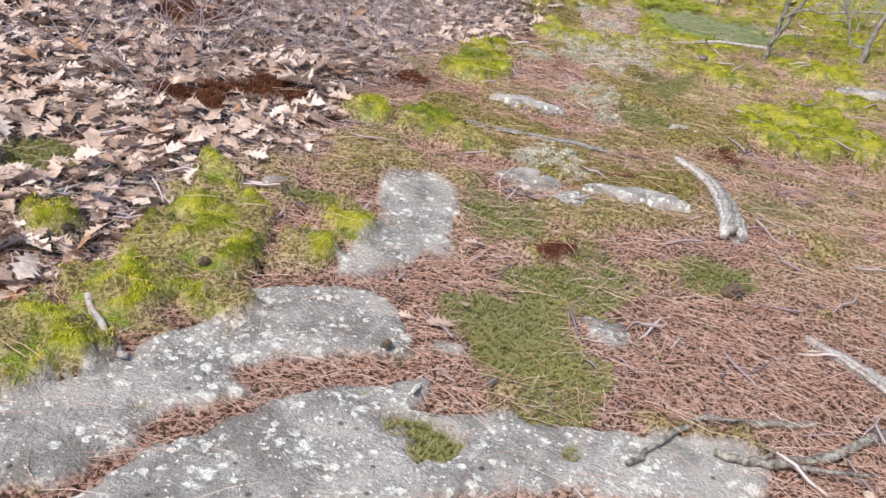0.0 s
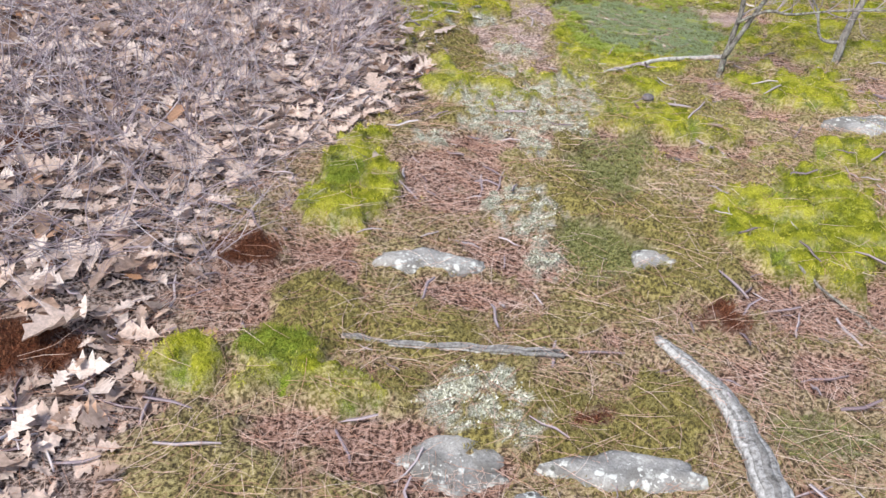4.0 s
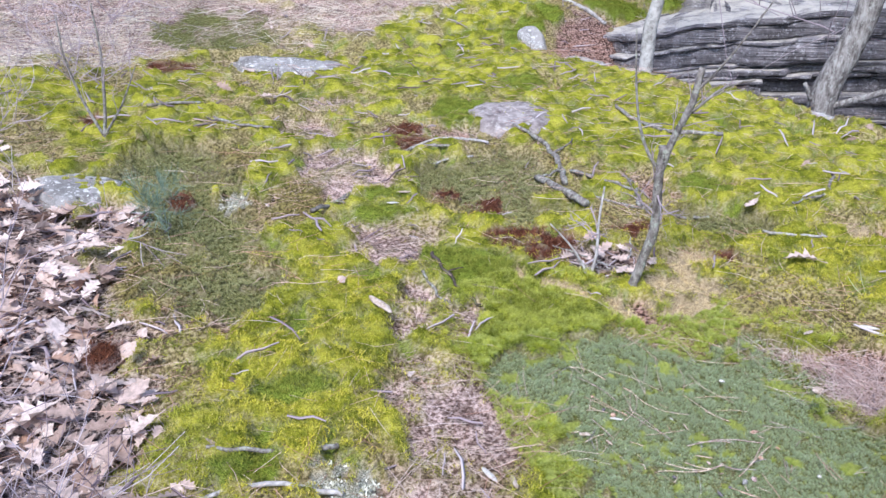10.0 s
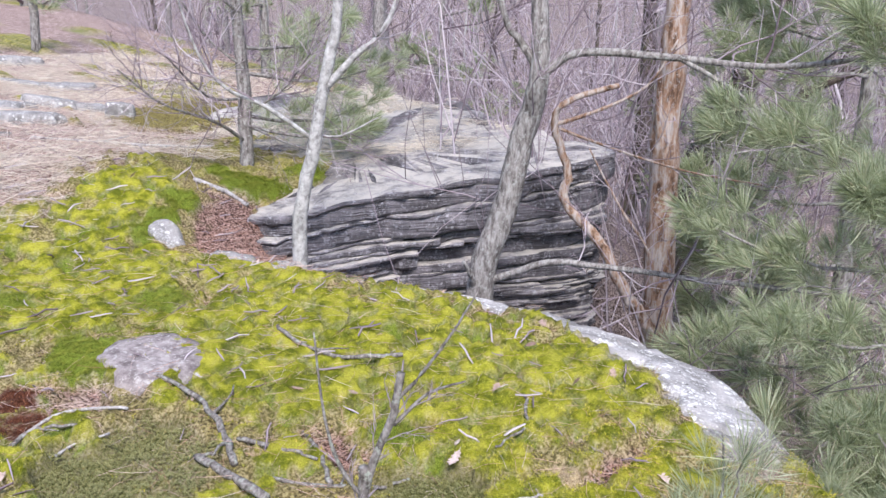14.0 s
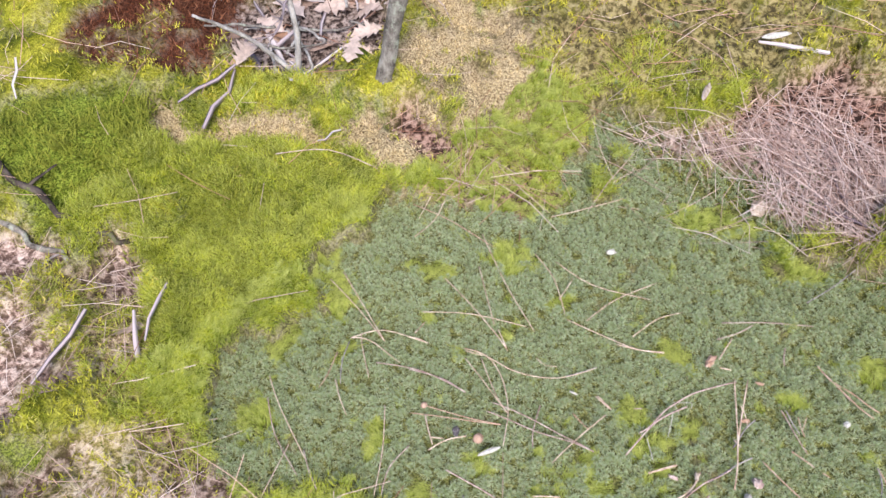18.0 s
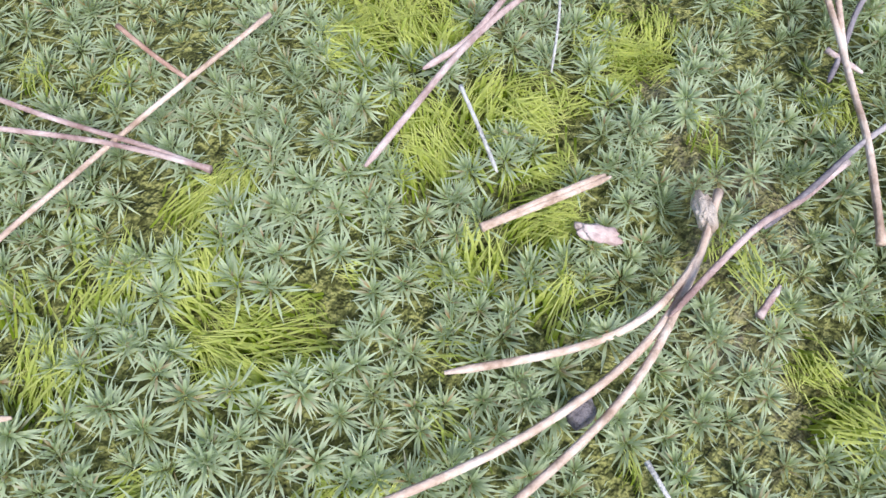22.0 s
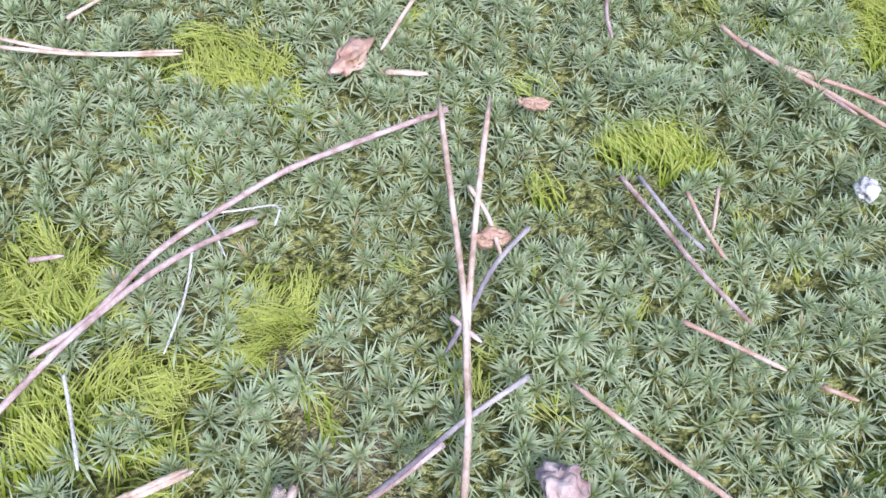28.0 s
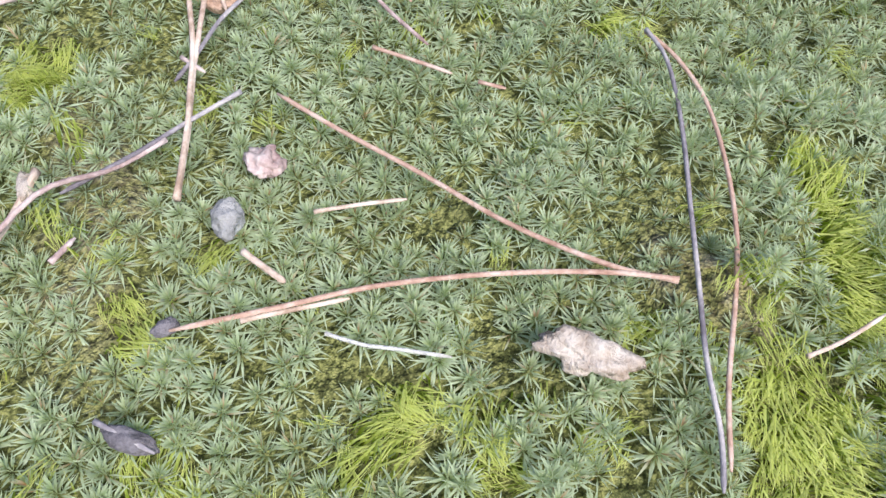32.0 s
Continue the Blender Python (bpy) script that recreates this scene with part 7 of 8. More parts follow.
bundle("pine_needle_pair", [[(1.558, 5.0792), (1.5672, 5.0617), (1.5739, 5.0384), (1.5801, 5.0146), (1.5933, 4.988), (1.6115, 4.9654), (1.6341, 4.9498), (1.6595, 4.9375)], [(1.558, 5.0792), (1.5672, 5.0617), (1.5706, 5.043), (1.5638, 5.0193), (1.549, 4.9961), (1.5301, 4.9754), (1.5098, 4.9611), (1.4927, 4.9496)]], "curved tan pair of pine needles", TANS, 0.00079)
bundle("pine_needle_pair", [[(1.5301, 4.9774), (1.5384, 5.0149), (1.5435, 5.0402), (1.5484, 5.0702)], [(1.5301, 4.9774), (1.5364, 4.999), (1.5495, 5.0272), (1.5638, 5.0544)]], "two thin tan pine needles meeting at a point", TANS, 0.00066)
bundle("pine_needle_pair", [[(1.5677, 4.867), (1.5641, 4.8845), (1.5557, 4.9117), (1.5479, 4.9437), (1.5371, 4.9776), (1.5271, 5.0006)], [(1.5677, 4.867), (1.558, 4.8949), (1.538, 4.9319), (1.5248, 4.9668), (1.5124, 4.9973)]], "long pinkish pair of pine needles", PINKS, 0.00079)
bundle("pine_needle", [[(1.616, 4.8874), (1.5749, 4.8921), (1.5414, 4.8938), (1.5201, 4.8936)]], "straight pale pine needle", TANS, 0.00079)
bundle("pine_needle", [[(1.5679, 4.955), (1.5455, 4.9436), (1.5297, 4.9339), (1.5181, 4.9234)]], "single dry pine needle on the moss", PINKS, 0.00079)
bundle("pine_needle", [[(1.4843, 5.1079), (1.4981, 5.0842), (1.5082, 5.061), (1.5126, 5.0327)]], "single dry pine needle on the moss", PINKS, 0.00079)
bundle("pine_needle_pair", [[(1.5121, 4.9716), (1.4876, 5.0042), (1.4635, 5.0359), (1.4426, 5.0624)], [(1.5121, 4.9716), (1.4926, 5.0008), (1.4783, 5.0269), (1.4617, 5.0577)]], "pair of thin russet pine needles", REDS, 0.00073)
bundle("pine_needle", [[(1.4545, 5.0473), (1.4443, 5.0322), (1.4327, 5.0119)]], "single dry pine needle on the moss", TANS, 0.00092)
bundle("pine_needle", [[(1.4702, 4.9911), (1.4538, 5.0024), (1.4398, 5.0076), (1.424, 5.0107)]], "single dry pine needle on the moss", TANS, 0.00092)
bundle("pine_needle", [[(1.4379, 5.0214), (1.4482, 5.0083)]], "single dry pine needle on the moss", TANS, 0.00092)
bundle("pine_needle", [[(1.4724, 4.8828), (1.4836, 4.8716), (1.4948, 4.8586)]], "single dry pine needle on the moss", TANS, 0.00092)
bundle("pine_needle", [[(1.3747, 4.9441), (1.36, 4.9432), (1.3419, 4.9431)]], "single dry pine needle on the moss", TANS, 0.00092)
bundle("pine_needle", [[(1.4122, 4.88), (1.4042, 4.8727), (1.3963, 4.8654)]], "single dry pine needle on the moss", TANS, 0.00092)
bundle("pine_needle", [[(1.4571, 4.8092), (1.4571, 4.7933), (1.4563, 4.7801)]], "single dry pine needle on the moss", TANS, 0.00092)
bundle("pine_needle", [[(1.5941, 4.8027), (1.6102, 4.793), (1.6265, 4.7838)]], "single dry pine needle on the moss", TANS, 0.00092)
bundle("pine_needle", [[(1.5207, 4.7544), (1.5111, 4.7442), (1.5002, 4.7365)]], "single dry pine needle on the moss", TANS, 0.00092)
bundle("pine_needle", [[(1.4221, 4.9778), (1.4298, 4.9499), (1.4356, 4.9304), (1.4397, 4.9101)]], "dull pink dry pine needle on the moss", PINKS, 0.00099)
bundle("pine_needle", [[(1.4146, 4.9419), (1.4, 4.9268), (1.3779, 4.9047)]], "dry pine needle crossing others on the moss", GREYS, 0.00086)
bundle("pine_needle", [[(1.4269, 4.9217), (1.403, 4.9182), (1.385, 4.9122), (1.3684, 4.9052)]], "dry pine needle crossing others on the moss", TANS, 0.00086)
bundle("pine_needle", [[(1.3886, 4.9138), (1.3866, 4.8972), (1.3846, 4.8808)]], "dry pine needle crossing others on the moss", GREYS, 0.00086)
bundle("pine_needle", [[(1.402, 4.9129), (1.3967, 4.8962), (1.3885, 4.8776)]], "dry pine needle crossing others on the moss", TANS, 0.00086)
bundle("pine_needle", [[(1.5668, 4.7412), (1.555, 4.7202), (1.5463, 4.7034), (1.5393, 4.6924), (1.5245, 4.6834)]], "thin bleached grey stalk on the moss", [M_WHITE], 0.00059)
bundle("pine_needle_bundle", [[(1.6371, 4.7586), (1.6186, 4.7546), (1.5984, 4.7575), (1.5796, 4.7687), (1.5576, 4.7894)], [(1.6371, 4.7586), (1.6095, 4.7533), (1.5817, 4.7567), (1.5478, 4.7703), (1.5087, 4.7937)], [(1.6371, 4.7586), (1.6133, 4.7536), (1.5793, 4.7521), (1.5425, 4.7606), (1.5092, 4.773), (1.4834, 4.7775)]], "bundle of three tan pine needles with a grey tip", TANS, 0.00106)
bundle("pine_needle", [[(1.699, 4.725), (1.6769, 4.7334), (1.6537, 4.7391), (1.6324, 4.7445)]], "grey brown single pine needle", GREYS, 0.00086)
bundle("pine_needle", [[(1.6691, 4.7344), (1.6465, 4.7405), (1.6261, 4.7469), (1.5997, 4.7531)]], "grey brown single pine needle lying on a bundle", PINKS, 0.00092)
bundle("pine_needle_pair", [[(1.6512, 4.7174), (1.6752, 4.7302), (1.6911, 4.7402), (1.7054, 4.7491), (1.7398, 4.7673), (1.7827, 4.7882)], [(1.6512, 4.7174), (1.6765, 4.7311), (1.6908, 4.7405), (1.7112, 4.754), (1.7388, 4.7759), (1.7711, 4.8016)]], "pale tan pair of pine needles lying straight", TANS, 0.00106)
bundle("pine_needle_pair", [[(1.7695, 4.7972), (1.7449, 4.8132), (1.7201, 4.8264), (1.6983, 4.8336), (1.6716, 4.8385), (1.644, 4.8385), (1.626, 4.8426)], [(1.6979, 4.822), (1.6767, 4.8298), (1.6571, 4.8363), (1.6377, 4.8377), (1.6148, 4.8371), (1.5914, 4.8366)]], "curved grey brown pair of pine needles", PINKS, 0.00106)
bundle("dry_stalk", [[(1.6911, 4.8383), (1.6986, 4.8297), (1.7066, 4.8207), (1.7002, 4.817)]], "thin bleached dry stalk on the moss", [M_WHITE], 0.0004)
bundle("dry_stalk", [[(1.6911, 4.8383), (1.6872, 4.8295), (1.6828, 4.8217)]], "thin bleached dry stalk on the moss", [M_WHITE], 0.0004)
bundle("dry_stalk", [[(1.6789, 4.8302), (1.6661, 4.8226), (1.6478, 4.8143)]], "thin bleached dry stalk on the moss", [M_WHITE], 0.0004)
bundle("dry_stalk", [[(1.6276, 4.8313), (1.6192, 4.8199), (1.6102, 4.8084)]], "thin bleached dry stalk on the moss", [M_WHITE], 0.00059)
bundle("dry_stalk", [[(1.5941, 4.8029), (1.6091, 4.7949), (1.6261, 4.7852)]], "short split pale stalk on the moss", TANS, 0.00112)
bundle("pine_needle", [[(1.6215, 4.958), (1.6392, 4.9478), (1.661, 4.9369)]], "single dry pine needle on the moss", GREYS, 0.00079)
bundle("dry_stalk", [[(1.6294, 4.9113), (1.6285, 4.8993), (1.6268, 4.8872)]], "short tan stalk on the moss", TANS, 0.00079)
bundle("dry_stalk", [[(1.6487, 4.8677), (1.6555, 4.8606)]], "short pale stalk on the moss", [M_PINKN], 0.00079)
bundle("dry_stalk", [[(1.5889, 4.9192), (1.5869, 4.9041), (1.5862, 4.8907)]], "short russet stalk in the moss", REDS, 0.00073)
bundle("pine_needle", [[(1.6054, 5.0741), (1.6011, 5.0551), (1.5962, 5.0369)]], "single dry pine needle on the moss", TANS, 0.00079)
bundle("pine_needle", [[(1.6104, 5.0674), (1.5978, 5.0396)]], "single dry pine needle on the moss", TANS, 0.00079)
bundle("pine_needle", [[(1.7035, 4.9409), (1.7184, 4.9138), (1.7393, 4.8882)]], "single dry pine needle on the moss", TANS, 0.00079)
bundle("pine_needle", [[(1.5174, 5.1448), (1.5255, 5.1309), (1.5294, 5.1181)]], "single dry pine needle on the moss", TANS, 0.00079)
bundle("pine_needle", [[(1.5276, 5.1423), (1.5518, 5.146)]], "single dry pine needle on the moss", TANS, 0.00079)
bundle("pine_needle", [[(1.6149, 5.0029), (1.6149, 4.9883), (1.6243, 4.975)]], "single dry pine needle on the moss", TANS, 0.00053)
bundle("pine_needle_pair", [[(1.8629, 4.7356), (1.8589, 4.723), (1.8572, 4.7063), (1.8598, 4.6831), (1.8593, 4.6594), (1.8609, 4.6443)], [(1.8589, 4.723), (1.8557, 4.7101), (1.8522, 4.689), (1.8481, 4.6661), (1.8479, 4.6455)]], "pair of russet pine needles with a grey end", REDS, 0.00086)
bundle("pine_needle", [[(1.8546, 4.7792), (1.8417, 4.7732), (1.831, 4.7655)]], "single dry pine needle on the moss", PINKS, 0.00079)
bundle("pine_needle", [[(1.8159, 4.8367), (1.7963, 4.834), (1.7786, 4.8309)]], "single dry pine needle on the moss", TANS, 0.00086)
bundle("pine_needle", [[(1.7755, 4.7346), (1.7677, 4.7177), (1.7579, 4.6985), (1.7492, 4.6782)]], "pinkish dry pine needle on the moss", PINKS, 0.00086)
bundle("pine_needle", [[(1.7824, 4.7141), (1.7735, 4.7045), (1.766, 4.6938)]], "short russet pine needle", REDS, 0.00079)
bundle("pine_needle", [[(1.7894, 4.7063), (1.7805, 4.7034), (1.7731, 4.7012)]], "short tan pine needle", TANS, 0.00066)
bundle("dry_stalk", [[(1.7396, 4.6958), (1.7405, 4.6804), (1.7407, 4.6644)]], "short russet stalk in the moss", REDS, 0.00079)
bundle("dry_stalk", [[(1.7411, 4.6542), (1.7423, 4.6442)]], "short russet stalk in the moss", REDS, 0.00073)
bundle("dry_stalk", [[(1.7438, 4.7506), (1.7257, 4.7525), (1.7074, 4.7502), (1.6933, 4.7491)]], "dark grey twig standing in the moss", [M_GREYN], 0.00086)
bundle("dry_stalk", [[(1.7466, 4.7743), (1.7406, 4.7635), (1.7304, 4.7525)]], "pale splinter in the moss", TANS, 0.00079)
bundle("dry_stalk", [[(1.7042, 4.7541), (1.7018, 4.7421)]], "pale splinter in the moss", [M_PINKN], 0.00086)
bundle("pine_needle", [[(1.9357, 4.6594), (1.9148, 4.6574), (1.8956, 4.6505)]], "single dry pine needle on the moss", [M_WHITE], 0.00066)
bundle("pine_needle", [[(1.9284, 4.6461), (1.9106, 4.6505), (1.897, 4.651)]], "single dry pine needle on the moss", TANS, 0.00066)
bundle("dry_stalk", [[(1.7711, 4.8239), (1.7786, 4.811)]], "short tan husk on the moss", TANS, 0.00106)
bundle("pine_needle_pair", [[(1.6942, 4.5659), (1.69, 4.5825), (1.6894, 4.6005), (1.691, 4.624), (1.696, 4.6525), (1.7, 4.6866), (1.7042, 4.7138)], [(1.6942, 4.5659), (1.6881, 4.5818), (1.6774, 4.6047), (1.6649, 4.6269), (1.6505, 4.6481), (1.6333, 4.6668), (1.6115, 4.6911)]], "pair of russet pine needles joined at the end", REDS, 0.00092)
bundle("pine_needle_pair", [[(1.7908, 4.6102), (1.7828, 4.5952), (1.7684, 4.5801), (1.745, 4.566), (1.7209, 4.5553), (1.6972, 4.5488), (1.6693, 4.5424), (1.6457, 4.5343)], [(1.7908, 4.6102), (1.7791, 4.5983), (1.7534, 4.5846), (1.7234, 4.5718), (1.6969, 4.5604), (1.6728, 4.5503), (1.654, 4.5401), (1.6389, 4.5345)]], "bowed pair of russet pine needles", [M_REDN, M_GREYN], 0.00086)
bundle("pine_needle", [[(1.6672, 4.6767), (1.6769, 4.6649), (1.6853, 4.6531)]], "short russet pine needle", TANS, 0.00073)
bundle("dry_stalk", [[(1.6319, 4.6516), (1.6336, 4.6405), (1.6364, 4.6318), (1.6415, 4.6154)]], "thin bleached dry stalk on the moss", [M_WHITE], 0.00066)
bundle("dry_stalk", [[(1.6445, 4.6881), (1.6425, 4.6786), (1.6412, 4.6709)]], "tan dead moss leaf", TANS, 0.00112)
bundle("dry_stalk", [[(1.6135, 4.7351), (1.624, 4.7343)]], "short pale stalk on the moss", [M_PINKN], 0.00099)
bundle("pine_needle", [[(1.6904, 4.524), (1.7005, 4.5159), (1.7163, 4.506)]], "single dry pine needle on the moss", TANS, 0.00073)
bundle("pine_needle", [[(1.7791, 4.7296), (1.769, 4.7109), (1.7653, 4.7001)]], "single dry pine needle on the moss", GREYS, 0.00079)
bundle("pine_needle", [[(1.6238, 4.6752), (1.6361, 4.6617), (1.6453, 4.6513)]], "single dry pine needle on the moss", TANS, 0.00079)
bundle("pine_needle", [[(1.5799, 4.6923), (1.58, 4.6726)]], "single dry pine needle on the moss", GREYS, 0.00079)
bundle("pine_needle", [[(1.6274, 4.9127), (1.6259, 4.8875)]], "single dry pine needle on the moss", TANS, 0.00079)
bundle("pine_needle", [[(1.557, 5.0758), (1.5675, 5.0543)]], "single dry pine needle on the moss", TANS, 0.00073)
bundle("pine_needle", [[(1.4624, 5.1973), (1.5016, 5.1744), (1.5287, 5.1189)]], "single dry pine needle on the moss", TANS, 0.00073)
bundle("pine_needle", [[(1.4624, 5.1973), (1.4775, 5.1762), (1.4823, 5.1229)]], "single dry pine needle on the moss", TANS, 0.00073)
bundle("pine_needle", [[(1.5249, 5.2817), (1.5073, 5.221), (1.49, 5.1598)]], "single dry pine needle on the moss", TANS, 0.00073)
bundle("pine_needle", [[(1.505, 5.2882), (1.4999, 5.226), (1.49, 5.1598)]], "single dry pine needle on the moss", TANS, 0.00073)
bundle("pine_needle", [[(1.4761, 5.192), (1.4621, 5.1732), (1.4386, 5.1347)]], "single dry pine needle on the moss", TANS, 0.00073)
bundle("pine_needle", [[(1.4572, 5.1941), (1.4311, 5.1785), (1.4057, 5.1535)]], "single dry pine needle on the moss", GREYS, 0.00073)
bundle("pine_needle", [[(1.4605, 5.1447), (1.4942, 5.0948), (1.5138, 5.0332)]], "single dry pine needle on the moss", PINKS, 0.00073)
bundle("pine_needle", [[(1.4356, 5.1935), (1.4046, 5.1773), (1.3853, 5.1716)]], "single dry pine needle on the moss", REDS, 0.00073)
bundle("pine_needle", [[(1.6182, 5.1753), (1.6111, 5.1084), (1.5984, 5.0402)]], "single dry pine needle on the moss", TANS, 0.00073)
bundle("pine_needle", [[(1.6647, 5.1544), (1.6355, 5.1111), (1.6115, 5.0757)]], "single dry pine needle on the moss", TANS, 0.00073)
bundle("pine_needle", [[(1.5592, 5.1594), (1.6034, 5.1089), (1.6408, 5.0397)]], "single dry pine needle on the moss", TANS, 0.00073)
bundle("pine_needle", [[(1.71, 5.1914), (1.6692, 5.1069), (1.6414, 5.0306)]], "single dry pine needle on the moss", TANS, 0.00073)
bundle("pine_needle", [[(1.6775, 5.3011), (1.6947, 5.2405), (1.7036, 5.1611)]], "single dry pine needle on the moss", REDS, 0.00073)
bundle("pine_needle", [[(1.6378, 5.2572), (1.6803, 5.2578), (1.7158, 5.2693)]], "single dry pine needle on the moss", TANS, 0.00073)
bundle("pine_needle", [[(1.6861, 5.0115), (1.7019, 4.9565), (1.7169, 4.9171), (1.7377, 4.8875)]], "single dry pine needle on the moss", TANS, 0.00073)
bundle("pine_needle", [[(1.7454, 5.0823), (1.7524, 5.021), (1.7913, 4.9495)]], "single dry pine needle on the moss", TANS, 0.00073)
bundle("pine_needle", [[(1.7348, 5.112), (1.7213, 5.0652), (1.6885, 5.0163)]], "single dry pine needle on the moss", TANS, 0.00073)
bundle("pine_needle", [[(1.7028, 4.9912), (1.7555, 4.9845), (1.8192, 4.9601)]], "single dry pine needle on the moss", TANS, 0.00073)
bundle("pine_needle", [[(1.7278, 4.9328), (1.7731, 4.9261), (1.8046, 4.9078)]], "single dry pine needle on the moss", TANS, 0.00073)
bundle("pine_needle", [[(1.826, 4.8599), (1.8708, 4.8165), (1.9084, 4.7699)]], "single dry pine needle on the moss", PINKS, 0.00073)
bundle("pine_needle", [[(1.8018, 4.8498), (1.8271, 4.8364), (1.8533, 4.8287)]], "single dry pine needle on the moss", PINKS, 0.00073)
bundle("pine_needle", [[(1.8013, 5.1396), (1.8538, 5.1092), (1.8928, 5.0796)]], "single dry pine needle on the moss", TANS, 0.00073)
bundle("pine_needle", [[(1.3506, 5.2298), (1.3329, 5.1869), (1.3106, 5.1107)]], "single dry pine needle on the moss", TANS, 0.00073)
bundle("pine_needle", [[(1.3296, 5.207), (1.3044, 5.161), (1.29, 5.1002)]], "single dry pine needle on the moss", PINKS, 0.00073)
bundle("pine_needle", [[(1.3165, 5.1197), (1.3032, 5.0932), (1.2945, 5.067)]], "single dry pine needle on the moss", PINKS, 0.00073)
bundle("pine_needle", [[(1.4273, 5.0926), (1.3866, 5.0527), (1.3377, 5.0163)]], "single dry pine needle on the moss", TANS, 0.00073)
bundle("pine_needle", [[(1.412, 5.0323), (1.3754, 5.0295), (1.3454, 5.0116)]], "single dry pine needle on the moss", PINKS, 0.00073)
bundle("pine_needle", [[(1.4069, 5.1642), (1.3934, 5.14), (1.3838, 5.1164)]], "single dry pine needle on the moss", TANS, 0.00073)
bundle("pine_needle", [[(1.5745, 5.4798), (1.6335, 5.4279), (1.6607, 5.3523)]], "single dry pine needle on the moss", TANS, 0.00073)
bundle("pine_needle", [[(1.8606, 4.7278), (1.8545, 4.7005), (1.8486, 4.6787)]], "single dry pine needle on the moss", PINKS, 0.00073)
bundle("pine_needle", [[(1.9314, 4.7961), (1.9786, 4.7843), (2.0263, 4.7757)]], "single dry pine needle on the moss", GREYS, 0.00073)
bundle("pine_needle", [[(1.702, 5.0386), (1.7429, 5.0473)]], "single dry pine needle on the moss", TANS, 0.00073)


def lump(name, x, y, size, mat, label, category, turn=0.0, lift=0.012, seed=0, rough=0.12):
    """A small worn body of (length, width, thickness) metres lying on the moss."""
    bm = bmesh.new()
    bmesh.ops.create_icosphere(bm, subdivisions=4, radius=0.5)
    for q in bm.verts:
        d = noise.fractal(q.co * 2.6 + Vector((seed, 0, 0)), 1.0, 2.0, 4)
        q.co *= 1 + rough * d
        q.co = Vector((q.co.x * size[0], q.co.y * size[1], q.co.z * size[2]))
    me = bpy.data.meshes.new(name)
    bm.to_mesh(me)
    bm.free()
    me.polygons.foreach_set("use_smooth", [True] * len(me.polygons))
    me.materials.append(mat)
    ob = tagged(new(name, me), label, category)
    ob.matrix_world = Matrix.LocRotScale(at_ground(x, y, lift)[0].tolist(), Euler((0.1, 0.1, radians(turn))), None)
    return ob


lump("pebble", 1.4785, 4.9784, (0.0135, 0.0125, 0.011), M_PEBBLE, "round orange tan pebble on haircap moss", "pebble", 0, 0.018, 1, 0.05)
lump("wood_chip", 1.4738, 4.9555, (0.03, 0.006, 0.005), M_WHITE, "bleached white splinter on haircap moss", "wood chip", -22, 0.018, 2)
lump("bark_chip", 1.3834, 4.9326, (0.028, 0.01, 0.007), M_CHIP, "rough grey brown chip of bark on moss", "bark chip", -8, 0.017, 3, 0.3)
lump("bark_chip", 1.6599, 4.5815, (0.026, 0.012, 0.009), M_CHIP, "rough pale brown chip of bark on moss", "bark chip", -82, 0.017, 4, 0.6)
lump("pebble", 1.6528, 4.6999, (0.0125, 0.01, 0.012), M_STONE, "small grey lichened stone on moss", "pebble", 20, 0.017, 5, 0.3)
lump("bark_chip", 1.6766, 4.7018, (0.013, 0.011, 0.008), M_PINKN, "pinkish brown crumpled bark flake on moss", "bark chip", 50, 0.018, 6, 0.6)
lump("pebble", 1.5802, 4.6816, (0.016, 0.007, 0.006), M_DARKSTONE, "small dark grey stone on moss", "pebble", -80, 0.016, 7, 0.2)
lump("pebble", 1.6124, 4.6937, (0.008, 0.005, 0.005), M_DARKSTONE, "tiny dark grey stone at a needle's tip", "pebble", -30, 0.017, 8, 0.2)
lump("pebble", 1.4621, 5.0572, (0.009, 0.008, 0.007), M_PEBBLE, "tiny orange pebble on moss", "pebble", 0, 0.018, 9, 0.1)
lump("bark_chip", 1.4667, 5.0047, (0.014, 0.008, 0.005), M_DARKSTONE, "dark grey flake of bark beside a pebble", "bark chip", 40, 0.018, 16, 0.4)
lump("pebble", 1.5699, 4.7593, (0.008, 0.007, 0.006), M_DARKSTONE, "small dark stone under needles", "pebble", 0, 0.014, 10, 0.2)
lump("bark_chip", 1.7698, 4.838, (0.02, 0.01, 0.008), M_REDN, "russet curled scale of bark on moss", "bark chip", 10, 0.018, 14, 0.6)
lump("bark_chip", 1.7889, 4.7742, (0.011, 0.004, 0.005), M_PEBBLE, "small orange flake in the moss", "bark chip", -60, 0.016, 12, 0.4)
lump("bark_chip", 1.7355, 4.759, (0.012, 0.005, 0.009), M_PEBBLE, "orange upright scale of bark in the moss", "bark chip", -50, 0.016, 13, 0.4)
lump("bark_chip", 1.8169, 4.6659, (0.009, 0.007, 0.006), M_WHITE, "small bleached flake on moss", "bark chip", 20, 0.018, 17, 0.4)
lump("bark_chip", 1.631, 4.759, (0.013, 0.005, 0.006), M_CHIP, "pale brown end of a needle bundle", "bark chip", 40, 0.018, 18, 0.3)
lump("bark_chip", 1.6131, 4.779, (0.011, 0.005, 0.004), M_PINKN, "dull brown flake of bark sunk in moss", "bark chip", -70, 0.013, 15, 0.5)
lump("pebble", 1.5136, 4.755, (0.011, 0.005, 0.006), M_DARKSTONE, "small grey stone beside a pale stalk", "pebble", -60, 0.016, 19, 0.3)
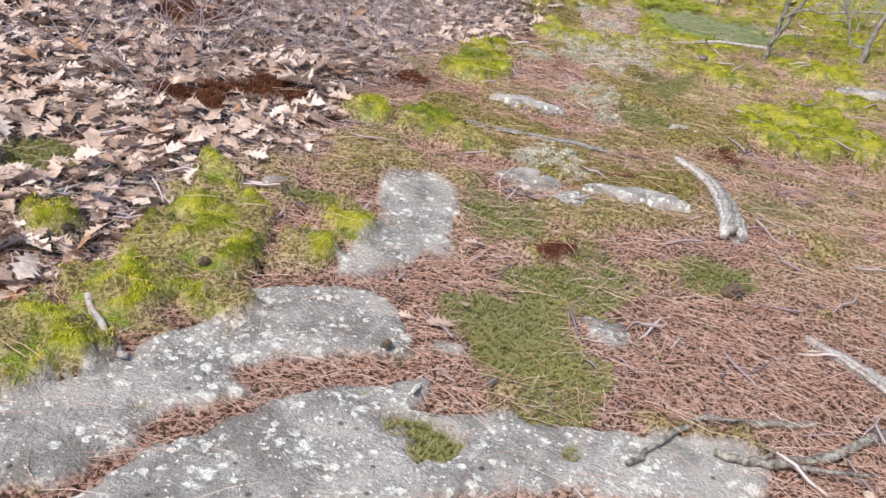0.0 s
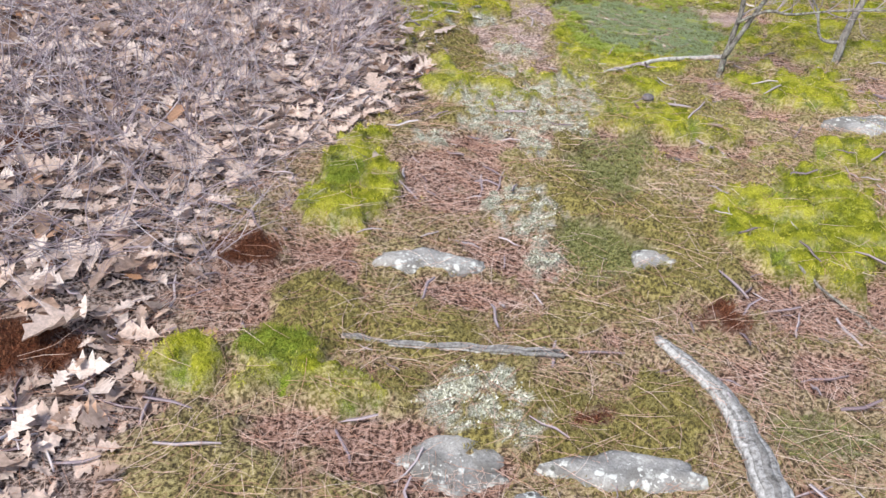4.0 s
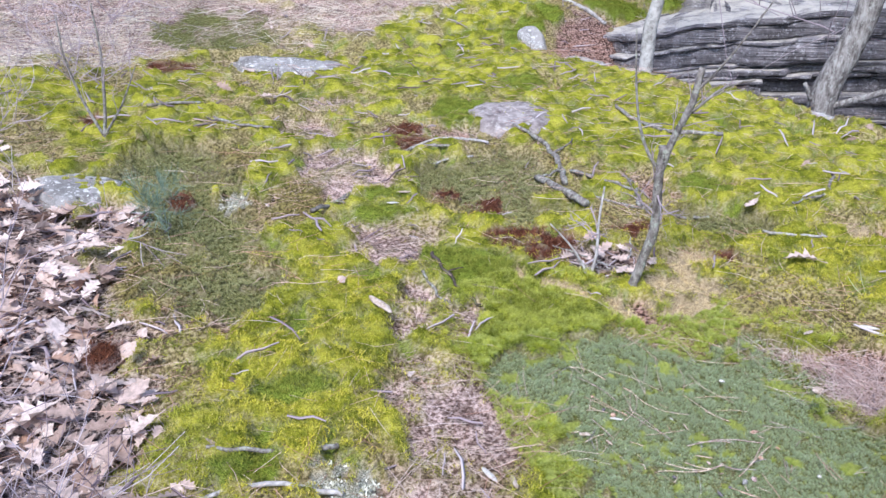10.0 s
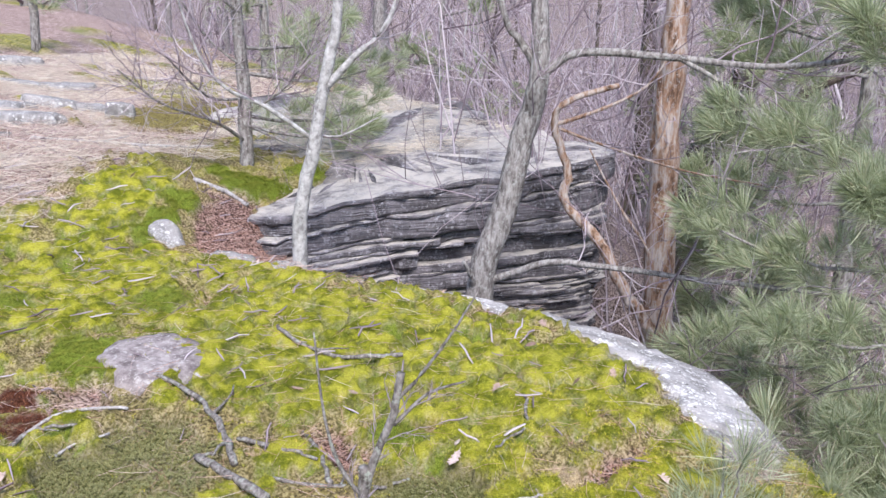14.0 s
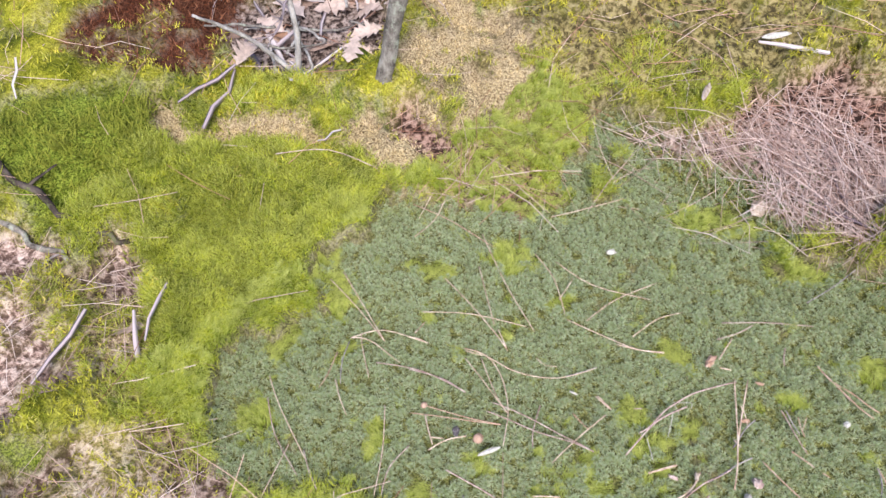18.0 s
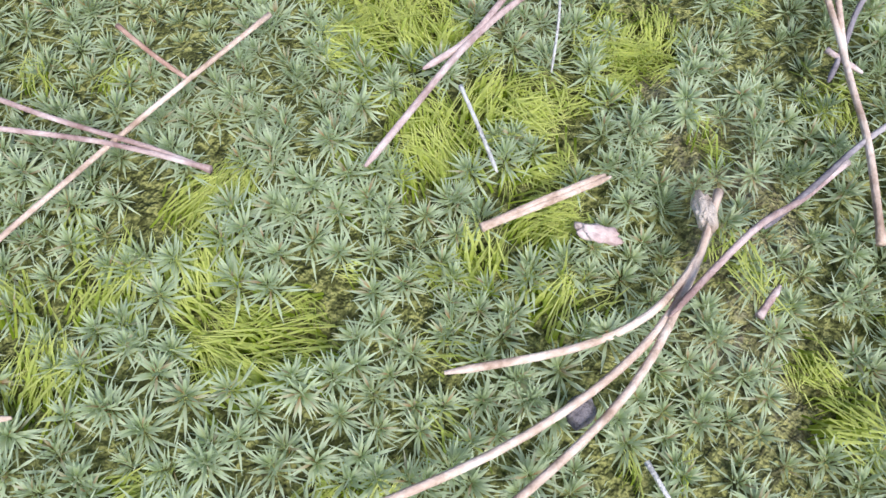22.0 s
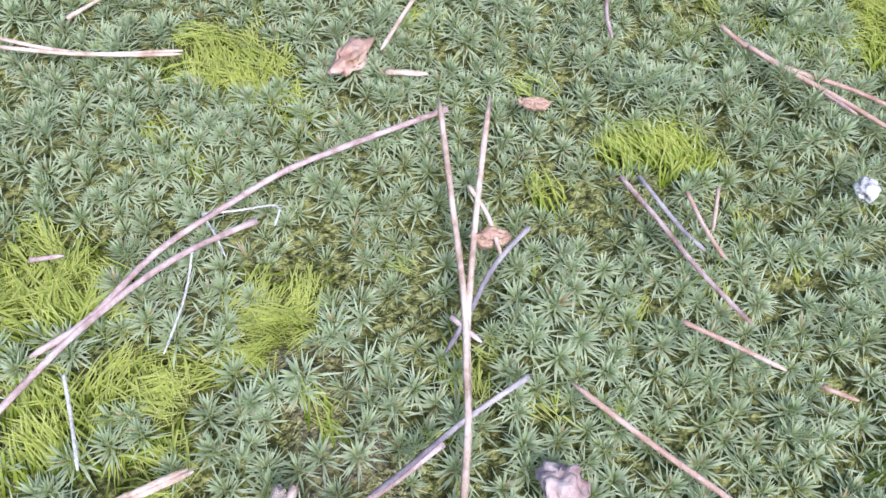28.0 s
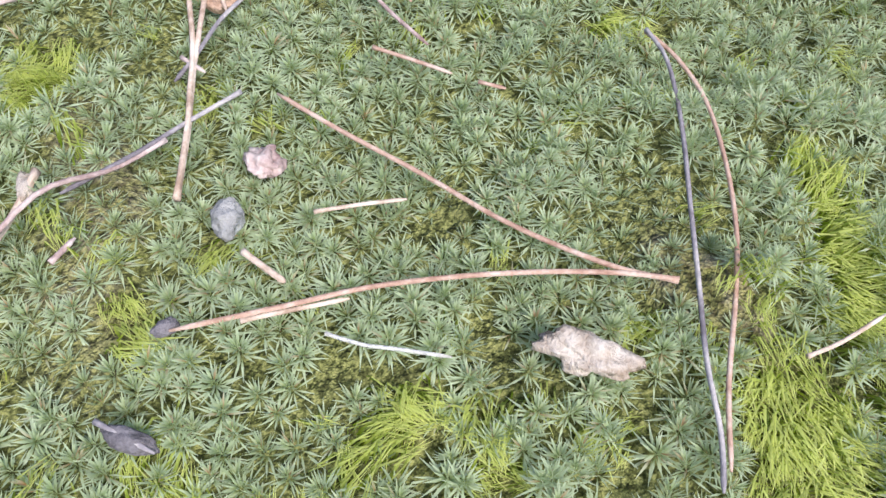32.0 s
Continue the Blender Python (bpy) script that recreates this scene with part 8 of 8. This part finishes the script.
lump("wood_chip", 1.8144, 5.0385, (0.014, 0.008, 0.006), M_WHITE, "bleached chip on the carpet of moss", "wood chip", -40, 0.018, 20, 0.3)
lump("bark_chip", 1.4268, 4.8945, (0.018, 0.006, 0.004), M_CHIP, "tan husk curled on the moss", "bark chip", -60, 0.017, 21, 0.6)
lump("wood_chip", 1.6112, 4.9365, (0.012, 0.003, 0.003), M_WHITE, "small white splinter on moss", "wood chip", -70, 0.018, 22, 0.2)
lump("bark_chip", 2.0198, 4.9327, (0.03, 0.02, 0.01), M_CHIP, "tan flake of bark among fallen needles", "bark chip", 0, 0.018, 23, 0.4)
lump("stone", 1.34, 3.83, (0.05, 0.04, 0.03), M_DARKSTONE, "smooth dark purple grey stone in needles", "stone", 10, 0.012, 11, 0.08)
lump("stone", 1.31, 3.38, (0.055, 0.045, 0.03), M_DARKSTONE, "smooth dark purple grey stone in needles", "stone", 40, 0.012, 12, 0.08)
for i, (x, y, s, turn) in enumerate([(1.04, 5.51, 0.1, -65), (1.02, 5.93, 0.06, 0), (2.11, 5.1, 0.045, 20), (2.31, 5.1, 0.05, -30), (1.315, 6.3, 0.05, 0), (2.07, 6.8, 0.05, 80), (1.06, 1.12, 0.05, 20), (0.03, 0.68, 0.05, 70), (0.09, 0.66, 0.035, 40), (1.25, 6.2, 0.045, 0), (2.5, 5.9, 0.05, 30), (1.12, 4.85, 0.06, 100), (1.15, 4.78, 0.05, 80)]):
    lump("wood_chip", x, y, (s, s * 0.22, s * 0.14), M_WHITE if i % 2 else M_CHIP, "bleached splinter of wood on the ground", "wood chip", turn, 0.012, 20 + i, 0.2)


def cone(x, y, size, turn, label):
    """A pine cone lying down: a core with rings of scales."""
    base = at_ground(x, y, size * 0.32)[0]
    ob = tagged(empty("pine_cone", base), label, "pine cone")
    t = np.linspace(0, 1, 9)
    v, f = tube(np.stack([(t - 0.5) * size, 0 * t, 0 * t], 1), size * 0.22 * np.sin(np.pi * (0.12 + 0.85 * t)), 10)
    q = np.array(pose(0, 0, 0, 0, 0, turn))[:3, :3]
    mesh_object("core", v @ q.T, f, M_CONE, ob)
    sv, sf = [], []
    for k in range(70):
        p = (k + 0.5) / 70
        a, rad = k * 2.399, size * 0.36 * math.sin(math.pi * (0.1 + 0.85 * p))
        c = np.array([(p - 0.5) * size, rad * 0.6 * math.cos(a), rad * 0.6 * math.sin(a)])
        d, s = np.array([0.35, math.cos(a), math.sin(a)]), np.array([0, -math.sin(a), math.cos(a)])
        b = len(sv)
        sv += [c - s * size * 0.05, c + s * size * 0.05, c + d * rad * 0.55 + s * size * 0.075, c + d * rad * 0.55 - s * size * 0.075]
        sf.append((b, b + 1, b + 2, b + 3))
    tagged(mesh_object("scale", np.array(sv) @ q.T, np.array(sf), M_CONE, ob, False), kind="stuff")


cone(0.9, 1.36, 0.075, 20, "dark weathered pine cone among needles")
cone(-0.52, 1.0, 0.035, 60, "small grey pine cone on moss")
cone(-0.86, 1.02, 0.035, 10, "small grey pine cone on needles")
cone(-0.05, 0.83, 0.03, 40, "small brown pine cone in needles")
cone(-0.02, 0.8, 0.03, 100, "small brown pine cone in needles")
